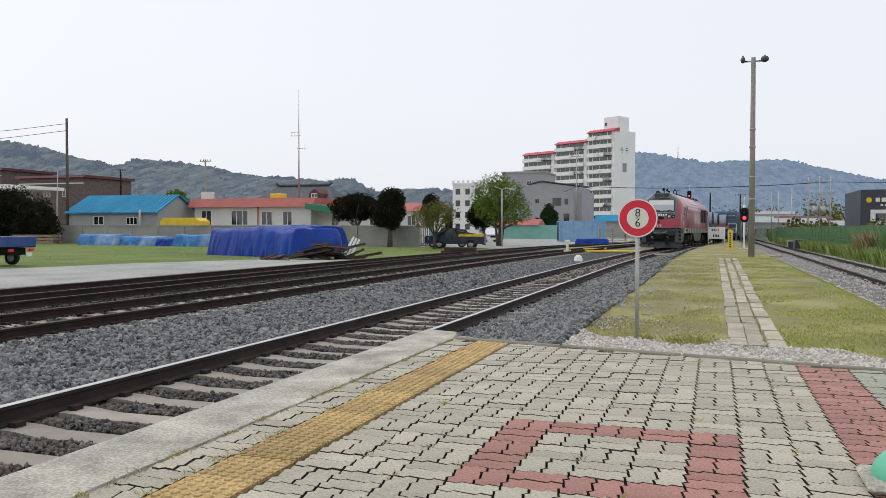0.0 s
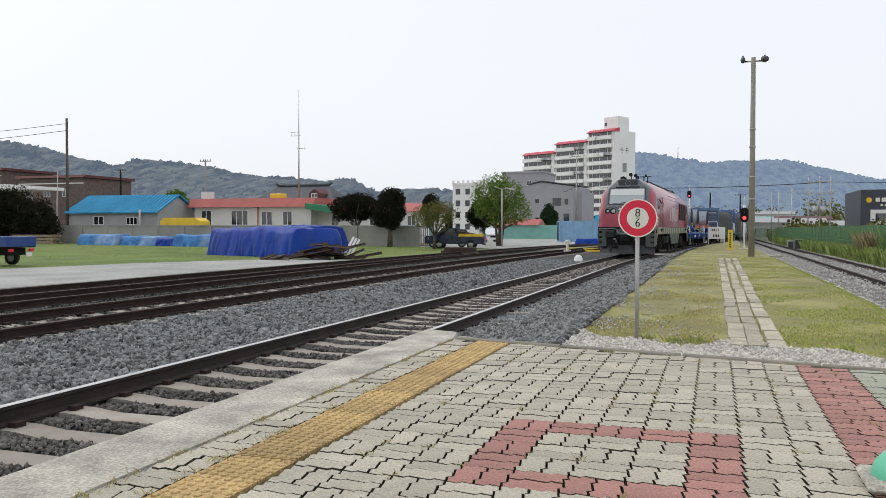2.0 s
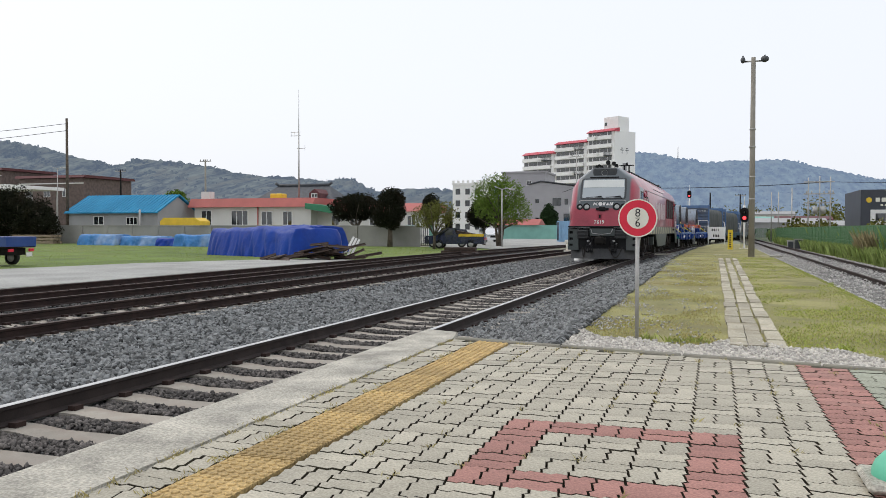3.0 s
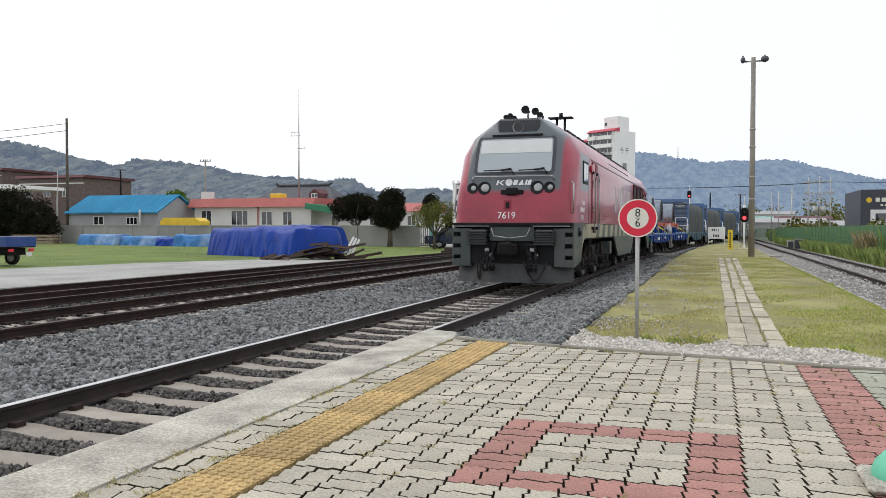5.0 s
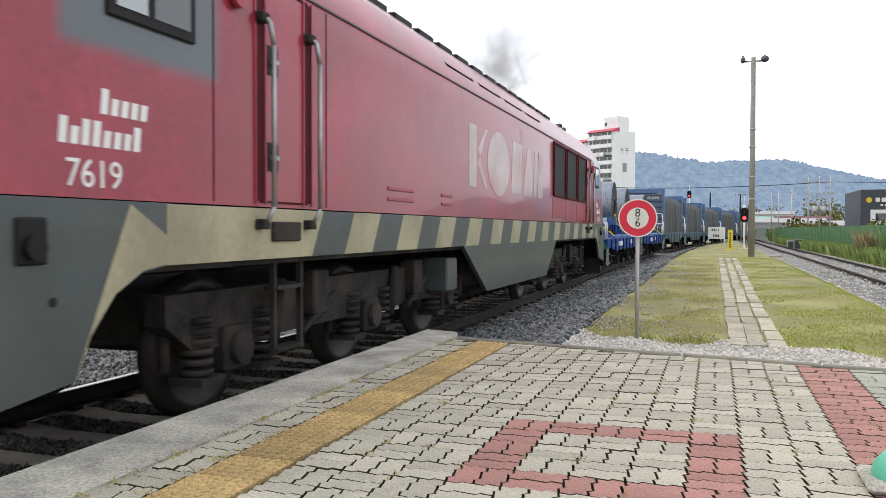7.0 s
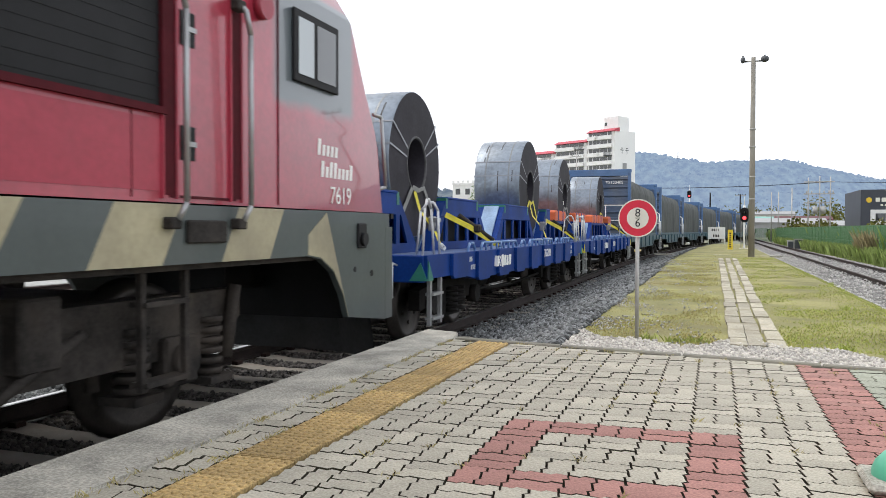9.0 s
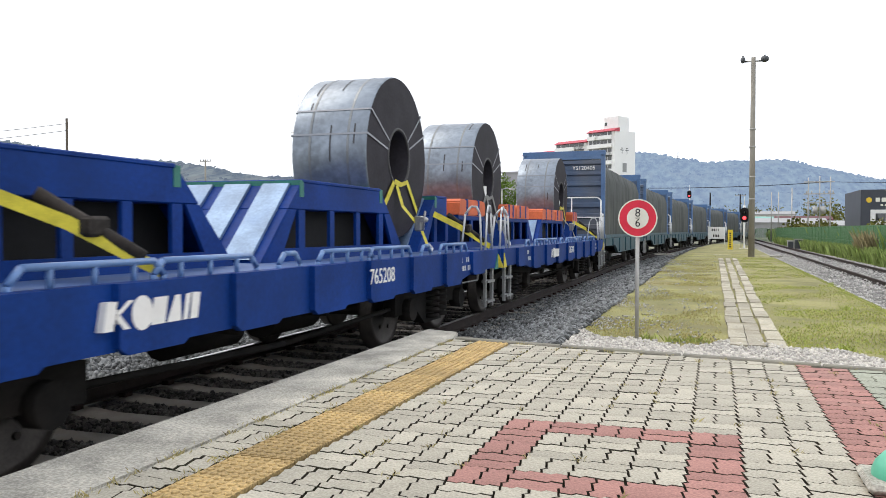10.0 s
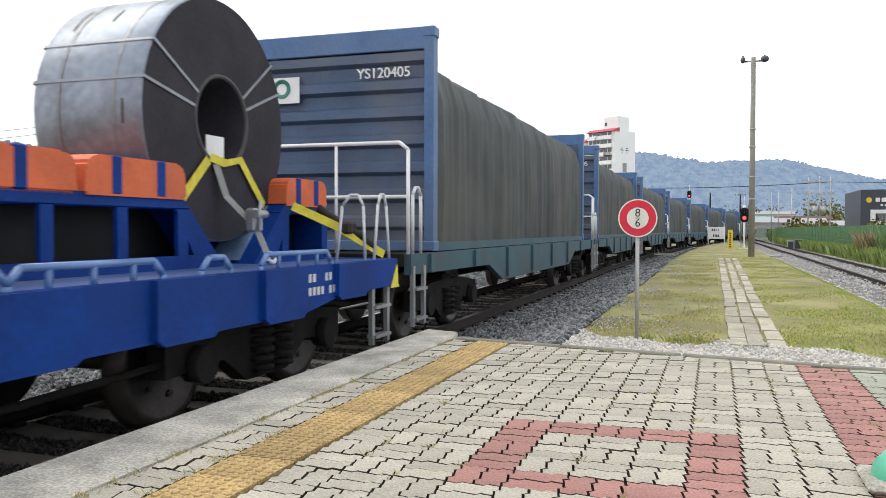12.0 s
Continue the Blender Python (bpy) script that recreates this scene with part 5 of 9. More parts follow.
        return c + sgn * (R * 1.4142 - (zc - z))
    spans = [(None, troughs[0]), (troughs[0], troughs[1]), (troughs[1], troughs[2]), (troughs[2], None)]
    for k, (ta, tb) in enumerate(spans):
        def ya(z):
            return flank(ta, 1, z) if ta else -h + 0.12

        def yb(z):
            return flank(tb, -1, z) if tb else h - 0.12
        z0, z1 = 1.05, top
        cap = top + (0.24 if pads else 0.0)
        lo, hi = (z0 + 0.1, z1 - 0.09) if pads else (z0 + 0.12, z1 - 0.27)
        a, b = ya(z1), yb(z1)
        bm = bmesh.new()
        prism(bm, [(ya(hi), hi), (yb(hi), hi), (b, z1), (a, z1)], "x", -W, W)
        bmesh.ops.bevel(bm, geom=[ed for ed in bm.edges if ed.calc_length() > 1.2], offset=0.012, segments=1, affect="EDGES")
        ridge = part("cradle_block", bm, M_BLUE, w, "blue welded cradle block with open sides")
        # inner box coloured black to give the side openings their shade
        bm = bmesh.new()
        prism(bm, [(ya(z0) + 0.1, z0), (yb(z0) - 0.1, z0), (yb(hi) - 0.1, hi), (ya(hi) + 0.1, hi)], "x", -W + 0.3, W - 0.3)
        part("shade_core", bm, M_BLACK, ridge, "black inner box that puts shade behind the openings")
        for tr, yy, sg in ((ta, ya, 1), (tb, yb, -1)):
            bm = bmesh.new()
            prism(bm, [(yy(z0), z0), (yy(z0) + sg * 0.05, z0), (yy(hi) + sg * 0.05, hi), (yy(hi), hi)], "x", -W, W)
            part("flank_plate", bm, M_BLUE, ridge)
        for s in (-1, 1):
            X = sorted((s * (W - 0.03), s * (W + 0.004)))
            bm = bmesh.new()
            prism(bm, [(ya(z0) + 0.03, z0), (yb(z0) - 0.03, z0), (yb(lo) - 0.03, lo), (ya(lo) + 0.03, lo)], "x", *X)
            part("bottom_rail", bm, M_BLUE, ridge)
            posts = []
            for tr, yy, sg, end in ((ta, ya, 1, a), (tb, yb, -1, b)):
                if tr:
                    posts.append([(yy(lo) + sg * 0.03, lo), (yy(lo) + sg * 0.3, lo), (yy(hi) + sg * 0.17, hi), (yy(hi) + sg * 0.03, hi)])
                posts.append([(end - 0.06, lo), (end + 0.06, lo), (end + 0.06, hi), (end - 0.06, hi)])
            n = max(1, round((b - a) / 0.62))
            for j in range(1, n):
                y = a + (b - a) * j / n
                posts.append([(y - 0.05, lo), (y + 0.05, lo), (y + 0.05, hi), (y - 0.05, hi)])
            for q in posts:
                bm = bmesh.new()
                prism(bm, q, "x", *X)
                part("side_post", bm, M_BLUE, ridge)
        for tr, yy, sg in ((ta, ya, -1), (tb, yb, 1)):
            if not tr:
                continue
            for x in ((-0.42, 0.0, 0.42) if tr is troughs[1] else (-0.36, 0.36)):
                bm = bmesh.new()
                prism(bm, [(yy(z0 + 0.03), z0 + 0.03), (yy(z1 - 0.02), z1 - 0.02), (yy(z1 - 0.02) + sg * 0.04, z1 - 0.02), (yy(z0 + 0.03) + sg * 0.04, z0 + 0.03)], "x", x - 0.14, x + 0.14)
                part("skid_plate", bm, M_SKID, ridge, "pale worn skid plate on the flank")
        cuts = [(a, b)]
        if ta and tb:
            mid_ = a + (b - a) * (0.6 if k == 2 else 0.4)
            cuts = [(a, mid_ - 0.05), (mid_ + 0.05, b)]
        for a, b in cuts if pads else []:
            bm = bmesh.new()
            prism(bm, [(a - 0.02, top - 0.02), (b + 0.02, top - 0.02), (b, top + 0.19), (b - 0.08, top + 0.24), (a + 0.08, top + 0.24), (a, top + 0.19)], "x", -W - 0.02, W + 0.02)
            bmesh.ops.bevel(bm, geom=[ed for ed in bm.edges if ed.calc_length() > 1.2], offset=0.02, segments=2, affect="EDGES")
            pad = part("pad", bm, M_ORANGE, ridge, "orange rubber-faced pad")
            n = 2 if b - a > 0.55 else 1
            for j in range(n):
                y = a + (b - a) * (j + 0.6) / (n + 0.2)
                bm = bmesh.new()
                box(bm, -W - 0.026, W + 0.026, y - 0.05, y + 0.05, top - 0.01, top + 0.243, 0, 0.01)
                part("pad_band", bm, M_BLUE, pad)
        if not pads:
            bm = bmesh.new()
            box(bm, -W - 0.01, W + 0.01, a + 0.02, b - 0.02, top - 0.015, top + 0.02, 0, 0.008)
            part("cap_plate", bm, M_BLUE, ridge)
            for y, tr in ((a, ta), (b, tb)):
                if tr:
                    bm = bmesh.new()
                    box(bm, -W - 0.005, W + 0.005, y - 0.04, y + 0.04, top - 0.15, top + 0.008)
                    part("corner_band", bm, M_GREEN_TIP, ridge, "green-painted corner")
    bm = bmesh.new()
    box(bm, -0.4, 0.4, -h + 0.2, h - 0.2, 0.62, 0.98)
    for y in (-0.8, 0.6):
        cyl(bm, (0.4, y, 0.52), (0.4, y + 0.9, 0.52), 0.18, 12)
        cyl(bm, (-1.1, y, 0.6), (1.1, y, 0.6), 0.03, 6)
    tube(bm, [(1.0, -h + 2, 0.5), (1.0, 0, 0.4), (1.0, h - 2, 0.5)], 0.025, 6)
    part("underframe", bm, M_DARK, w)
    wheels = wagon_bogie(w, -h + 1.9) + wagon_bogie(w, h - 1.9)
    return w, wheels


def steel_coil(D, width, label, card=False, band_front=True):
    """A coil of sheet steel, axle across the wagon, with steel straps. Its centre is the origin."""
    c = empty("steel_coil", Matrix(), label, "steel coil", "steel coils")
    R, r, hw = D / 2, 0.36, width / 2
    bm = bmesh.new()
    rim = 64
    prof = [(-hw, r), (-hw + 0.01, R - 0.012), (-hw + 0.03, R), (hw - 0.03, R), (hw - 0.01, R - 0.012), (hw, r), (hw - 0.02, r - 0.01), (-hw + 0.02, r - 0.01), (-hw, r)]
    revolve(bm, prof, "x", (0, 0, 0), rim)
    bm.normal_update()
    # edge faces are dark; the bore takes their colour as its inner shade
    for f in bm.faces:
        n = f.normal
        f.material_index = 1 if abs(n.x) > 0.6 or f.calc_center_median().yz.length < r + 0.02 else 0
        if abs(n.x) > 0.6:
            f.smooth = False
    part("wound_sheet", bm, [M_COIL, M_COIL_FACE], c, "grey wrapped steel sheet, dark edge face, bore darkened as if shaded")
    bm = bmesh.new()
    for x in (-0.25 * width, 0.25 * width):
        n = 48
        rows = []
        for i in range(n):
            a = 2 * math.pi * i / n
            rows.append([bm.verts.new((x + d, (R + 0.004) * math.cos(a), (R + 0.004) * math.sin(a))) for d in (-0.016, 0.016)])
        for i in range(n):
            A, B = rows[i], rows[(i + 1) % n]
            bm.faces.new((A[0], A[1], B[1], B[0]))
    part("hoop_strap", bm, M_HOOP, c)
    for sx in (-1, 1):
        bm = bmesh.new()
        revolve(bm, [(sx * (hw - 0.01), r - 0.012), (sx * (hw + 0.008), r - 0.006), (sx * (hw + 0.008), r + 0.022), (sx * (hw - 0.01), r + 0.026)], "x", (0, 0, 0), 40)
        part("eye_ring", bm, M_SEAM, c, "steel protector ring round the eye")
    rs = random.Random(int(D * 100))
    bm = bmesh.new()
    for x in (-0.3 * width, 0.02 * width, 0.33 * width):
        for q in range(3 if card else 7):
            a0 = rs.uniform(0, 6.28)
            strap(bm, [(x, (R + 0.003) * math.cos(a0 + u * 0.06), (R + 0.003) * math.sin(a0 + u * 0.06)) for u in range(rs.randint(3, 7))], 0.02, (1, 0, 0))
    part("wrap_seam", bm, M_SEAM, c, "dark torn seams in the wrapping")
    for a in (22, 38, 150, 168):
        bm = bmesh.new()
        a = radians(a)
        ca, sa = math.cos(a), math.sin(a)
        k = R + 0.006
        strap(bm, [(hw + 0.006, r * ca, r * sa), (hw + 0.006, (R) * ca, (R) * sa), (hw - 0.02, k * ca, k * sa), (-hw + 0.02, k * ca, k * sa), (-hw - 0.006, R * ca, R * sa), (-hw - 0.006, r * ca, r * sa)], 0.024, (0, -sa, ca))
        part("eye_strap", bm, M_STRAP, c)
    if card:
        bm = bmesh.new()
        box(bm, hw - 0.06, hw - 0.052, -0.15, 0.1, -0.3, -0.12)
        part("label_card", bm, M_WHITE, c, "white paper label")
    return c


def lashing(main, side, y, z, R, hw, g, label, group="lashing straps"):
    """Webbing from the eye of a coil to the cradle flanks and down to the deck edge, on both sides. main: the strap to the deck; side: the slanting ones."""
    l = empty("lashing_strap", Matrix(), label, "strap", group)
    for s in (-1, 1):
        x = s * (hw + 0.02)
        bm = bmesh.new()
        strap(bm, [(s * (hw - 0.1), y - 0.2, z - 0.27), (x, y - 0.22, z - 0.33), (x, y - 0.66, z - 0.74)], 0.085, (0, 0.7, -0.7))
        part("webbing", bm, side, l, "slanting webbing strap")
        bm = bmesh.new()
        strap(bm, [(x, y - 0.2, z - 0.31), (x + s * 0.01, y, z - 0.345), (x, y + 0.24, z - 0.3), (x, y + 0.62, z - 0.68)], 0.075, (0, 0.5, 0.8))
        part("webbing", bm, side, l, "slanting webbing strap")
        bm = bmesh.new()
        strap(bm, [(x, y - 0.12, z - 0.36), (x + s * 0.05, y - 0.05, z - 0.62), (s * 0.78, y + 0.06, 1.36), (s * 0.86, y + 0.12, 1.12)], 0.09, (0, 1, 0.2))
        part("webbing", bm, main, l)
        bm = bmesh.new()
        at = Vector((s * 0.76, y + 0.06, 1.42))
        box(bm, at.x - 0.05, at.x + 0.05, at.y - 0.07, at.y + 0.07, at.z - 0.1, at.z + 0.1, 0, 0.02)
        cyl(bm, at + Vector((s * 0.06, -0.08, 0.05)), at + Vector((s * 0.06, 0.08, 0.05)), 0.035, 10)
        cyl(bm, at + Vector((s * 0.07, -0.06, -0.08)), at + Vector((s * 0.1, -0.06, 0.16)), 0.014, 6)
        part("ratchet", bm, M_STEEL, l, "steel ratchet buckle")
        bm = bmesh.new()
        tube(bm, [(s * 0.86, y + 0.12, 1.15), (s * 0.89, y + 0.06, 1.1), (s * 0.9, y + 0.12, 1.06), (s * 0.89, y + 0.19, 1.1), (s * 0.86, y + 0.14, 1.15)], 0.018, 7)
        part("hook", bm, M_GALV, l)
        # second band over the rear flank, with its own ratchet on the deck
        if g < 0 and main is M_WEBGREY:
            continue
        bm = bmesh.new()
        strap(bm, [(s * 0.68, y + 0.85, 1.56), (s * 0.95, y + 1.2, 1.38), (s * 1.3, y + 1.55, 1.1)], 0.08, (0.3, 0.3, 1))
        part("webbing", bm, M_YELLOW, l, "yellow webbing over the flank")
        bm = bmesh.new()
        cyl(bm, (s * 0.8, y + 1.12, 1.55), (s * 1.22, y + 1.5, 1.18), 0.04, 8)
        box(bm, s * 1.02 - 0.06, s * 1.02 + 0.06, y + 1.24, y + 1.4, 1.3, 1.42, 0, 0.02)
        part("tensioner", bm, M_GRIME, l, "grimy lever tensioner")
    return l


def container_wagon(pitch, number):
    """A flat wagon under a long open-top box: steel end frames, a tarpaulin over the load between them."""
    w = empty("container_wagon", Matrix(), "teal flat wagon with grey underframe and end handrails", "freight wagon", "container wagons")
    h = pitch / 2 - 0.1
    bm = bmesh.new()
    box(bm, -1.25, 1.25, -h, h, 0.95, 1.08)
    part("deck", bm, M_DARK, w)
    for s in (-1, 1):
        bm = bmesh.new()
        prism(bm, [(-h, 1.08), (-h, 0.86), (-h + 3.2, 0.84), (-h + 4.0, 0.58), (h - 4.0, 0.58), (h - 3.2, 0.84), (h, 0.86), (h, 1.08)], "x", *sorted((s * 1.22, s * 1.3)))
        part("side_sill", bm, M_TEAL, w)
        for k in range(8):
            bm = bmesh.new()
            y = -h + 0.6 + k * (2 * h - 1.2) / 7
            box(bm, *sorted((s * 1.3, s * 1.34)), y - 0.05, y + 0.05, 0.86 if abs(y) > h - 3.6 else 0.62, 1.07)
            part("side_rib", bm, M_TEAL, w)
        for g in (-1, 1):
            ladder(w, s * 1.3, g * (h - 0.22), 0.3, 0.95, 0.34)
            bm = bmesh.new()
            hoop(bm, s * 1.28, g * (h - 0.1), g * (h - 0.35), 1.08, 1.8, 0.02)
            part("end_handrail", bm, M_GALV, w)
    bm = bmesh.new()
    for g in (-1, 1):
        tube(bm, [(-1.25, g * (h - 0.04), 1.08), (-1.25, g * (h - 0.04), 2.2), (-1.15, g * (h - 0.04), 2.28), (1.15, g * (h - 0.04), 2.28), (1.25, g * (h - 0.04), 2.2), (1.25, g * (h - 0.04), 1.08)], 0.022, 8)
        tube(bm, [(-1.25, g * (h - 0.04), 1.7), (1.25, g * (h - 0.04), 1.7)], 0.018, 8)
        for x in (-0.4, 0.4):
            tube(bm, [(x, g * (h - 0.04), 1.08), (x, g * (h - 0.04), 2.28)], 0.018, 8)
    part("guard_rail", bm, M_WHITE, w, "white tubular guard rail")
    bm = bmesh.new()
    box(bm, -0.4, 0.4, -h, h, 0.6, 0.95)
    for g in (-1, 1):
        box(bm, -0.14, 0.14, min(g * (h - 0.2), g * (h + 0.25)), max(g * (h - 0.2), g * (h + 0.25)), 0.72, 0.98, 0, 0.03)
    part("underframe", bm, M_DARK, w)
    wheels = wagon_bogie(w, -h + 2.0) + wagon_bogie(w, h - 2.0)
    return w, wheels


def open_box(length, number):
    """The long box on the wagon: corrugated end walls, corner posts, sagging tarpaulin."""
    c = empty("open_top_container", Matrix(), "blue steel container ends with an olive tarpaulin cover", "container", "containers")
    h, z0, z1 = length / 2, 1.09, 3.72
    for g in (-1, 1):
        bm = bmesh.new()
        pts = []
        n = 7
        for k in range(n):
            za, dz = z0 + 0.1 + k * (z1 - z0 - 0.35) / n, (z1 - z0 - 0.35) / n
            pts += [(0.0, za), (0.0, za + dz * 0.45), (0.07, za + dz * 0.58), (0.07, za + dz * 0.9)]
        outer = [(g * (h - 0.08 + p), z) for p, z in pts]
        inner = [(g * (h - 0.12), pts[-1][1]), (g * (h - 0.12), pts[0][1])]
        prism(bm, outer + inner, "x", -1.14, 1.14)
        wall = part("end_wall", bm, M_BOXBLUE, c, "faded blue corrugated end wall")
        bm = bmesh.new()
        for s in (-1, 1):
            box(bm, s * 1.19 - 0.06, s * 1.19 + 0.06, min(g * (h - 0.16), g * h), max(g * (h - 0.16), g * h), z0, z1, 0, 0.008)
            for z in (z0, z1 - 0.12):
                box(bm, s * 1.19 - 0.075, s * 1.19 + 0.075, min(g * (h - 0.17), g * (h + 0.01)), max(g * (h - 0.17), g * (h + 0.01)), z, z + 0.12, 0, 0.01)
        box(bm, -1.2, 1.2, min(g * (h - 0.14), g * h), max(g * (h - 0.14), g * h), z1 - 0.26, z1, 0, 0.008)
        box(bm, -1.2, 1.2, min(g * (h - 0.14), g * h), max(g * (h - 0.14), g * h), z0, z0 + 0.12, 0, 0.008)
        part("end_frame", bm, M_FRAMEBLUE, wall)
        if g < 0:
            words("box_number", number, 0.17, pose(0.62, -h - 0.004, 3.2, 90, 0, 0), M_WHITE, wall, 0.012)
            bm = bmesh.new()
            box(bm, -0.98, -0.5, -h - 0.006, -h + 0.0, 2.9, 3.22)
            part("notice", bm, M_WHITE, wall, "white notice plate with a green round mark")
            bm = bmesh.new()
            revolve(bm, [(-h - 0.012, 0.12), (-h - 0.008, 0.12), (-h - 0.008, 0.07), (-h - 0.012, 0.07), (-h - 0.012, 0.12)], "y", (-0.74, 0, 3.08), 20)
            part("round_mark", bm, M_GREEN_TIP, wall)
    bm = bmesh.new()
    prof = [(-1.21, 1.1), (-1.22, 2.0), (-1.2, 2.9), (-1.1, 3.25), (-0.8, 3.42), (0, 3.5), (0.8, 3.42), (1.1, 3.25), (1.2, 2.9), (1.22, 2.0), (1.21, 1.1)]
    n = 150
    rows = []
    for j in range(n + 1):
        y = -h + 0.14 + (length - 0.28) * j / n
        sag = 0.05 * abs(math.cos(j * math.pi / 12)) - 0.02 + 0.05 * noise.noise((j * 0.3, 2, length))
        row = []
        for i, (x, z) in enumerate(prof):
            k = 0.06 * noise.noise((j * 0.2, i * 0.5, 4)) + 0.035 * noise.noise((j * 0.45, i * 0.3, 7)) + 0.03 * noise.noise((j * 0.8, i * 0.9, 11))
            row.append(bm.verts.new((x * (1 + k * 0.6), y, z + (sag if z > 3.0 else 0) + (0.03 * noise.noise((j * 0.8, i, 9)) if z < 1.2 else 0))))
        rows.append(row)
    for A, B in zip(rows, rows[1:]):
        for i in range(len(prof) - 1):
            f = bm.faces.new((A[i], B[i], B[i + 1], A[i + 1]))
            f.smooth = True
    bmesh.ops.recalc_face_normals(bm, faces=bm.faces[:])
    part("tarpaulin", bm, M_TARP, c, "dark olive ribbed tarpaulin")
    bm = bmesh.new()
    for s in (-1, 1):
        box(bm, s * 1.2 - 0.05, s * 1.2 + 0.05, -h, h, z0, z0 + 0.1)
    part("bottom_rail", bm, M_TEAL, c)
    return c


TRAIN = []          # thing, middle behind the nose, half the bogie spacing, its wheelsets, wheel radius, offset in its own space
loco, loco_wheels = locomotive()
TRAIN.append((loco, LOCO_L / 2, 5.2, loco_wheels, 0.5, Matrix()))
W1, W2 = (22.0, 32.9), (33.25, 44.65)
for (a, b), num, pads, label, coils, by, ny in ((W1, "765208", False, "blue coil wagon with green-edged steel cradles", ((23.95, 1.95, 1.1), (31.3, 2.05, 1.0)), -2.6, 1.05), (W2, "765181", True, "blue coil wagon with orange-padded steel cradles", ((35.55, 2.0, 1.05), (43.0, 1.99, 1.0)), -2.2, 0.1)):
    wg, wh = coil_wagon(b - a, num, pads, label, by, ny, [(q[0] - (a + b) / 2, q[1]) for q in coils])
    mid, half = (a + b) / 2, (b - a) / 2 - 1.9
    TRAIN.append((wg, mid, half, wh, 0.43, Matrix()))
    for k, (sc, D, cw) in enumerate(coils):
        coil = steel_coil(D, cw, ("large grey steel coil with a taped label, on a cradle" if pads else "large grey steel coil strapped in a blue cradle"), pads)
        TRAIN.append((coil, mid, half, [], 0, pose(0, sc - mid, COIL_BASE + D / 2)))
        st = lashing(M_WEBGREY if pads else M_YELLOW, M_YELLOW if k else M_WEBGREY, sc - mid, COIL_BASE + D / 2, D / 2, cw / 2, 1 if k else -1, "yellow ratchet webbing from coil eye to deck" if k else "grimy grey webbing from coil eye to deck")
        TRAIN.append((st, mid, half, [], 0, Matrix()))
M_SMOKE = bpy.data.materials.new("brown_smoke")
M_SMOKE.use_nodes = True
_n, _l = M_SMOKE.node_tree.nodes, M_SMOKE.node_tree.links
_b = _n["Principled BSDF"]
_b.inputs["Base Color"].default_value, _b.inputs["Roughness"].default_value, _b.inputs["Specular IOR Level"].default_value = (0.26, 0.21, 0.17, 1), 1.0, 0.0
_t, _r = _n.new("ShaderNodeTexNoise"), _n.new("ShaderNodeMapRange")
_t.inputs["Scale"].default_value, _t.inputs["Detail"].default_value = 1.8, 5
_r.inputs[1].default_value, _r.inputs[2].default_value, _r.inputs[3].default_value, _r.inputs[4].default_value = 0.3, 0.75, 0.04, 0.5
_l.new(_n.new("ShaderNodeTexCoord").outputs["Object"], _t.inputs[0])
_l.new(_t.outputs[0], _r.inputs[0])
_a, _m = _n.new("ShaderNodeAttribute"), _n.new("ShaderNodeMath")
_a.attribute_name, _m.operation = "soft", "MULTIPLY"
_l.new(_a.outputs["Fac"], _m.inputs[0])
_l.new(_r.outputs[0], _m.inputs[1])
_l.new(_m.outputs[0], _b.inputs["Alpha"])


def exhaust_smoke():
    """A thin brown puff over the exhaust, in rigid lumps that rise out of the stack."""
    sm = empty("exhaust_smoke", Matrix(), "thin brown puff of diesel exhaust smoke", "smoke")
    puffs = []
    for k, (y, r) in enumerate(((3.2, 0.5), (4.3, 0.62), (5.5, 0.6))):
        bm = bmesh.new()
        rs = random.Random(40 + k)
        soft = bm.verts.layers.float.new("soft")
        for i in range(4):
            p = Vector((rs.gauss(0, r * 0.4), rs.gauss(0, r * 0.7), rs.gauss(0, r * 0.42)))
            u = Vector((rs.gauss(0, 1), rs.gauss(0, 1), rs.gauss(0, 0.6))).normalized()
            q = u.orthogonal().normalized()
            v = u.cross(q)
            c = rs.uniform(0.55, 0.95)
            mid_ = bm.verts.new(p)
            mid_[soft] = 1.0
            rim = [bm.verts.new(p + (q * math.cos(a * 0.6283) + v * math.sin(a * 0.6283)) * c * rs.uniform(0.8, 1.15)) for a in range(10)]
            for j in range(10):
                bm.faces.new((mid_, rim[j], rim[(j + 1) % 10]))
        puffs.append((part("puff", bm, M_SMOKE, sm, smooth=True), y, k))
    return sm, puffs


smoke, PUFFS = exhaust_smoke()
TRAIN.append((smoke, LOCO_L / 2, 5.2, [], 0, Matrix()))
PITCH_W = 14.13
wagon0, wheels0 = container_wagon(PITCH_W, "")
box0 = open_box(11.5, "YS120405")
for k in range(11):
    mid = 45.2 + PITCH_W * (k + 0.5)
    half = PITCH_W / 2 - 2.2
    if k == 0:
        TRAIN.append((wagon0, mid, half, wheels0, 0.43, Matrix()))
        TRAIN.append((box0, mid, half, [], 0, pose(0, -0.35, 0)))
    else:
        TRAIN.append((copy_thing(wagon0, Matrix()), mid, half, [], 0, Matrix()))
        TRAIN.append((copy_thing(box0, Matrix()), mid, half, [], 0, pose(0, -0.35, 0)))
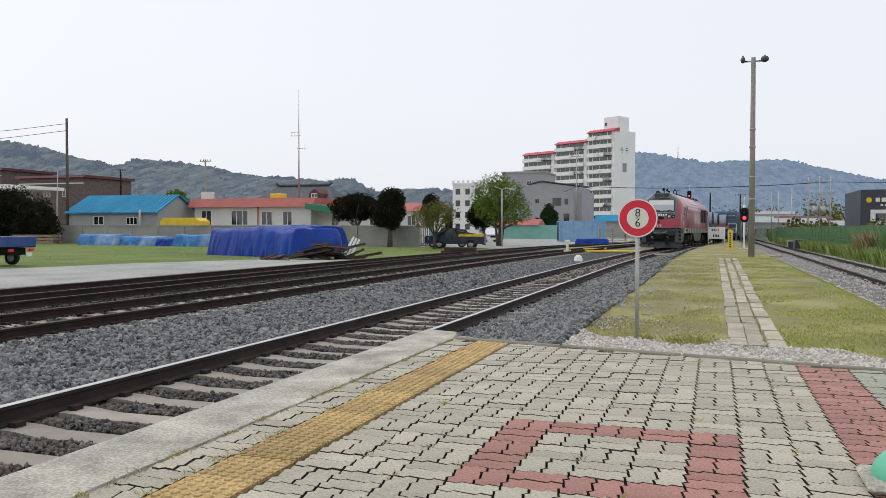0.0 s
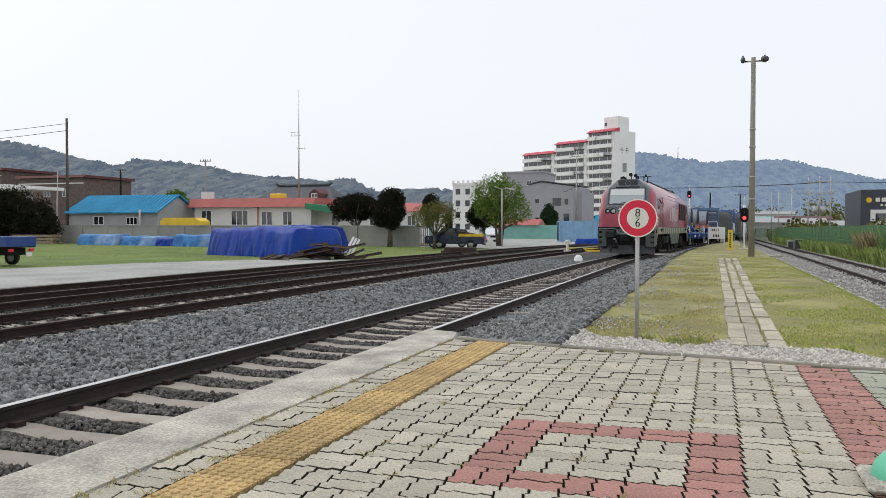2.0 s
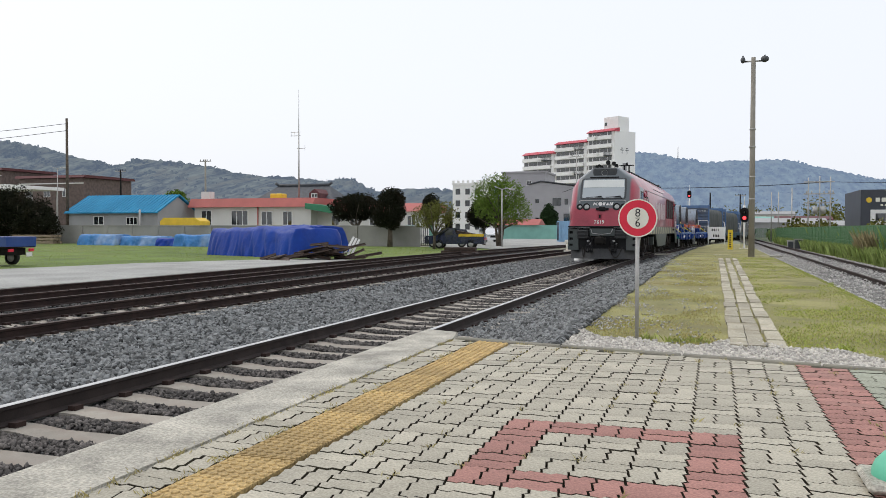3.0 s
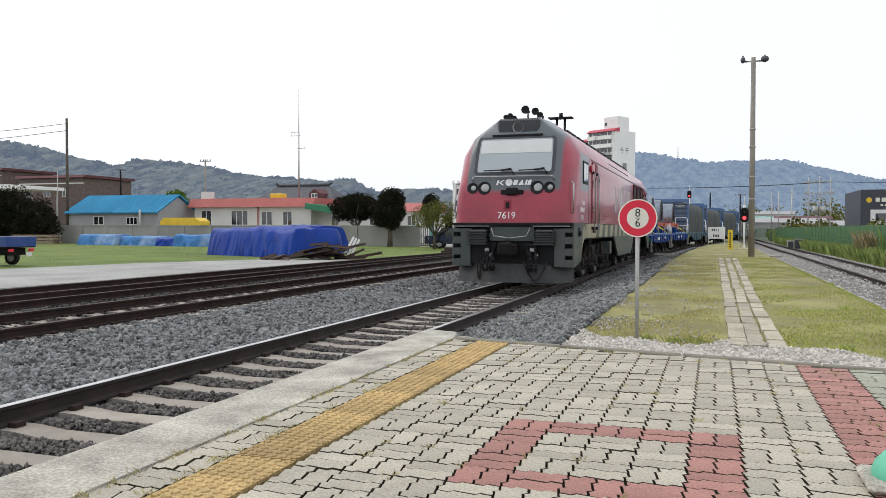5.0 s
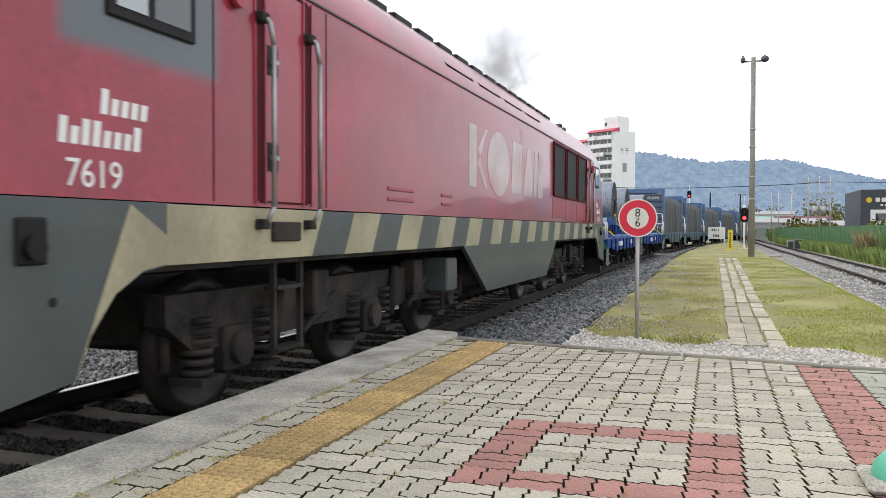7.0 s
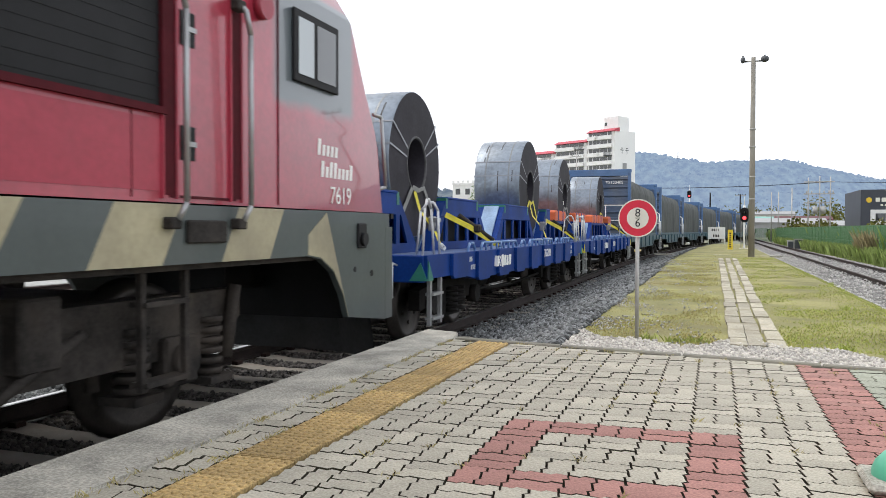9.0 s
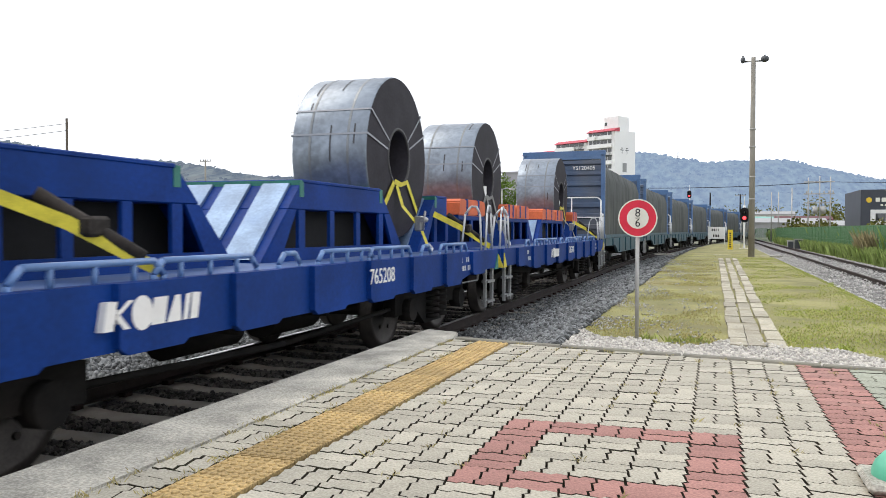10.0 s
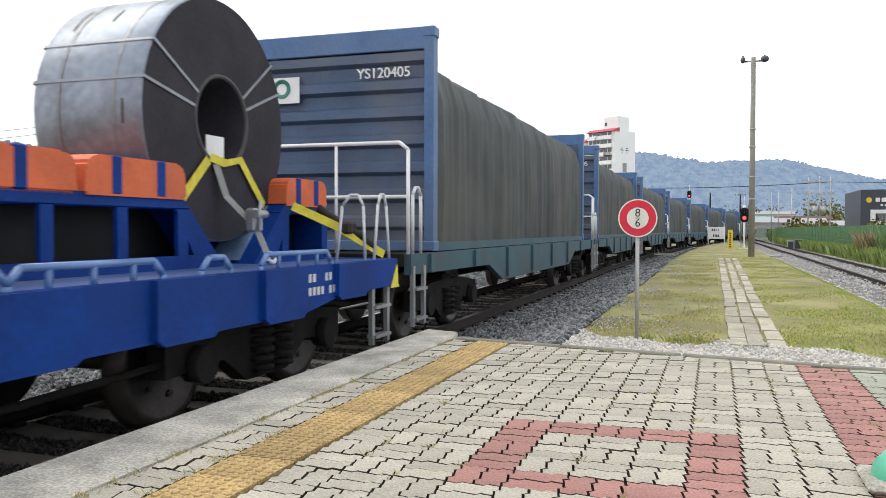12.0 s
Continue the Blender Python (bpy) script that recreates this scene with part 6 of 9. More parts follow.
# ---- loose stone and grass ----
def stones(name, count, place, size, material, label, seed):
    """Crushed stone: many small uneven lumps as one object. place(n) gives n points on the surface."""
    rng = np.random.default_rng(seed)
    base = np.array([(1, 0, 0), (-1, 0, 0), (0, 1, 0), (0, -1, 0), (0, 0, 1), (0, 0, -1), (.6, .6, .6), (-.6, .6, .55), (.6, -.6, .5), (-.6, -.6, .6)], float)
    tri = np.array([(0, 2, 6), (2, 4, 6), (4, 0, 6), (2, 1, 7), (1, 4, 7), (4, 2, 7), (3, 0, 8), (0, 4, 8), (4, 3, 8), (1, 3, 9), (3, 4, 9), (4, 1, 9), (2, 0, 5), (1, 2, 5), (3, 1, 5), (0, 3, 5)])
    p = place(count, rng)
    n = len(p)
    s = size * rng.uniform(0.6, 1.35, n)
    v = base[None] * rng.uniform(0.45, 1.35, (n, 10, 1)) * (s[:, None, None] / 2) * rng.uniform(0.7, 1.2, (n, 1, 3))
    a, b = rng.uniform(0, 2 * np.pi, n), rng.uniform(-0.9, 0.9, n)
    ca, sa, cb, sb = np.cos(a), np.sin(a), np.cos(b), np.sin(b)
    x = v[:, :, 0] * ca[:, None] - v[:, :, 1] * sa[:, None]
    y = v[:, :, 0] * sa[:, None] + v[:, :, 1] * ca[:, None]
    z = v[:, :, 2]
    y2, z2 = y * cb[:, None] - z * sb[:, None], y * sb[:, None] + z * cb[:, None]
    V = np.stack([x, y2, z2], -1) + p[:, None, :]
    F = tri[None] + (np.arange(n) * 10)[:, None, None]
    return tagged(mesh_np(name, V.reshape(-1, 3), F.reshape(-1, 3), material), label, "gravel", kind="stuff")


def on_bed(u0, u1, s0, s1, lift=0.012, near=True, gaps=False):
    def place(n, rng):
        k = rng.uniform(0, 1, n)
        s = s0 + (s1 - s0) * (k ** 1.5 if near else k)
        u = rng.uniform(u0, u1, n)
        if gaps:
            keep = np.abs((s + 3.0 + 0.3) % 0.6 - 0.3) > 0.14
            s, u = s[keep], u[keep]
        return np.array([(lambda q: (q[0], q[1], bed_z(uu, ss, q[0], q[1]) + lift))(beside(ss, uu)) for uu, ss in zip(u, s)])
    return place


stones("ballast_stones", 30000, on_bed(-4.4, -0.86, 4.5, 18), 0.066, M_STONE, "sharp grey ballast stones between the tracks", 1)
stones("ballast_stones", 11000, on_bed(-4.4, -0.86, 16, 40, near=False), 0.085, M_STONE, "sharp grey ballast stones between the tracks", 2)
stones("ballast_stones", 30000, on_bed(-0.68, 0.68, 2.0, 24, 0.012, True, True), 0.045, M_BROWN_STONE, "oily brown ballast stones between the rails", 3)
stones("ballast_stones", 3500, on_bed(-0.7, 0.7, 22, 60, 0.006, False, True), 0.09, M_BROWN_STONE, "oily brown ballast stones between the rails", 4)
stones("ballast_stones", 21000, on_bed(0.84, 3.05, 7.2, 22), 0.064, M_STONE, "grey ballast shoulder stones beside the track", 5)
stones("ballast_stones", 8000, on_bed(0.84, 2.9, 20, 50, near=False), 0.09, M_STONE, "grey ballast shoulder stones beside the track", 6)
stones("ballast_stones", 9000, on_bed(-12.0, -4.7, 6, 40), 0.06, M_BROWN_STONE, "rust-stained stones in the sidings", 7)
stones("ballast_stones", 6000, on_bed(-12.6, -11.0, 8, 36), 0.1, M_STONE, "grey stones heaped along the concrete road", 8)


def on_main(n, rng):
    y = 14 + 50 * rng.uniform(0, 1, n) ** 1.6
    x = rng.uniform(3.0, 8.0, n)
    z = np.interp(x - MAIN_X, [-3.1, -2.0, -1.3, 1.3, 2.4], [0.25, -0.24, -0.155, -0.155, -0.3]) + MAIN_Z + 0.01
    return np.stack([x, y, z], -1)


stones("ballast_stones", 11000, on_main, 0.08, M_LIGHT_STONE, "grey ballast stones of the main line", 9)


def on_gravel(n, rng):
    x = rng.uniform(-1.7, 3.2, n)
    k = rng.beta(1.1, 1.5, n)
    y = np.array([kerb_y(a) for a in x]) + 0.13 + k * (1.25 - 0.1 * x) * (1 + 0.25 * np.sin(3.1 * x) + 0.15 * np.sin(7.3 * x))
    z = np.array([ground_z(a, b) for a, b in zip(x, y)]) + 0.015
    return np.stack([x, y, z], -1)


stones("pale_gravel", 13000, on_gravel, 0.036, M_PALE_STONE, "pale dusty gravel along the platform kerb", 10)


def blades(name, count, area, hgt, material, label, seed, lean=0.5, width=0.006, clump=0.0):
    """Grass as slim bent triangles, one object."""
    rng = np.random.default_rng(seed)
    p = area(count, rng)
    n = len(p)
    h = hgt * rng.uniform(0.4, 1.3, n)
    a = rng.uniform(0, 2 * np.pi, n)
    dx, dy = np.cos(a), np.sin(a)
    w = width * rng.uniform(0.7, 1.6, n)
    l = lean * rng.uniform(0.1, 1, n) * h
    b = rng.uniform(0, 2 * np.pi, n)
    V = np.zeros((n, 4, 3))
    V[:, 0] = p + np.stack([-dx * w, -dy * w, 0 * w], -1)
    V[:, 1] = p + np.stack([dx * w, dy * w, 0 * w], -1)
    mid = p + np.stack([np.cos(b) * l * 0.35, np.sin(b) * l * 0.35, h * 0.6], -1)
    V[:, 2] = mid + np.stack([dx * w * 0.7, dy * w * 0.7, 0 * w], -1)
    V[:, 3] = p + np.stack([np.cos(b) * l, np.sin(b) * l, h], -1)
    F = np.array([(0, 1, 2), (0, 2, 3)])[None] + (np.arange(n) * 4)[:, None, None]
    return tagged(mesh_np(name, V.reshape(-1, 3), F.reshape(-1, 3), material), label, "grass", kind="stuff")


def turf(x0, x1, y0, y1, patch=-0.45, power=1.7):
    """Points on the bank, thinned where the turf is bare, off the slab path."""
    def area(n, rng):
        x = rng.uniform(x0, x1, n)
        y = y0 + (y1 - y0) * rng.uniform(0, 1, n) ** power
        keep = np.array([noise.noise((a * 0.9, b * 0.5, 7)) + 0.5 * noise.noise((a * 3, b * 2, 2)) > patch and not (0.08 < a < 0.66) and a > path(b)[0] + 2.85 + 0.35 * noise.noise((a * 1.2, b * 0.8, 0)) + 0.3 * noise.noise((1, b * 2.5, 4)) and a < MAIN_X - 2.6 + 0.4 * noise.noise((b * 0.7, 3, 0)) and b > kerb_y(a) + 0.75 + 0.35 * noise.noise((a * 2.2, 0, 0)) for a, b in zip(x, y)])
        x, y = x[keep], y[keep]
        return np.stack([x, y, np.array([ground_z(a, b) for a, b in zip(x, y)]) - 0.005], -1)
    return area


M_DRY = mat("dry_grass", (0.42, 0.36, 0.15), 0.85, var=0.45, scale=0.8, fine=9, bump=0, island=1.0)
M_LUSH = mat("fresh_grass", (0.34, 0.39, 0.09), 0.8, var=0.5, scale=0.7, fine=9, bump=0, island=1.0)
blades("grass", 80000, turf(-2.2, 4.2, 7.4, 38, -0.2), 0.017, M_BLADE, "short yellow-green patchy grass", 21)
blades("grass", 42000, turf(-2.2, 0.3, 7.4, 30, -0.1), 0.018, M_DRY, "straw-coloured dry grass", 22)
blades("grass", 50000, turf(0.6, 3.9, 7.4, 34, -0.25), 0.02, M_LUSH, "fresh green grass", 23)


def in_joints(n, rng):
    """Weeds in the paver joints and along the edges of the platform."""
    out = []
    for k in range(n // 14):
        q = rng.uniform()
        if q < 0.3:
            c = (EDGE_R + rng.normal(0, 0.01), rng.uniform(2.0, 7.0))
        elif q < 0.5:
            c = (EDGE_R + M + rng.normal(0, 0.01), rng.uniform(2.0, 6.9))
        elif q < 0.62:
            x = rng.uniform(-2.2, 2.4)
            c = (x, kerb_y(x) - 0.01)
        else:
            c = (PX0 + int(rng.integers(-3, 9)) * M, PY0 - (int(rng.integers(-12, 8)) + 0.5) * M)
            if c[1] > kerb_y(c[0]):
                continue
        for i in range(14):
            out.append((c[0] + rng.normal(0, 0.016), c[1] + rng.normal(0, 0.022), -0.01))
    return np.array(out)


blades("weeds", 2600, in_joints, 0.026, M_DRY, "small dry weeds in the paver joints", 24, 1.2, 0.0016)


def strewn(n, rng):
    """Ballast kicked over the grass near the track."""
    y = 7.6 + 22 * rng.uniform(0, 1, n) ** 1.6
    x = -1.75 + rng.exponential(0.55, n)
    keep = np.array([a < 0.05 and noise.noise((a * 1.7, b * 0.8, 11)) + 0.3 * noise.noise((a * 5, b * 4, 1)) > 0.05 for a, b in zip(x, y)])
    x, y = x[keep], y[keep]
    return np.stack([x, y, np.array([ground_z(a, b) for a, b in zip(x, y)]) + 0.012], -1)


stones("strewn_stones", 9000, strewn, 0.022, M_LIGHT_STONE, "ballast stones strewn over thin grass", 12)


def tufts(n, rng):
    spots = [(-0.15, 8.05), (-0.35, 8.0), (1.1, 7.9), (2.3, 8.2), (-0.62, 8.1), (1.7, 12.0), (2.2, 16.5), (2.5, 20.0)]
    out = []
    for k in range(n):
        a, b = spots[k % len(spots)]
        out.append((a + rng.normal(0, 0.05), b + rng.normal(0, 0.05), 0.0 if b < 7 else ground_z(a, b)))
    return np.array(out)


blades("grass_tufts", 420, tufts, 0.06, M_LUSH, "green weed tufts at slab and kerb edges", 25, 1.0, 0.005)


def path_slabs():
    """Two rows of old concrete slabs leading away over the grass."""
    y = 7.75
    k = 0
    while y < 31:
        L = random.uniform(0.52, 0.68)
        for j, x in enumerate((0.14, 0.31, 0.47)):
            w = (0.155, 0.145, 0.15)[j] * random.uniform(0.96, 1.02)
            drift = 0.012 * (y - 8) * (1 if j == 2 else 0.5 if j else 0.1)
            z = ground_z(x, y) + 0.012 + random.uniform(-0.008, 0.008)
            bm = bmesh.new()
            x0 = x + drift * 0.6 + random.uniform(-0.012, 0.012)
            q = [(x0, y + 0.01), (x0 + w, y + random.uniform(0, 0.03)), (x0 + w + random.uniform(-0.015, 0.01), y + L), (x0 + random.uniform(-0.01, 0.012), y + L - random.uniform(0, 0.02))]
            prism(bm, q, "z", z - 0.06, z + 0.02)
            part("slab", bm, M_SLAB, slabs)
        y += L + 0.02
        k += 1


slabs = empty("slab_path", Matrix(), "narrow path of old pale concrete slabs", "path", kind="structure")
path_slabs()


# ---- things near the platform ----
M_GALV = mat("galvanised", (0.42, 0.41, 0.39), 0.5, metal=0.5, var=0.12, scale=5, fine=60, bump=0.05, stain=(0.3, 0.25, 0.2), amount=0.4)
M_POLE = mat("concrete_pole", (0.27, 0.25, 0.21), 0.85, var=0.12, scale=2, fine=40, bump=0.1, stain=(0.3, 0.27, 0.22), amount=0.5)
M_SIGNFACE = mat("sign_cream", (0.78, 0.76, 0.66), 0.4, var=0.05, scale=6, fine=60, bump=0.01)
M_INK = mat("black_ink", (0.015, 0.015, 0.015), 0.5, var=0.1, bump=0)
M_REDGLOW = glow_mat("red_signal_light", (1.0, 0.05, 0.06), 3.0)
M_YPOST = mat("yellow_post", (0.75, 0.55, 0.03), 0.5, var=0.1, scale=5, fine=50, bump=0.03)


def disc(bm, c, r0, r1, y, n=40, mi=0):
    """A flat ring facing -y."""
    prof = [(y, r1), (y, max(r0, 0.001))]
    revolve(bm, prof, "y", (c[0], 0, c[1]), n, mi, smooth=False)


def speed_sign():
    """Round limit board: red ring, pale disc, two figures with a bar between."""
    p = empty("speed_limit_sign", pose(-0.7, 8.0, -0.09, 0, 0, 6), "round red-rimmed speed board on a thin grey pole", "sign")
    bm = bmesh.new()
    cyl(bm, (0, 0.02, -0.2), (0, 0.02, 1.3), 0.019, 12)
    part("pole", bm, M_GALV, p)
    z = 1.2
    bm = bmesh.new()
    revolve(bm, [(0.0, 0.001), (0.0, 0.18), (-0.008, 0.184), (-0.008, 0.001)], "y", (0, 0, z), 48, smooth=False)
    board = part("board", bm, M_SIGN_RED, p, "red round board")
    bm = bmesh.new()
    disc(bm, (0, z), 0.172, 0.184, -0.0095)
    disc(bm, (0, z), 0.0, 0.102, -0.0095)
    part("face", bm, M_SIGNFACE, board, "cream disc and rim")
    words("figure", "8", 0.108, pose(0, -0.011, z + 0.047, 90), M_INK, board, 0.001)
    words("figure", "6", 0.108, pose(0, -0.011, z - 0.049, 90), M_INK, board, 0.001)
    bm = bmesh.new()
    box(bm, -0.022, 0.022, -0.0115, -0.01, z - 0.003, z + 0.003)
    part("bar", bm, M_INK, board)
    bm = bmesh.new()
    for d in (-0.06, 0.06):
        box(bm, -0.03, 0.03, -0.002, 0.045, z + d - 0.015, z + d + 0.015, 0, 0.004)
    part("clamp", bm, M_GALV, p)


speed_sign()


def lamp_post():
    p = empty("lamp_post", pose(1.42, 35, -0.09), "tall tapered concrete lamp post with two heads", "lamp post")
    bm = bmesh.new()
    cyl(bm, (0, 0, -0.3), (0, 0, 8.0), 0.125, 16, 0.085)
    part("pole", bm, M_POLE, p)
    bm = bmesh.new()
    for z in (2.3, 3.2, 4.4, 5.1):
        cyl(bm, (0, 0, z), (0, 0, z + 0.05), 0.125, 14)
    part("band", bm, M_GALV, p)
    bm = bmesh.new()
    tube(bm, [(-0.38, 0, 7.85), (0.38, 0, 7.85)], 0.035, 8)
    part("cross_arm", bm, M_GALV, p)
    for x in (-0.4, 0.42):
        bm = bmesh.new()
        t = bmesh.new()
        bmesh.ops.create_uvsphere(t, u_segments=14, v_segments=8, radius=0.16)
        join(bm, t, 0, pose(x, -0.08, 7.9, 20, 0, 0) @ Matrix.Diagonal((1.0 if x > 0 else 0.6, 1.3, 0.8, 1)))
        cyl(bm, (x, 0, 7.85), (x, 0, 8.08), 0.03, 8)
        part("lamp_head", bm, M_DGREY, p)


lamp_post()


def rail_signal(m, H, label):
    s = empty("railway_signal", m, label, "signal", "railway signals")
    bm = bmesh.new()
    cyl(bm, (0, 0, -0.2), (0, 0, H), 0.06, 12)
    box(bm, -0.25, 0.25, -0.25, 0.25, -0.3, 0.15, 0, 0.02)
    part("mast", bm, M_WHITE, s)
    bm = bmesh.new()
    for d in (-0.16, 0.16):
        tube(bm, [(d, 0.3, 0.0), (d, 0.12, H - 0.3)], 0.018, 6)
    for k in range(int(H / 0.35)):
        z = 0.2 + k * 0.35
        tube(bm, [(-0.16, 0.3 - 0.18 * z / H, z), (0.16, 0.3 - 0.18 * z / H, z)], 0.012, 6)
    part("mast_ladder", bm, M_GALV, s)
    bm = bmesh.new()
    prism(bm, [(0.23 * math.cos(math.pi * i / 10), H - 0.65 + 0.23 * math.sin(math.pi * i / 10) + 0.3) for i in range(11)] + [(-0.23 * math.cos(math.pi * i / 10), H - 0.65 - 0.23 * math.sin(math.pi * i / 10) - 0.1) for i in range(11)], "y", -0.14, -0.1)
    head = part("backboard", bm, M_BLACK, s, "black signal backboard")
    for z, lit in ((H - 0.4, False), (H - 0.72, True)):
        bm = bmesh.new()
        revolve(bm, [(-0.3, 0.11), (-0.14, 0.11)], "y", (0, 0, z), 16)
        part("hood", bm, M_BLACK, head)
        bm = bmesh.new()
        revolve(bm, [(-0.15, 0.1), (-0.17, 0.001)], "y", (0, 0, z), 16)
        part("light", bm, M_REDGLOW if lit else M_GLASS, head)
    bm = bmesh.new()
    cyl(bm, (0, 0, H), (0, 0, H + 0.5), 0.025, 8, 0.01)
    part("finial", bm, M_WHITE, s)


rail_signal(pose(1.62, 49.7, -0.2), 2.6, "railway signal showing red, white mast and ladder")
rail_signal(pose(-2.7, 95, -0.6), 6.1, "tall railway signal showing red behind the train")


def notice_board():
    b = empty("notice_board", pose(0.15, 64, -0.3), "white trackside notice board on two legs", "notice board")
    bm = bmesh.new()
    box(bm, -0.6, 0.6, -0.02, 0.02, 0.62, 1.5, 0, 0.01)
    part("panel", bm, M_WHITE, b)
    for x in (-0.58, 0.58):
        bm = bmesh.new()
        cyl(bm, (x, 0.03, -0.2), (x, 0.03, 1.5), 0.03, 8)
        part("leg", bm, M_WHITE, b)
    for z, row in ((1.28, ((-0.35, 0.1), (-0.2, 0.09), (-0.05, 0.05), (0.12, 0.04))), (0.85, ((-0.25, 0.1), (-0.08, 0.12), (0.08, 0.1)))):
        for x, w in row:
            bm = bmesh.new()
            box(bm, x, x + w, -0.026, -0.02, z - 0.09, z + 0.09)
            part("letter_bar", bm, M_INK, b)


notice_board()


def yellow_post():
    p = empty("marker_post", pose(0.82, 46.8, -0.2), "flat yellow warning post with dark marks", "marker post")
    bm = bmesh.new()
    box(bm, -0.13, 0.13, -0.04, 0.04, -0.2, 1.2, 0, 0.015)
    part("post", bm, M_YPOST, p)
    for k in range(7):
        bm = bmesh.new()
        box(bm, -0.05, 0.05, -0.044, -0.04, 0.25 + k * 0.12, 0.32 + k * 0.12)
        part("letter_bar", bm, M_INK, p)


yellow_post()


def small_markers():
    bm = bmesh.new()
    cyl(bm, (0, 0, 0), (0, 0, 0.14), 0.2, 16)
    t = bmesh.new()
    bmesh.ops.create_uvsphere(t, u_segments=16, v_segments=8, radius=0.2)
    join(bm, t, 0, pose(0, 0, 0.14))
    thing("track_marker", bm, M_WHITE, "white domed clearance marker in the ballast", "marker", m=pose(-6.05, 38.2, -0.53))
    bm = bmesh.new()
    box(bm, -0.22, 0.22, -0.22, 0.22, 0, 0.16, 0, 0.02)
    cyl(bm, (0, 0, 0.1), (0, 0, 0.62), 0.09, 10)
    box(bm, -0.17, 0.17, -0.12, 0.12, 0.58, 0.84, 0, 0.04)
    thing("point_lever", bm, M_SIGNFACE, "pale hand point lever stand", "point lever", m=pose(-9.5, 55.2, -0.55))
    for x, y, L, a in ((-6.5, 55.5, 4.2, 2), (-9.2, 62.0, 3.0, 4)):
        bm = bmesh.new()
        box(bm, -L / 2, L / 2, -0.2, 0.2, 0, 0.12, 0, 0.02)
        thing("crossing_plank", bm, M_YPOST, "yellow-edged crossing plank laid by the rails", "plank", "crossing planks", m=pose(x, y, -0.52, 0, 0, a))
    bm = bmesh.new()
    prism(bm, [(-2.6, 0), (2.6, 0), (2.6, 0.4), (-2.6, 0.4)], "z", 0, 0.06)
    thing("crossing_slab", bm, M_CONCRETE, "concrete strip across the grass bank end", "slab", m=pose(0.0, 36.5, -0.13, 0, 0, -14), kind="structure")


small_markers()


def cone():
    """A green plastic foot on a pale slab at the edge of the view."""
    c = empty("bollard_foot", pose(0.76, 3.58, 0.004), "faded green plastic bollard foot on a pale block", "bollard")
    bm = bmesh.new()
    box(bm, -0.2, 0.3, -0.2, 0.12, 0, 0.035, 0, 0.015)
    part("base", bm, M_CONCRETE, c)
    bm = bmesh.new()
    revolve(bm, [(0.033, 0.135), (0.05, 0.135), (0.09, 0.12), (0.125, 0.09), (0.145, 0.05), (0.15, 0.001)], "z", (-0.03, -0.03, 0), 24)
    part("body", bm, mat("cone_green", (0.12, 0.5, 0.33), 0.4, var=0.08, scale=6, fine=50, bump=0.02), c)


cone()


# ---- the fence and greenery along the main line ----
M_FENCE = mat("fence_green", (0.1, 0.21, 0.095), 0.6, var=0.12, scale=3, fine=30, bump=0.03)
M_REED = mat("tall_weeds", (0.25, 0.32, 0.09), 0.85, var=0.5, scale=0.5, fine=6, bump=0, island=1.0)
M_REED_DRY = mat("dry_reeds", (0.3, 0.25, 0.13), 0.85, var=0.45, scale=0.5, fine=6, bump=0, island=1.0)


def fence():
    f = empty("mesh_fence", Matrix(), "green steel mesh fence along the main line", "fence")
    y = 22.0
    while y < 190:
        x = 8.75 - 0.008 * (y - 48)
        bm = bmesh.new()
        box(bm, x - 0.03, x + 0.03, y - 0.03, y + 0.03, -0.9, 1.3)
        part("post", bm, M_FENCE, f)
        if y < 120:
            bm = bmesh.new()
            for z in (-0.75, 0.3, 1.25):
                box(bm, x - 0.012, x + 0.012, y + 0.03, y + 2.0, z, z + 0.03)
            for k in range(19):
                yy = y + 0.08 + k * 0.1
                box(bm, x - 0.01, x + 0.01, yy, yy + 0.035, -0.75, 1.27)
            part("mesh_panel", bm, M_FENCE, f)
        y += 2.03


fence()


def reeds_at(x0, x1, y0, y1):
    def area(n, rng):
        x, y = rng.uniform(x0, x1, n), y0 + (y1 - y0) * rng.uniform(0, 1, n) ** 1.4
        return np.stack([x, y, 0 * x - 0.86], -1)
    return area


blades("tall_weeds", 16000, reeds_at(7.8, 8.7, 24, 120), 0.8, M_REED, "rank green weeds along the fence foot", 31, 0.5, 0.03)
blades("tall_weeds", 14000, reeds_at(8.9, 12, 26, 150), 1.7, M_REED, "tall green growth behind the fence", 32, 0.4, 0.05)
blades("tall_weeds", 600, reeds_at(8.2, 8.9, 51, 55), 1.5, M_REED_DRY, "clump of dry brown reeds by the fence", 33, 0.5, 0.03)


def cabinet():
    c = empty("relay_cabinet", pose(7.3, 84, -0.85), "grey steel relay cabinets beside the line", "cabinet")
    for k, (x, w, h) in enumerate(((-0.4, 0.55, 0.8), (0.3, 0.75, 0.95))):
        bm = bmesh.new()
        box(bm, x - w / 2, x + w / 2, -0.3, 0.3, 0, h, 0, 0.02)
        box(bm, x - w / 2 - 0.04, x + w / 2 + 0.04, -0.34, 0.34, h, h + 0.05, 0, 0.01)
        b = part("body", bm, M_GALV, c)
        bm = bmesh.new()
        box(bm, x - w / 2 + 0.05, x + w / 2 - 0.05, -0.315, -0.3, 0.08, h - 0.06, 0, 0.005)
        part("door", bm, M_DGREY, b)


cabinet()


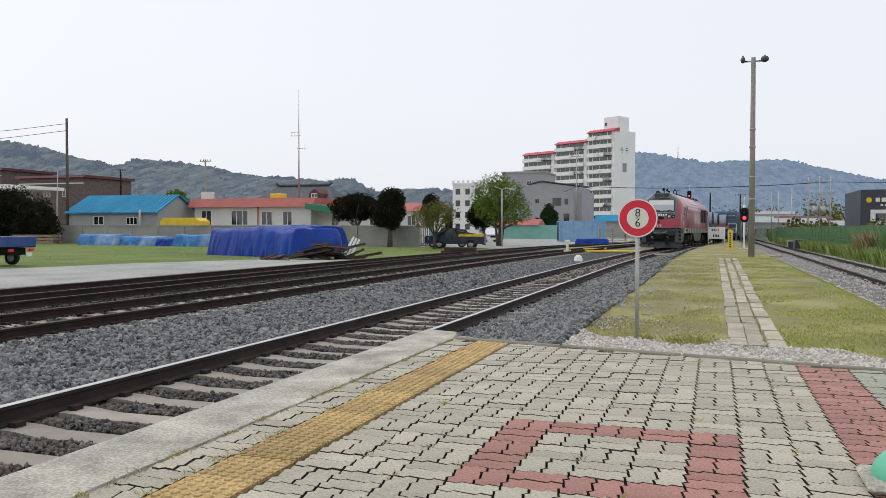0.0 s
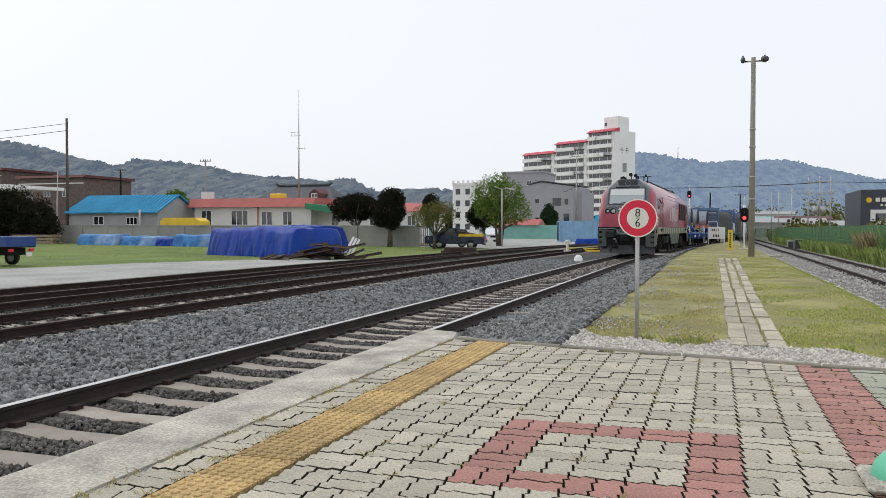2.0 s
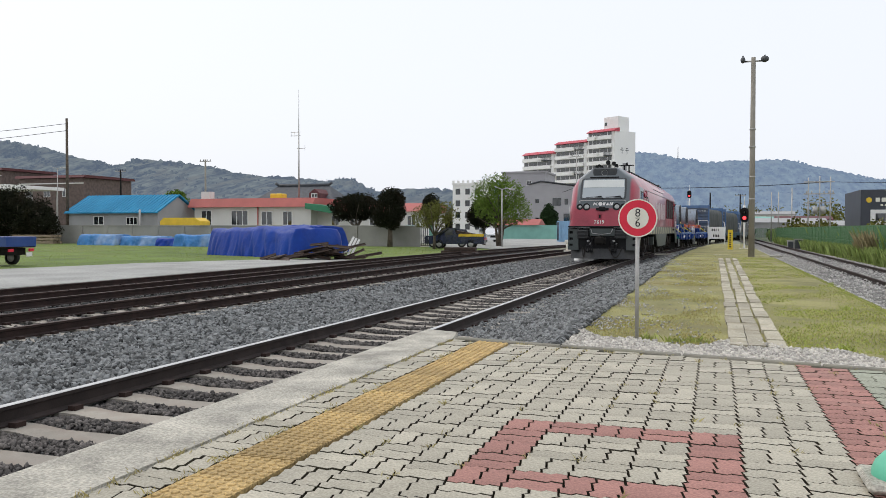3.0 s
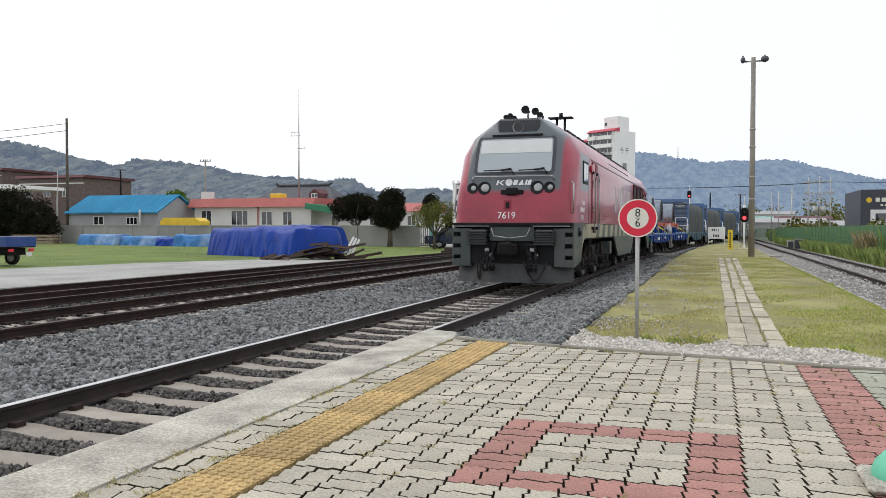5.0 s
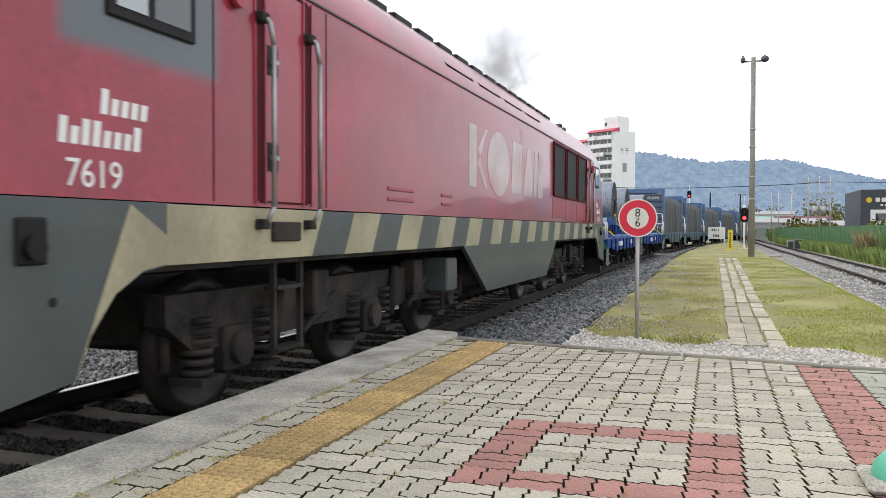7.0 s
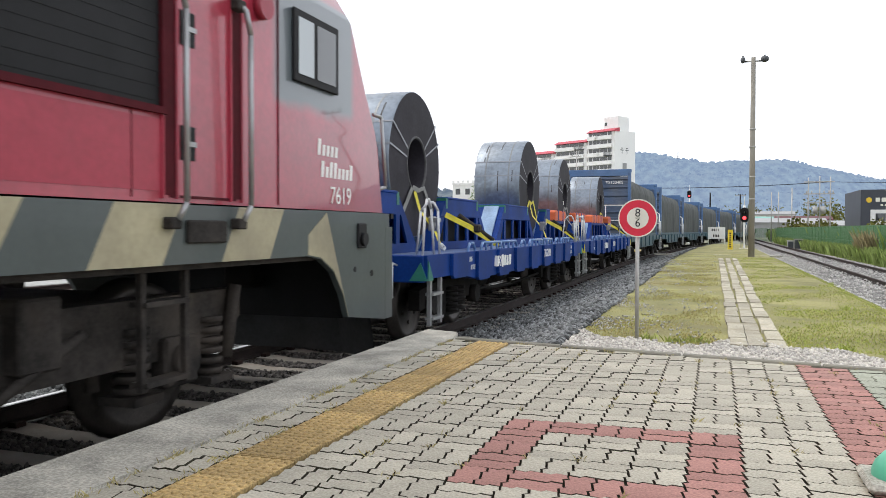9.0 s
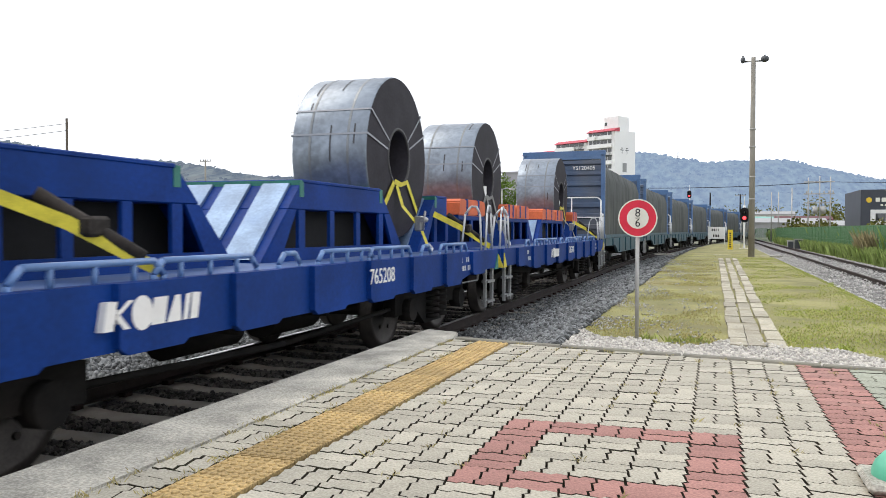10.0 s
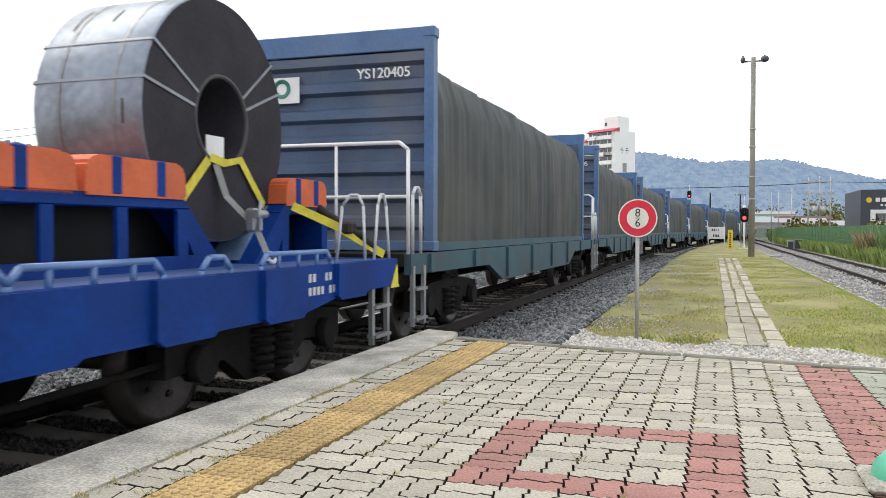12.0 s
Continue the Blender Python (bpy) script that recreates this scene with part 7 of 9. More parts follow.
# ---- the yard across the tracks ----
YZ = -0.53
M_BARK = mat("bark", (0.1, 0.08, 0.06), 0.95, var=0.35, scale=5, fine=40, bump=0.5)
M_LEAF_DARK = mat("dark_evergreen", (0.016, 0.018, 0.01), 0.85, var=0.6, scale=1.2, fine=8, bump=0, island=1.2, stain=(0.04, 0.026, 0.014), amount=0.6, spec=0.1)
M_LEAF_FRESH = mat("fresh_leaves", (0.13, 0.2, 0.035), 0.8, var=0.5, scale=1.0, fine=8, bump=0, island=1.2, spec=0.1)
M_LEAF_OLIVE = mat("budding_leaves", (0.13, 0.135, 0.035), 0.8, var=0.5, scale=1.0, fine=8, bump=0, island=1.2, stain=(0.17, 0.11, 0.05), amount=0.5, spec=0.1)
M_LEAF_CONE = mat("cypress", (0.025, 0.048, 0.018), 0.85, var=0.5, scale=1.0, fine=8, bump=0, island=1.2, spec=0.1)
M_TARP_BLUE = mat("blue_tarpaulin", (0.003, 0.036, 0.27), 0.45, spec=0.2, var=0.14, scale=0.9, fine=5, bump=0.3, dist=0.12, stain=(0.012, 0.075, 0.36), amount=0.3)
M_TARP_PALE = mat("faded_blue_tarpaulin", (0.05, 0.19, 0.44), 0.5, spec=0.25, var=0.2, scale=1.3, fine=5, bump=0.4, dist=0.12, stain=(0.34, 0.42, 0.54), amount=0.8)
M_WALL = mat("rendered_wall", (0.3, 0.29, 0.27), 0.9, var=0.15, scale=0.6, fine=15, bump=0.1, stain=(0.19, 0.18, 0.165), amount=0.6)
M_HOUSE_GREY = mat("grey_render", (0.36, 0.36, 0.36), 0.85, var=0.08, scale=0.6, fine=15, bump=0.05, stain=(0.27, 0.27, 0.27), amount=0.4)
M_HOUSE_WHITE = mat("white_render", (0.68, 0.67, 0.63), 0.8, var=0.06, scale=0.5, fine=15, bump=0.03, stain=(0.5, 0.49, 0.46), amount=0.4)
M_ROOF_BLUE = mat("blue_sheet_roof", (0.03, 0.24, 0.42), 0.75, var=0.1, scale=0.6, fine=10, bump=0.03, stain=(0.06, 0.3, 0.46), amount=0.4, spec=0.2)
M_ROOF_RED = mat("red_sheet_roof", (0.4, 0.1, 0.085), 0.6, var=0.12, scale=0.6, fine=10, bump=0.04, stain=(0.3, 0.09, 0.08), amount=0.4)
M_ROOF_DARK = mat("dark_tile_roof", (0.07, 0.075, 0.085), 0.7, var=0.2, scale=2, fine=20, bump=0.1)
M_BRICK = mat("brown_brick", (0.135, 0.1, 0.088), 0.9, var=0.25, scale=2, fine=25, bump=0.15)
M_ROOF_MAROON = mat("maroon_eaves", (0.11, 0.034, 0.036), 0.7, var=0.15, scale=2, fine=20, bump=0.05)
M_TEALWALL = mat("teal_paint", (0.2, 0.42, 0.36), 0.7, var=0.1, scale=1, fine=15, bump=0.03)
M_LILAC = mat("lilac_grey_render", (0.37, 0.36, 0.38), 0.85, var=0.06, scale=0.4, fine=10, bump=0.03, stain=(0.3, 0.29, 0.31), amount=0.4)
M_SHEETBLUE = mat("pale_blue_steel", (0.25, 0.42, 0.6), 0.55, var=0.1, scale=1, fine=15, bump=0.03)
M_WOOD = mat("old_timber", (0.26, 0.2, 0.14), 0.9, var=0.3, scale=3, fine=30, bump=0.3, stretch=(1, 6, 6))
M_SCRAP = mat("rusted_scrap", (0.07, 0.048, 0.038), 0.85, metal=0.2, var=0.45, scale=3, fine=25, bump=0.3, obj=0.6)
M_CARBLUE = mat("car_dark_blue", (0.012, 0.018, 0.045), 0.25, var=0.05, scale=2, fine=20, bump=0.0, coat=0.8)
M_TRUCKBLUE = mat("truck_blue", (0.015, 0.06, 0.24), 0.35, var=0.1, scale=2, fine=20, bump=0.02, coat=0.5)
M_CARWHITE = mat("car_white", (0.75, 0.76, 0.77), 0.25, var=0.03, scale=2, fine=20, bump=0.0, coat=0.8)
M_TYRE = mat("tyre_rubber", (0.02, 0.02, 0.02), 0.85, var=0.2, scale=10, fine=60, bump=0.1)
M_YELLOW_SHEET = mat("yellow_sheet", (0.75, 0.5, 0.03), 0.5, var=0.08, scale=2, fine=20, bump=0.03)
M_GREEN_SHEET = mat("green_awning", (0.03, 0.2, 0.1), 0.5, var=0.1, scale=2, fine=20, bump=0.03)


def flat_sheet(name, pts, z, material, label, category):
    bm = bmesh.new()
    prism(bm, pts, "z", z - 0.2, z)
    return thing(name, bm, material, label, category, kind="structure")


flat_sheet("road", [(-17.0, 6), (-16.75, 19), (-16.8, 24), (-16.75, 30), (-16.7, 36), (-18.9, 37.2), (-20.7, 35.3), (-23.6, 29.2), (-24.8, 23), (-27, 12), (-26, 2)], YZ + 0.03, M_ROAD, "pale concrete yard road", "road")
flat_sheet("lot", [(-16.5, 61), (-11.8, 70), (-9.5, 95), (-12, 130), (-40, 135), (-30, 90), (-22, 66)], YZ + 0.02, M_ROAD, "pale concrete lot beyond the sidings", "pavement")


def yard_turf(n, rng):
    y = 21 + 43 * rng.uniform(0, 1, n) ** 0.8
    x = -17 - 50 * rng.uniform(0, 1, n)
    keep = (x < -20.5 - 0.0 * y) | (y > 38)
    keep &= ~((x > -24.9 - (y - 23) * -0.19) & (y < 36.5))
    x, y = x[keep], y[keep]
    return np.stack([x, y, 0 * x + YZ - 0.02], -1)


M_YARDTURF = mat("yard_turf", (0.115, 0.17, 0.026), 0.95, var=0.3, scale=0.3, fine=5, bump=0.5, stain=(0.19, 0.19, 0.06), amount=0.7)
flat_sheet("lawn", [(-120, 15), (-27, 15), (-24.95, 23), (-23.7, 29.2), (-20.8, 35.4), (-18.9, 37.4), (-15.9, 38), (-15.2, 46), (-15.5, 58), (-18, 63), (-25, 65.5), (-60, 66), (-120, 66)], YZ + 0.01, M_YARDTURF, "spring-green rough grass of the yard", "lawn")
M_YARDBLADE = mat("yard_blades", (0.2, 0.27, 0.04), 0.85, spec=0.1, var=0.5, scale=0.4, fine=5, bump=0, island=1.0)
blades("grass", 45000, yard_turf, 0.055, M_YARDBLADE, "spring-green yard grass", 41, 0.9, 0.022)


def leaves(name, parent, blobs, count, size, material, seed, label=""):
    """A crown of many small leaf quads, spread through uneven blobs (x, y, z, rx, ry, rz)."""
    rng = np.random.default_rng(seed)
    P = []
    vol = np.array([b[3] * b[4] * b[5] for b in blobs])
    for b, k in zip(blobs, (count * vol / vol.sum()).astype(int)):
        d = rng.normal(size=(k, 3))
        d /= np.linalg.norm(d, axis=1)[:, None]
        r = rng.uniform(0.25, 1, k) ** 0.45
        lump = np.array([noise.noise((q[0] * 2.1 + seed, q[1] * 2.1, q[2] * 2.1)) for q in d])
        P.append(np.array(b[:3]) + d * (r * (1 + 0.38 * lump))[:, None] * np.array(b[3:]))
    P = np.concatenate(P)
    n = len(P)
    u = rng.normal(size=(n, 3))
    u /= np.linalg.norm(u, axis=1)[:, None]
    w = np.cross(u, rng.normal(size=(n, 3)))
    w /= np.linalg.norm(w, axis=1)[:, None]
    s = size * rng.uniform(0.5, 1.4, n)[:, None]
    V = np.stack([P - u * s, P + w * s * 0.5, P + u * s, P - w * s * 0.5], 1)
    F = np.arange(n * 4).reshape(n, 4)
    ob = mesh_np(name, V.reshape(-1, 3), F, material)
    ob.parent = parent
    if label:
        ob["label"] = label
    return ob


def tree(name, m, label, trunk, limbs, blobs, count, size, material, seed, category="tree"):
    """A tapered trunk, limbs and a leafy crown."""
    t = empty(name, m, label, category, "")
    bm = bmesh.new()
    for a, b, r0, r1 in trunk:
        cyl(bm, a, b, r0, 9, r1)
    for a, b, r0, r1 in limbs:
        mid = tuple((p + q) / 2 + random.uniform(-0.12, 0.12) for p, q in zip(a, b))
        cyl(bm, a, mid, r0, 7, (r0 + r1) / 2)
        cyl(bm, mid, b, (r0 + r1) / 2, 6, r1)
    part("trunk", bm, M_BARK, t)
    leaves("crown", t, blobs, count, size, material, seed)
    return t


def spread(n, base, z0, z1, r, rng):
    """Limbs that fan out from a fork."""
    out = []
    for k in range(n):
        a = 2 * math.pi * k / n + rng.uniform(-0.3, 0.3)
        q = rng.uniform(0.55, 1.0)
        out.append((base, (base[0] + r * q * math.cos(a), base[1] + r * q * math.sin(a), rng.uniform(z0, z1)), 0.07, 0.015))
    return out


rnd = random.Random(5)
tree("evergreen_tree", pose(-31.6, 69, YZ), "dark clipped evergreen tree behind the wall", [((0, 0, 0), (0.1, 0, 1.9), 0.18, 0.12)], spread(7, (0.1, 0, 1.6), 2.6, 4.2, 1.9, rnd), [(-1.0, 0, 3.4, 1.5, 1.4, 1.2), (0.8, 0, 3.5, 1.7, 1.4, 1.25), (0, 0.2, 4.1, 1.3, 1.2, 0.8)], 14300, 0.093, M_LEAF_DARK, 1)
tree("evergreen_tree", pose(-26.3, 64.4, YZ), "dark clipped evergreen tree before the wall", [((0, 0, 0), (0.05, 0, 1.7), 0.24, 0.18)], spread(6, (0, 0, 1.5), 2.4, 4.0, 1.1, rnd), [(0, 0, 3.2, 1.4, 1.3, 1.5), (0.2, 0, 4.1, 1.1, 1.0, 0.95), (-0.3, 0, 2.4, 1.3, 1.2, 0.8)], 14300, 0.087, M_LEAF_DARK, 2)
tree("evergreen_tree", pose(-26.0, 74, YZ), "small dark evergreen by the gate", [((0, 0, 0), (0, 0, 2), 0.15, 0.1)], spread(5, (0, 0, 1.8), 2.8, 4.2, 0.8, rnd), [(0, 0, 3.5, 0.95, 0.95, 1.4)], 6600, 0.087, M_LEAF_DARK, 3)
tree("budding_tree", pose(-20.4, 58.9, YZ), "young tree with thin olive spring leaves", [((0, 0, 0), (0.05, 0, 1.1), 0.12, 0.09)], spread(9, (0.05, 0, 1.0), 2.0, 3.7, 1.7, rnd), [(0, 0, 2.5, 1.75, 1.6, 1.05), (0.8, 0, 2.9, 1.1, 1.0, 0.85), (-0.8, 0, 2.4, 1.0, 1.0, 0.8), (0.1, 0, 3.3, 0.7, 0.7, 0.5)], 3600, 0.075, M_LEAF_OLIVE, 4)
tree("evergreen_tree", pose(-21.2, 76, YZ), "dark round evergreen behind the parked cars", [((0, 0, 0), (0, 0, 1.6), 0.18, 0.13)], spread(6, (0, 0, 1.5), 2.4, 3.8, 1.3, rnd), [(0, 0, 3.0, 1.6, 1.5, 1.35), (-0.8, 0, 2.6, 1.0, 1.0, 0.9)], 11000, 0.093, M_LEAF_DARK, 5)
tree("leafy_tree", pose(-18.4, 71, YZ), "fresh green spring tree with several stems", [((-0.1, 0, 0), (-0.35, 0, 2.2), 0.16, 0.09), ((0.15, 0, 0), (0.5, 0, 2.3), 0.14, 0.08), ((0, 0.1, 0), (0.05, 0.1, 2.8), 0.15, 0.09)], spread(8, (0.05, 0, 2.3), 3.6, 6.0, 2.0, rnd) + spread(7, (0.3, 0, 1.5), 1.6, 3.2, 2.6, rnd), [(-0.9, 0, 4.7, 1.7, 1.5, 1.6), (0.6, 0, 4.5, 1.9, 1.6, 1.5), (0, 0, 5.7, 1.1, 1.0, 0.9), (1.5, 0, 3.2, 1.6, 1.4, 1.2), (0.2, 0, 2.8, 1.6, 1.3, 1.1), (-1.5, 0, 3.6, 1.0, 1.0, 1.2)], 11000, 0.085, M_LEAF_FRESH, 6)
tree("cypress", pose(-29.3, 150, -0.6), "dark cone-shaped cypress behind the container", [((0, 0, 0), (0, 0, 3), 0.25, 0.12)], [], [(0, 0, 2.4, 1.9, 1.9, 2.0), (0, 0, 4.0, 1.6, 1.6, 1.5), (0, 0, 5.3, 0.95, 0.95, 1.1), (0, 0, 6.0, 0.4, 0.4, 0.6)], 6000, 0.2, M_LEAF_CONE, 7)
tree("shrub", pose(-67.6, 64.5, YZ), "broad dark brown-green thicket", [((0, 0, 0), (0, 0, 2), 0.2, 0.1)], spread(8, (0, 0, 0.8), 2.4, 4.2, 3.0, rnd), [(-3.5, 0, 2.8, 3.2, 2, 3.0), (0, 0, 2.9, 2.9, 2, 2.8), (2.8, 0, 2.4, 2.5, 1.8, 2.3), (-1.5, 0, 4.1, 2.4, 1.6, 1.7), (-6.5, 0, 2.8, 3, 2, 2.8), (4.7, -0.5, 1.7, 1.7, 1.2, 1.6)], 34000, 0.12, M_LEAF_DARK, 8, "shrub")
tree("leafy_tree", pose(-88.5, 118, -0.6), "pale spring-green tree behind the roofs", [((0, 0, 0), (0, 0, 5), 0.3, 0.15)], [], [(0, 0, 5.5, 3.2, 2.5, 2.3), (1, 0, 7, 1.6, 1.5, 1.2)], 6000, 0.22, M_LEAF_FRESH, 9)
tree("shrub", pose(-22.4, 66.0, YZ), "low shrub by the gate post", [((0, 0, 0), (0, 0, 0.5), 0.04, 0.02)], [], [(0, 0, 0.5, 0.7, 0.6, 0.5)], 900, 0.07, M_LEAF_OLIVE, 10, "shrub")


def yard_wall():
    w = empty("yard_wall", Matrix(), "long weathered concrete yard wall", "wall", kind="structure")
    x = -72.0
    while x < -25.6:
        bm = bmesh.new()
        box(bm, x, x + 3.0 - 0.02, 65.6, 65.8, YZ - 0.2, 1.2, 0)
        box(bm, x - 0.02, x + 3.0, 65.56, 65.84, 1.2, 1.3, 0)
        part("wall_panel", bm, M_WALL, w)
        bm = bmesh.new()
        box(bm, x - 0.15, x + 0.15, 65.5, 65.9, YZ - 0.2, 1.25, 0, 0.02)
        part("pier", bm, M_WALL, w)
        x += 3.0


yard_wall()


def gate():
    g = empty("gate", pose(-24.2, 66, YZ), "teal gate posts with a dark barred gate", "gate")
    for x, w in ((-0.9, 0.7), (1.1, 0.25)):
        bm = bmesh.new()
        box(bm, x - w / 2, x + w / 2, -0.2, 0.2, -0.1, 1.85, 0, 0.02)
        part("gate_post", bm, M_TEALWALL, g)
    bm = bmesh.new()
    for z in (0.1, 0.9, 1.6):
        box(bm, -0.5, 0.95, -0.03, 0.03, z, z + 0.06)
    for k in range(9):
        box(bm, -0.5 + k * 0.175, -0.46 + k * 0.175, -0.02, 0.02, 0.1, 1.66)
    part("gate_leaf", bm, M_BLACK, g)


gate()


def draped(name, m, L, Wd, H, material, label, seed, category="tarpaulin"):
    """A tarpaulin over a heap: a folded skin that falls to the ground."""
    bm = bmesh.new()
    nx = 150
    prof = [(-0.6, 0.0), (-0.57, 0.3), (-0.54, 0.6), (-0.51, 0.85), (-0.47, 0.97), (-0.3, 1.0), (-0.15, 0.97), (0, 1.03), (0.3, 1.0), (0.45, 0.95), (0.52, 0.75), (0.58, 0.35), (0.62, 0.0)]
    rows = []
    for i in range(nx + 1):
        k = i / nx
        x = (k - 0.5) * L
        e = min(1.0, min(k, 1 - k) * 22 + 0.02)
        hh = H * (1 + 0.14 * noise.noise((x * 0.5, seed, 0))) * (0.05 + 0.95 * math.sqrt(e))
        row = []
        for j, (q, z) in enumerate(prof):
            crease = 0.2 * abs(noise.noise((x * 0.9 + j * 0.22, j * 0.12, seed + 8))) + 0.12 * abs(noise.noise((x * 1.9 - j * 0.3, j * 0.1, seed + 11)))
            fold = 0.1 * noise.noise((x * 1.5, j * 0.35, seed)) + 0.05 * noise.noise((x * 4.0, j * 0.6, seed + 3)) * (1.4 - z) + crease - 0.1
            row.append(bm.verts.new((x + 0.12 * noise.noise((x * 2, j, seed + 5)), q * Wd * (0.8 + 0.2 * e) + fold * (1.6 - z), max(0, z * hh + 0.5 * fold * hh * (0.2 if z < 0.1 else 0.6)))))
        rows.append(row)
    for A, B in zip(rows, rows[1:]):
        for j in range(len(prof) - 1):
            bm.faces.new((A[j], B[j], B[j + 1], A[j + 1])).smooth = True
    bmesh.ops.recalc_face_normals(bm, faces=bm.faces[:])
    return thing(name, bm, material, label, category, "covered heaps", m=m)


draped("tarpaulin", pose(-23.7, 40.6, YZ - 0.02, 0, 0, -24), 8.7, 3.0, 1.6, M_TARP_BLUE, "big heap under a creased deep-blue tarpaulin", 1)
draped("tarpaulin", pose(-25.4, 48.5, YZ - 0.02, 0, 0, -35), 4.0, 3.0, 1.75, M_TARP_BLUE, "second heap under a deep-blue tarpaulin", 2)
for k, (x, y, L, H, mt) in enumerate(((-52.6, 60.5, 4.6, 1.0, M_TARP_PALE), (-48.2, 60.8, 4.6, 0.85, M_TARP_PALE), (-44.5, 60.2, 3.4, 0.75, M_TARP_BLUE), (-41.3, 59.6, 5.2, 1.05, M_TARP_PALE), (-37.6, 58.5, 3.5, 0.8, M_TARP_BLUE))):
    draped("tarpaulin", pose(x, y, YZ - 0.02, 0, 0, -3 + 4 * k), L, 2.0, H, mt, "low heap under a faded blue tarpaulin" if mt is M_TARP_PALE else "low heap under a blue tarpaulin", 10 + k)
draped("tarpaulin", pose(-11.9, 84, YZ - 0.02, 0, 0, 5), 3.4, 1.5, 0.62, M_TARP_BLUE, "small heap under blue sheeting by the container", 20)


def log_stack():
    for k in range(9):
        bm = bmesh.new()
        L = rnd.uniform(4.2, 5.0)
        box(bm, -L / 2, L / 2, -0.14, 0.14, 0, 0.26, 0, 0.03)
        thing("timber_sleeper", bm, M_WOOD, "old grey timber sleeper in a stack", "sleeper", "timber stack", m=pose(-63.4 + rnd.uniform(-0.4, 0.4), 63.0 + (k % 3) * 0.34, YZ + (k // 3) * 0.31 + 0.0, 0, 0, rnd.uniform(-2, 2)))


log_stack()


def scrap_pile():
    """Rusty rails, plates and baulks thrown together."""
    for k in range(34):
        bm = bmesh.new()
        L = rnd.uniform(0.6, 2.1)
        if k % 3 == 0:
            prism(bm, [(0, 0), (L, 0), (L * 0.9, rnd.uniform(0.3, 0.7)), (L * 0.1, rnd.uniform(0.4, 0.8))], "z", -0.02, 0.03)
        else:
            prism(bm, [(-0.07, 0), (0.07, 0), (0.03, 0.05), (0.03, 0.12), (-0.03, 0.12), (-0.03, 0.05)], "x", 0, L)
        t = rnd.random()
        top = 0.75 * math.exp(-((t - 0.62) / 0.3) ** 2)
        thing("scrap_piece", bm, M_SCRAP, "rusted scrap steel in a heap", "scrap", "scrap heap", m=pose(-20.4 + 2.9 * t + rnd.uniform(-0.8, 0.3), 34.6 + 2.2 * t + rnd.uniform(-0.5, 0.6), YZ + rnd.uniform(0, 1) * top, rnd.uniform(-14, 20), rnd.uniform(-16, 12), rnd.uniform(-35, 30)))
    bm = bmesh.new()
    for k in range(3):
        box(bm, 0.16 * k, 0.16 * k + 0.1, 0, 0.06, 0, 1.0)
    thing("white_boards", bm, M_WHITE, "white boards leaning on the scrap heap", "boards", m=pose(-17.6, 37.0, YZ + 0.3, -20, 24, 10))
    bm = bmesh.new()
    for k in range(3):
        box(bm, -1.1, 1.1, 0.3 * k, 0.3 * k + 0.26, 0, 0.22, 0, 0.02)
        box(bm, -0.9 + 0.2 * k, 1.0, 0.3 * k, 0.3 * k + 0.26, 0.23, 0.42, 0, 0.02)
    thing("sleeper_stack", bm, M_SCRAP, "dark stack of old sleepers beside the siding", "sleepers", m=pose(-14.7, 47, YZ, 0, 0, 8))


scrap_pile()


def window(parent, x0, x1, z0, z1, y, material=None, mull=1, frame=None, thick=0.05):
    """A window in a wall that faces -y: frame, panes, sill."""
    bm = bmesh.new()
    f = 0.07
    for a, b, c, d in ((x0, x1, z0, z0 + f), (x0, x1, z1 - f, z1), (x0, x0 + f, z0 + f, z1 - f), (x1 - f, x1, z0 + f, z1 - f)):
        box(bm, a, b, y - thick, y + 0.01, c, d)
    for k in range(mull):
        xm = x0 + (x1 - x0) * (k + 1) / (mull + 1)
        box(bm, xm - f / 2, xm + f / 2, y - thick, y + 0.01, z0 + f, z1 - f)
    w = part("window", bm, frame or M_WHITE, parent)
    bm = bmesh.new()
    box(bm, x0 + f, x1 - f, y - 0.02, y - 0.004, z0 + f, z1 - f)
    part("pane", bm, M_GLASS, w)
    return w


def blue_house():
    h = empty("house", pose(-64.3, 78.5, YZ), "low grey house with a bright blue sheet roof", "house")
    L, D, E, R = 12.2, 7.0, 3.5, 5.4
    bm = bmesh.new()
    prism(bm, [(-D / 2, 0), (D / 2, 0), (D / 2, E), (0, R - 0.25), (-D / 2, E)], "x", -L / 2, L / 2)
    part("wall", bm, M_HOUSE_GREY, h)
    for s in (-1, 1):
        bm = bmesh.new()
        a, b = (s * (D / 2 + 0.45), E - 0.18), (0, R)
        prism(bm, [a, b, (0, R - 0.12), (a[0], a[1] - 0.12)], "x", -L / 2 - 0.3, L / 2 + 0.3)
        roof = part("roof", bm, M_ROOF_BLUE, h)
        for k in range(27):
            x = -L / 2 - 0.25 + k * (L + 0.5) / 26
            bm = bmesh.new()
            prism(bm, [(a[0], a[1]), (b[0], b[1]), (b[0], b[1] + 0.06), (a[0], a[1] + 0.06)], "x", x - 0.03, x + 0.03)
            part("roof_rib", bm, M_ROOF_BLUE, roof)
    window(h, -2.6, -1.2, 1.9, 2.9, -D / 2, mull=1)
    window(h, 1.9, 3.4, 1.9, 2.8, -D / 2, mull=2)
    bm = bmesh.new()
    cyl(bm, (4.2, -D / 2 - 0.6, 0), (4.2, -D / 2 - 0.6, 3.6), 0.12, 10)
    part("downpipe", bm, M_GALV, h)
    bm = bmesh.new()
    box(bm, 4.0, 6.0, -D / 2 - 0.1, -D / 2, 0.0, 1.4)
    part("lean_to", bm, M_DGREY, h)


blue_house()


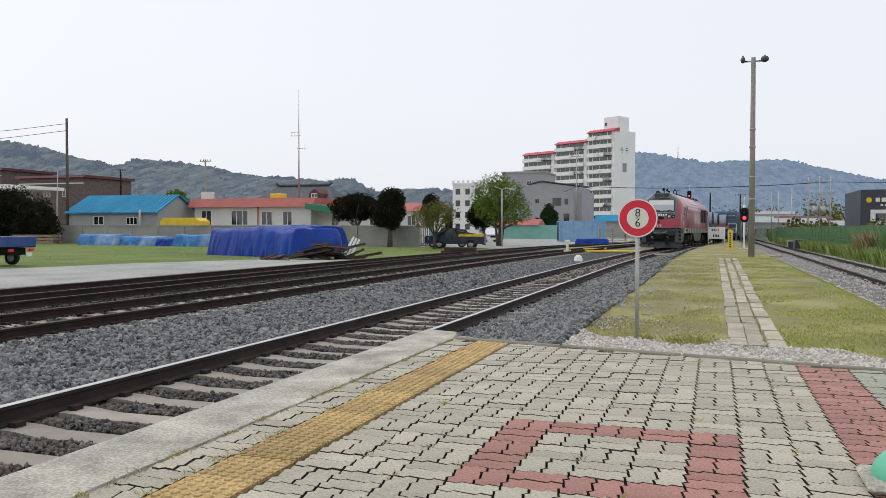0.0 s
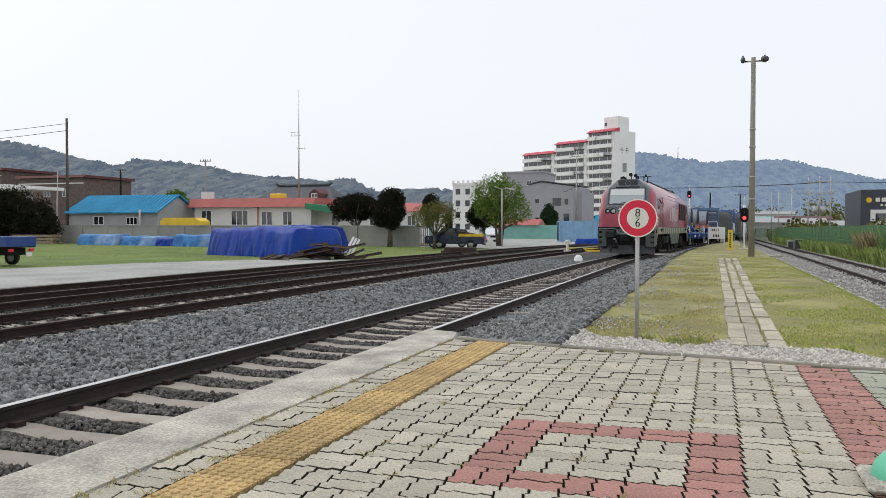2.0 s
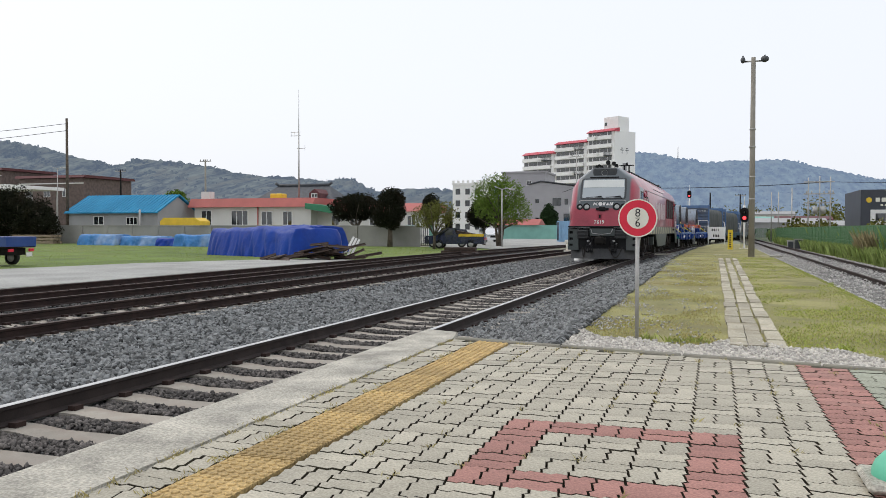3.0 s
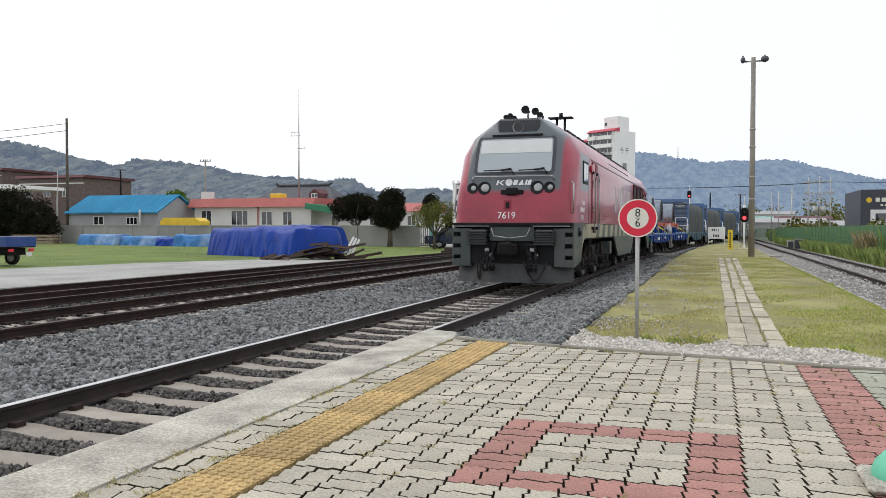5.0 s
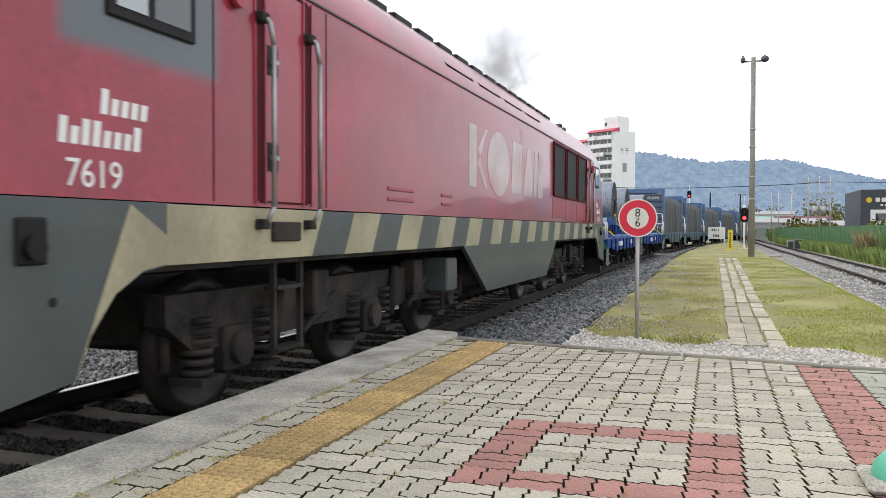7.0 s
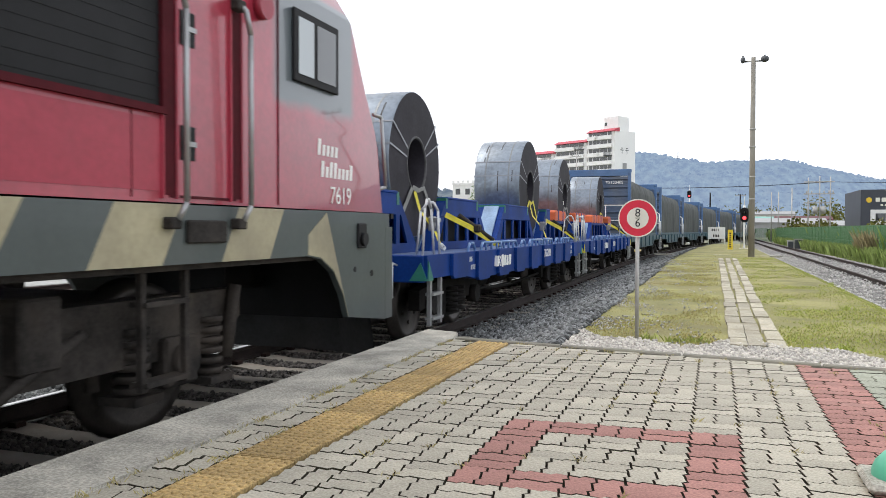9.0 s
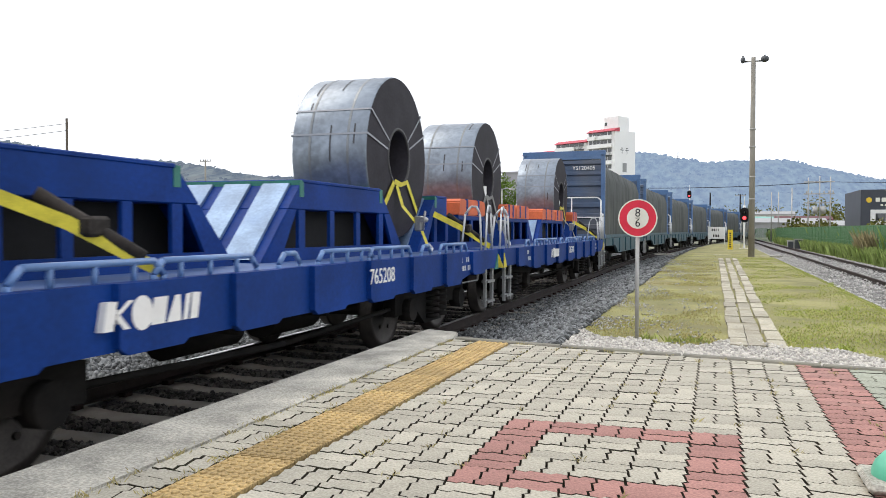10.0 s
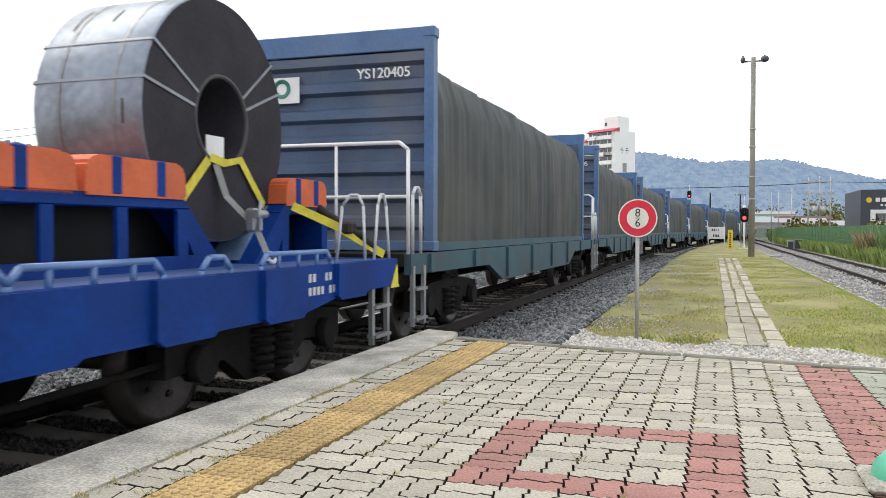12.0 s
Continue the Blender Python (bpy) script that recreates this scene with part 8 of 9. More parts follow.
def red_house():
    h = empty("house", pose(-49.5, 80, YZ), "long white single-storey building with red parapet roof", "house")
    L, D, E = 15.0, 9.0, 4.0
    bm = bmesh.new()
    box(bm, -L / 2, L / 2, 0, D, 0, E)
    part("wall", bm, M_HOUSE_WHITE, h)
    bm = bmesh.new()
    prism(bm, [(-0.6, E - 0.05), (D + 0.6, E - 0.05), (D, E + 0.95), (0.0, E + 0.95)], "x", -L / 2 - 0.5, L / 2 + 0.5)
    part("roof", bm, M_ROOF_RED, h)
    for a, b, z0, z1, m in ((-6.6, -5.2, 1.9, 3.6, 1), (-2.6, -0.4, 1.9, 3.6, 2), (1.3, 2.7, 1.9, 3.5, 1), (4.0, 5.2, 1.9, 3.5, 1)):
        window(h, a, b, z0, z1, 0, mull=m)
    bm = bmesh.new()
    cyl(bm, (0.9, -0.1, 0), (0.9, -0.1, E), 0.07, 8)
    part("downpipe", bm, M_ROOF_RED, h)
    bm = bmesh.new()
    t = [(7.6, 3.7), (10.6, 3.2), (10.7, 3.5), (10.2, 4.0), (7.6, 4.3)]
    prism(bm, t, "y", -1.6, 1.5)
    part("awning", bm, M_GREEN_SHEET, h, "green rounded awning")
    bm = bmesh.new()
    box(bm, L / 2, L / 2 + 12.5, 1.5, D, 0, 3.4)
    wing = part("wing", bm, M_HOUSE_WHITE, h)
    for a in (9.2, 11.5, 13.8, 16.2, 18.2):
        window(h, a, a + 1.0, 1.9, 3.0, 1.5)
    bm = bmesh.new()
    prism(bm, [(1.2, 3.4), (D, 3.4), (D, 4.3), (4.0, 4.4)], "x", L / 2 + 0.4, L / 2 + 12.7)
    part("wing_roof", bm, M_ROOF_RED, h)
    bm = bmesh.new()
    box(bm, -7.0, -5.9, 0.6, 1.6, E + 0.9, E + 1.8)
    part("water_tank", bm, M_HOUSE_WHITE, h)
    bm = bmesh.new()
    box(bm, 0.6, 2.2, 3.0, 4.2, E + 1.0, E + 1.6, 0, 0.1)
    part("roof_tank", bm, M_YELLOW_SHEET, h)


red_house()
bm = bmesh.new()
prism(bm, [(-2.3, 0), (2.3, 0), (2.3, 0.5), (1.7, 0.85), (-1.9, 0.85), (-2.3, 0.5)], "y", -0.8, 0.8)
thing("yellow_shed_roof", bm, M_YELLOW_SHEET, "bright yellow sheet cover behind the wall", "shed", m=pose(-49.2, 67.5, 1.2))
bm = bmesh.new()
box(bm, -2.2, 2.2, -0.7, 0.7, 0, 1.72)
thing("store_box", bm, M_HOUSE_GREY, "plain grey store under the yellow cover", "shed", m=pose(-49.2, 67.5, YZ))


def hip_house():
    h = empty("house", pose(-62.2, 116, -0.2), "traditional house with a sweeping dark tiled roof", "house")
    bm = bmesh.new()
    box(bm, -7, 7, -4, 4, -0.5, 5.0)
    part("wall", bm, M_ROOF_MAROON, h)
    bm = bmesh.new()
    lo = [bm.verts.new(p) for p in ((-8.2, -5.2, 5.0), (8.2, -5.2, 5.0), (8.2, 5.2, 5.0), (-8.2, 5.2, 5.0))]
    mid = [bm.verts.new(p) for p in ((-6.6, -3.0, 6.0), (6.6, -3.0, 6.0), (6.6, 3.0, 6.0), (-6.6, 3.0, 6.0))]
    top = [bm.verts.new(p) for p in ((-4.6, 0, 8.0), (4.6, 0, 8.0))]
    for i in range(4):
        bm.faces.new((lo[i], lo[(i + 1) % 4], mid[(i + 1) % 4], mid[i]))
    bm.faces.new((mid[0], mid[1], top[1], top[0]))
    bm.faces.new((mid[2], mid[3], top[0], top[1]))
    bm.faces.new((mid[1], mid[2], top[1]))
    bm.faces.new((mid[3], mid[0], top[0]))
    bm.faces.new(lo[::-1])
    part("roof", bm, M_ROOF_DARK, h)
    bm = bmesh.new()
    tube(bm, [(-5.0, 0, 8.5), (-4.4, 0, 8.15), (4.4, 0, 8.15), (5.0, 0, 8.5)], 0.22, 8)
    part("ridge", bm, M_ROOF_DARK, h)
    bm = bmesh.new()
    prism(bm, [(3.6, 5.6), (5.4, 5.6), (5.4, 6.6), (4.5, 7.3), (3.6, 6.6)], "y", -5.0, -1.0)
    part("dormer", bm, M_ROOF_MAROON, h)
    window(h, 4.0, 5.0, 5.9, 6.6, -5.0)


hip_house()


def brick_block(x, y, L, D, H, seed):
    b = empty("brick_building", pose(x, y, -0.6), "brown brick building with maroon tiled eaves", "building", "brick buildings")
    bm = bmesh.new()
    box(bm, -L / 2, L / 2, 0, D, 0, H)
    part("wall", bm, M_BRICK, b)
    bm = bmesh.new()
    prism(bm, [(-0.5, H + 0.05), (D + 0.5, H + 0.05), (D + 0.2, H + 0.5), (-0.2, H + 0.5)], "x", -L / 2 - 0.5, L / 2 + 0.5)
    part("roof", bm, M_ROOF_MAROON, b)
    bm = bmesh.new()
    box(bm, -L / 2 - 0.05, L / 2 + 0.05, -0.08, 0, H - 1.0, H - 0.8)
    part("string_course", bm, M_HOUSE_WHITE, b)
    for k in range(int(L / 4)):
        a = -L / 2 + 1.5 + k * 4
        window(b, a, a + 1.4, H - 3.2, H - 1.8, 0)
    return b


brick_block(-109.0, 112, 14, 12, 10.2, 1)
brick_block(-128, 112, 16, 12, 11.8, 2)
bm = bmesh.new()
prism(bm, [(-6, 0), (6, 0), (6, 0.5), (0, 0.9), (-6, 0.5)], "y", -3, 3)
thing("pale_canopy", bm, M_WHITE, "white sheet canopy in front of the brick building", "canopy", m=pose(-105.5, 102, 7.0))
bm = bmesh.new()
for x in (-5, 5):
    for y in (-2.5, 2.5):
        cyl(bm, (x, y, 0), (x, y, 7.6), 0.1, 8)
thing("canopy_frame", bm, M_GALV, "steel posts under the white canopy", "frame", m=pose(-105.5, 102, -0.6))


def utility_pole(x, y, z0, z1, r, label, arms=2, material=None):
    p = empty("utility_pole", pose(x, y, z0), label, "utility pole", "utility poles")
    H = z1 - z0
    bm = bmesh.new()
    cyl(bm, (0, 0, -0.2), (0, 0, H), r, 12, r * 0.65)
    part("pole", bm, material or M_POLE, p)
    for k in range(arms):
        bm = bmesh.new()
        z = H - 0.3 - k * 0.8
        box(bm, -0.9, 0.9, -0.06, 0.06, z, z + 0.1)
        arm = part("cross_arm", bm, M_GALV, p)
        bm = bmesh.new()
        for xx in (-0.8, -0.3, 0.3, 0.8):
            cyl(bm, (xx, 0, z + 0.1), (xx, 0, z + 0.32), 0.05, 8)
        part("insulator", bm, M_DARK, arm)
    return p


utility_pole(-70.6, 75, YZ, 13.6, 0.2, "weathered dark utility pole with a bare top", 0, M_BARK)
utility_pole(-68.0, 98, -0.6, 10.7, 0.17, "thin grey utility pole among the roofs", 1, M_POLE)
utility_pole(-82.5, 98, -0.6, 9.6, 0.18, "short utility pole by the brick building", 1, M_DARK)


def street_lamp(x, y, z0, H, label, reach=0.9):
    p = empty("street_lamp", pose(x, y, z0), label, "street lamp", "street lamps")
    bm = bmesh.new()
    cyl(bm, (0, 0, -0.2), (0, 0, H), 0.075, 10, 0.05)
    tube(bm, [(0, 0, H), (reach * 0.5, 0, H + 0.12), (reach, 0, H + 0.02)], 0.04, 8)
    tube(bm, [(0, 0, H), (-reach * 0.8, 0, H + 0.3)], 0.03, 8)
    part("pole", bm, M_GALV, p)
    bm = bmesh.new()
    box(bm, reach - 0.25, reach + 0.25, -0.12, 0.12, H - 0.06, H + 0.06, 0, 0.03)
    part("lamp_head", bm, M_GALV, p)


street_lamp(-17.6, 68.9, YZ, 5.0, "slim grey yard lamp with a bent arm")
street_lamp(-96, 100, -0.6, 10.8, "curved street lamp by the brick building", 1.6)


def radio_mast():
    p = empty("radio_mast", pose(-43.75, 80.5, 4.4), "thin aerial mast with cross rods on the roof", "mast")
    bm = bmesh.new()
    cyl(bm, (0, 0, 0), (0, 0, 7.5), 0.09, 8, 0.06)
    cyl(bm, (0, 0, 7.5), (0, 0, 12.0), 0.045, 6, 0.02)
    part("pole", bm, M_GALV, p)
    bm = bmesh.new()
    for z, a, b in ((6.9, -1.0, 0.2), (7.3, -1.0, 0.2), (5.5, -0.2, 0.8)):
        cyl(bm, (a, 0, z), (b, 0, z), 0.03, 6)
    for x, z in ((-0.95, 7.1), (-0.5, 7.1), (0.75, 5.5)):
        cyl(bm, (x, 0, z - 0.3), (x, 0, z + 0.3), 0.02, 6)
    part("aerial", bm, M_GALV, p)


radio_mast()


def wheel(parent, x, y, r, w):
    bm = bmesh.new()
    revolve(bm, [(x - w / 2, r * 0.6), (x - w / 2, r * 0.95), (x - w / 2 + 0.03, r), (x + w / 2 - 0.03, r), (x + w / 2, r * 0.95), (x + w / 2, r * 0.6)], "x", (0, y, r), 20)
    wh = part("wheel", bm, M_TYRE, parent)
    bm = bmesh.new()
    for sx in (-1, 1):
        revolve(bm, [(x + sx * (w / 2 - 0.02), r * 0.62), (x + sx * (w / 2 + 0.005), r * 0.3), (x + sx * (w / 2 + 0.01), 0.001)], "x", (0, y, r), 14)
    part("rim", bm, M_GALV, wh)


def car(name, m, side, W, paint, wheels, label, glass, lamp_y, category="car", extras=None):
    """A road vehicle: side profile (y, z) pushed across, glass band, wheels, lamps. Its front looks to -y."""
    c = empty(name, m, label, category)
    bm = bmesh.new()
    prism(bm, side, "x", -W / 2, W / 2)
    bmesh.ops.bevel(bm, geom=[e for e in bm.edges], offset=0.05, segments=2, affect="EDGES")
    part("body", bm, paint, c, smooth=False)
    for pts in glass:
        for s in (-1, 1):
            bm = bmesh.new()
            prism(bm, pts, "x", *sorted((s * (W / 2 - 0.02), s * (W / 2 + 0.006))))
            part("side_window", bm, M_GLASS, c)
    for y, r in wheels:
        for s in (-1, 1):
            wheel(c, s * (W / 2 - 0.1), y, r, 0.2)
    for y, d in lamp_y:
        for s in (-1, 1):
            bm = bmesh.new()
            box(bm, s * (W / 2 - 0.22) - 0.16, s * (W / 2 - 0.22) + 0.16, min(y, y + d), max(y, y + d), 0.68, 0.86, 0, 0.02)
            part("lamp", bm, M_LENS if d < 0 else M_SIGN_RED, c)
    if extras:
        extras(c)
    return c


def suv_front(c):
    bm = bmesh.new()
    a = [bm.verts.new(p) for p in ((-0.72, -1.18, 1.08), (0.72, -1.18, 1.08), (0.62, -0.62, 1.55), (-0.62, -0.62, 1.55))]
    bm.faces.new(a)
    part("windscreen", bm, M_GLASS, c)
    bm = bmesh.new()
    box(bm, -0.5, 0.5, -2.24, -2.2, 0.55, 0.8, 0, 0.02)
    part("grille", bm, M_BLACK, c)
    bm = bmesh.new()
    box(bm, -0.26, 0.26, -2.25, -2.21, 0.4, 0.5)
    part("plate", bm, M_WHITE, c)


car("suv", pose(-25.0, 92.4, YZ + 0.02, 0, 0, 28), [(-2.2, 0.3), (2.2, 0.3), (2.25, 1.0), (2.0, 1.6), (-0.5, 1.68), (-1.2, 1.08), (-2.15, 0.95)], 1.85, M_CARWHITE, ((-1.4, 0.36), (1.35, 0.36)), "white parked sport utility car", [[(-1.0, 1.1), (1.9, 1.12), (1.75, 1.5), (-0.5, 1.55)]], ((-2.18, -0.06),), "car", suv_front)


def pickup_extras(c):
    bm = bmesh.new()
    box(bm, -0.85, 0.85, 2.26, 2.3, 0.93, 1.15)
    part("tail_panel", bm, M_CARBLUE, c)
    for s in (-1, 1):
        bm = bmesh.new()
        box(bm, *sorted((s * 0.9, s * 0.93)), 0.3, 2.2, 0.94, 1.14)
        part("yellow_strip", bm, M_YELLOW_SHEET, c, "yellow board along the load bed")
    bm = bmesh.new()
    prism(bm, [(0.0, 1.2), (1.9, 1.0), (1.9, 1.08), (0.0, 1.42)], "x", -0.6, 0.6)
    part("load", bm, M_SCRAP, c)


car("pickup_truck", pose(-19.3, 61.1, YZ + 0.02, 0, 0, -80), [(-2.1, 0.35), (2.3, 0.35), (2.3, 0.95), (0.2, 0.95), (-0.1, 1.6), (-1.0, 1.62), (-1.5, 1.02), (-2.05, 0.92)], 1.75, M_CARBLUE, ((-1.25, 0.34), (1.25, 0.34)), "dark blue pick-up with a yellow board, parked", [[(-1.3, 1.05), (-0.15, 1.05), (-0.25, 1.48), (-0.95, 1.5)]], ((-2.08, -0.05), (2.28, 0.05)), "truck", pickup_extras)
car("hatchback", pose(-21.1, 64.4, YZ + 0.02, 0, 0, -75), [(-1.9, 0.3), (1.9, 0.3), (1.95, 1.0), (1.5, 1.5), (-0.4, 1.52), (-1.1, 1.0), (-1.85, 0.9)], 1.65, M_CARBLUE, ((-1.2, 0.32), (1.2, 0.32)), "black parked hatchback behind the young tree", [[(-0.9, 1.02), (1.6, 1.04), (1.3, 1.4), (-0.35, 1.42)]], ((-1.88, -0.05),), "car")


def flatbed():
    """The tail of a small blue lorry standing on the yard road; it faces away to the left."""
    c = empty("flatbed_truck", pose(-29.1, 25.1, YZ + 0.03, 0, 0, 95), "small blue drop-side lorry on the yard road", "truck")
    W, L = 1.65, 2.9
    bm = bmesh.new()
    box(bm, -W / 2, W / 2, -L, 0, 0.72, 0.78)
    part("load_floor", bm, M_DARK, c)
    for nm, b in (("side_board", (-W / 2, -W / 2 + 0.04, -L, 0)), ("side_board", (W / 2 - 0.04, W / 2, -L, 0)), ("tail_board", (-W / 2, W / 2, -L - 0.04, -L)), ("head_board", (-W / 2, W / 2, 0, 0.05))):
        bm = bmesh.new()
        box(bm, *b, 0.76, 1.16 if nm != "head_board" else 1.5, 0, 0.01)
        o = part(nm, bm, M_TRUCKBLUE, c)
        if nm != "head_board":
            bm = bmesh.new()
            box(bm, b[0] - 0.012, b[1] + 0.012, b[2] - 0.012, b[3] + 0.012, 1.08, 1.12)
            part("board_rib", bm, M_TRUCKBLUE, o)
    for s in (-1, 1):
        bm = bmesh.new()
        box(bm, s * 0.55 - 0.12, s * 0.55 + 0.12, -L - 0.06, -L + 0.02, 0.56, 0.68, 0, 0.01)
        part("tail_lamp", bm, M_SIGN_RED, c)
    bm = bmesh.new()
    for k in range(5):
        box(bm, W / 2, W / 2 + 0.004, -1.6 + 0.14 * k, -1.5 + 0.14 * k, 0.93, 1.02)
    part("marking_bars", bm, M_WHITE, c)
    bm = bmesh.new()
    box(bm, -0.5, 0.5, -L + 0.2, 2.6, 0.42, 0.7)
    part("chassis", bm, M_DARK, c)
    bm = bmesh.new()
    box(bm, 0.3, 0.62, -L - 0.02, -L + 0.0, 0.36, 0.52)
    part("plate", bm, M_WHITE, c)
    bm = bmesh.new()
    prism(bm, [(0.15, 0.4), (1.75, 0.4), (1.75, 1.1), (1.4, 1.95), (0.25, 1.98), (0.15, 1.2)], "x", -W / 2, W / 2)
    part("cab", bm, M_TRUCKBLUE, c)
    for y in (-1.9, 1.2):
        for s in (-1, 1):
            wheel(c, s * (W / 2 - 0.14), y, 0.3, 0.2)


flatbed()


def shipping_box():
    c = empty("container", pose(-15.6, 100.5, YZ + 0.02, 0, 0, 16), "pale blue corrugated container on the lot", "container")
    L, W, H = 5.6, 2.4, 2.55
    for s, nm in ((-1, "side"), (1, "side")):
        bm = bmesh.new()
        pts = []
        n = 18
        for k in range(n):
            a = -L / 2 + k * L / n
            pts += [(a, 0), (a + L / n * 0.4, 0), (a + L / n * 0.5, 0.06), (a + L / n * 0.9, 0.06)]
        prism(bm, [(x, s * (W / 2 - y)) for x, y in pts] + [(L / 2, s * (W / 2 - 0.1)), (-L / 2, s * (W / 2 - 0.1))], "z", 0.1, H - 0.1)
        part("side_wall", bm, M_SHEETBLUE, c)
    for s in (-1, 1):
        bm = bmesh.new()
        box(bm, *sorted((s * (L / 2 - 0.08), s * (L / 2))), -W / 2, W / 2, 0.1, H - 0.1)
        e = part("end_wall", bm, M_SHEETBLUE, c)
        bm = bmesh.new()
        for y in (-0.8, -0.3, 0.3, 0.8):
            cyl(bm, (s * (L / 2 + 0.03), y, 0.15), (s * (L / 2 + 0.03), y, H - 0.15), 0.03, 6)
        part("lock_rod", bm, M_DGREY, e)
    bm = bmesh.new()
    box(bm, -L / 2, L / 2, -W / 2, W / 2, H - 0.1, H)
    box(bm, -L / 2, L / 2, -W / 2, W / 2, 0, 0.1)
    for x in (-L / 2, L / 2):
        for y in (-W / 2, W / 2):
            box(bm, x - 0.07, x + 0.07, y - 0.07, y + 0.07, 0, H)
    part("frame", bm, M_SHEETBLUE, c)


shipping_box()
for k in range(6):
    bm = bmesh.new()
    for j in range(5):
        box(bm, -1.6, 1.6, -0.6 + j * 0.26, -0.4 + j * 0.26, 0.12, 0.16)
    for x in (-1.5, 0, 1.5):
        box(bm, x - 0.06, x + 0.06, -0.6, 0.6, 0, 0.12)
    thing("pallet", bm, M_SLAB, "pale wooden pallet in a stack", "pallet", "pallet stack", m=pose(-10.9 + 0.05 * (k % 2), 93, YZ + 0.17 + k * 0.285, 0, 0, 6 + 2 * (k % 3)))
    bm = bmesh.new()
    for x in (-1.4, 0, 1.4):
        box(bm, x - 0.08, x + 0.08, -0.6, 0.6, 0, 0.115)
    thing("bearer", bm, M_WOOD, "timber bearers between stacked pallets", "timber", "pallet stack", m=pose(-10.9, 93, YZ + 0.05 + k * 0.285, 0, 0, 6))


# ---- distant buildings, poles, hills ----
M_APT = mat("apartment_white", (0.86, 0.85, 0.83), 0.8, var=0.04, scale=0.15, fine=3, bump=0.0, stain=(0.76, 0.74, 0.71), amount=0.35)
M_APT_RED = mat("apartment_red_eaves", (0.5, 0.06, 0.09), 0.6, var=0.08, scale=0.5, fine=5, bump=0.0)
# grey that stands for the shade within the balconies
M_APT_SHADE = mat("apartment_shade_grey", (0.3, 0.3, 0.3), 0.8, var=0.15, scale=0.3, fine=3, bump=0.0)


def apartment():
    """Three stepped blocks with balconies; local x runs along the front to the left, -y is the front."""
    ang = math.degrees(math.atan2(0.513, -0.859))
    a = empty("apartment_block", pose(-29.4, 255, -0.6, 0, 0, ang), "white stepped apartment block with red eaves", "apartment building")
    fh = 2.62
    for x0, x1, floors, depth in ((0.0, 10.4, 12, 10.5), (11.0, 24.0, 11, 10.5), (24.8, 38.6, 10, 10.5)):
        base = 0.9
        top = base + floors * fh
        bm = bmesh.new()
        box(bm, x0, x1, -depth, -0.0, 0, top)
        part("wall", bm, M_APT, a)
        bm = bmesh.new()
        prism(bm, [(-0.15, top - 0.4), (1.0, top - 0.3), (-1.0, top + 0.7), (-2.2, top + 0.9), (-2.2, top - 0.3)], "x", x0 - 0.2, x1 + 0.1)
        part("eaves", bm, M_APT_RED, a)
        for f in range(floors):
            z = base + f * fh
            # flat grey panel on the wall, painted as the balcony's shaded depth
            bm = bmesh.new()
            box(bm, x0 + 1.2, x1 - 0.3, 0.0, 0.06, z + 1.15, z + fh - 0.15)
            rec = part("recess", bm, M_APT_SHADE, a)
            n = 3
            w = (x1 - x0 - 1.7) / n
            for k in range(n):
                xa = x0 + 1.3 + k * w
                bm = bmesh.new()
                box(bm, xa + 0.1, xa + w - 0.15, 0.06, 0.1, z + 1.25, z + fh - 0.25)
                part("window", bm, M_GLASS, rec)
                bm = bmesh.new()
                for q in (2,):
                    xx = xa + 0.1 + (w - 0.25) * q / 4
                    box(bm, xx - 0.06, xx + 0.06, 0.1, 0.16, z + 1.25, z + fh - 0.25)
                part("mullion", bm, M_APT, rec)
            bm = bmesh.new()
            skip = 0.0 if (f + int(x0)) % 3 else w
            box(bm, x0 + 1.0 + skip, x1 - 0.1, 0.0, 0.75, z - 0.05, z + 1.15)
            part("balcony", bm, M_APT, a)
            if skip:
                bm = bmesh.new()
                box(bm, x0 + 1.0, x0 + 1.0 + skip, 0.0, 0.65, z - 0.05, z + 0.25)
                for q in range(8):
                    box(bm, x0 + 1.05 + q * skip / 8, x0 + 1.13 + q * skip / 8, 0.6, 0.66, z + 0.2, z + 1.1)
                part("railing", bm, M_DGREY, a)
            if f % 2:
                bm = bmesh.new()
                box(bm, x0 + 2 + f * 0.4, x0 + 2.9 + f * 0.4, 0.75, 1.15, z + 0.5, z + 1.15, 0, 0.05)
                part("air_conditioner", bm, M_APT, a)
    top = 0.9 + 12 * fh
    bm = bmesh.new()
    box(bm, 0.6, 6.2, -8, -2.5, top, top + 4.6, 0, 0.1)
    part("lift_tower", bm, M_APT, a)
    bm = bmesh.new()
    box(bm, 5.0, 5.8, -2.5, -2.44, top + 1.9, top + 2.9)
    part("tower_window", bm, M_GLASS, a)
    bm = bmesh.new()
    box(bm, -0.06, 0.0, -6.0, -4.0, top - 12.8, top - 10.0)
    part("gable_window", bm, M_APT_SHADE, a)
    bm = bmesh.new()
    for y in (-6.9, -4.4):
        box(bm, -0.05, 0.0, y, y + 1.5, top - 6.1, top - 5.85)
        box(bm, -0.05, 0.0, y + 0.65, y + 0.85, top - 7.0, top - 6.1)
        box(bm, -0.05, 0.0, y + 0.3, y + 1.2, top - 5.5, top - 5.3)
    part("sign_bars", bm, M_DGREY, a)


apartment()


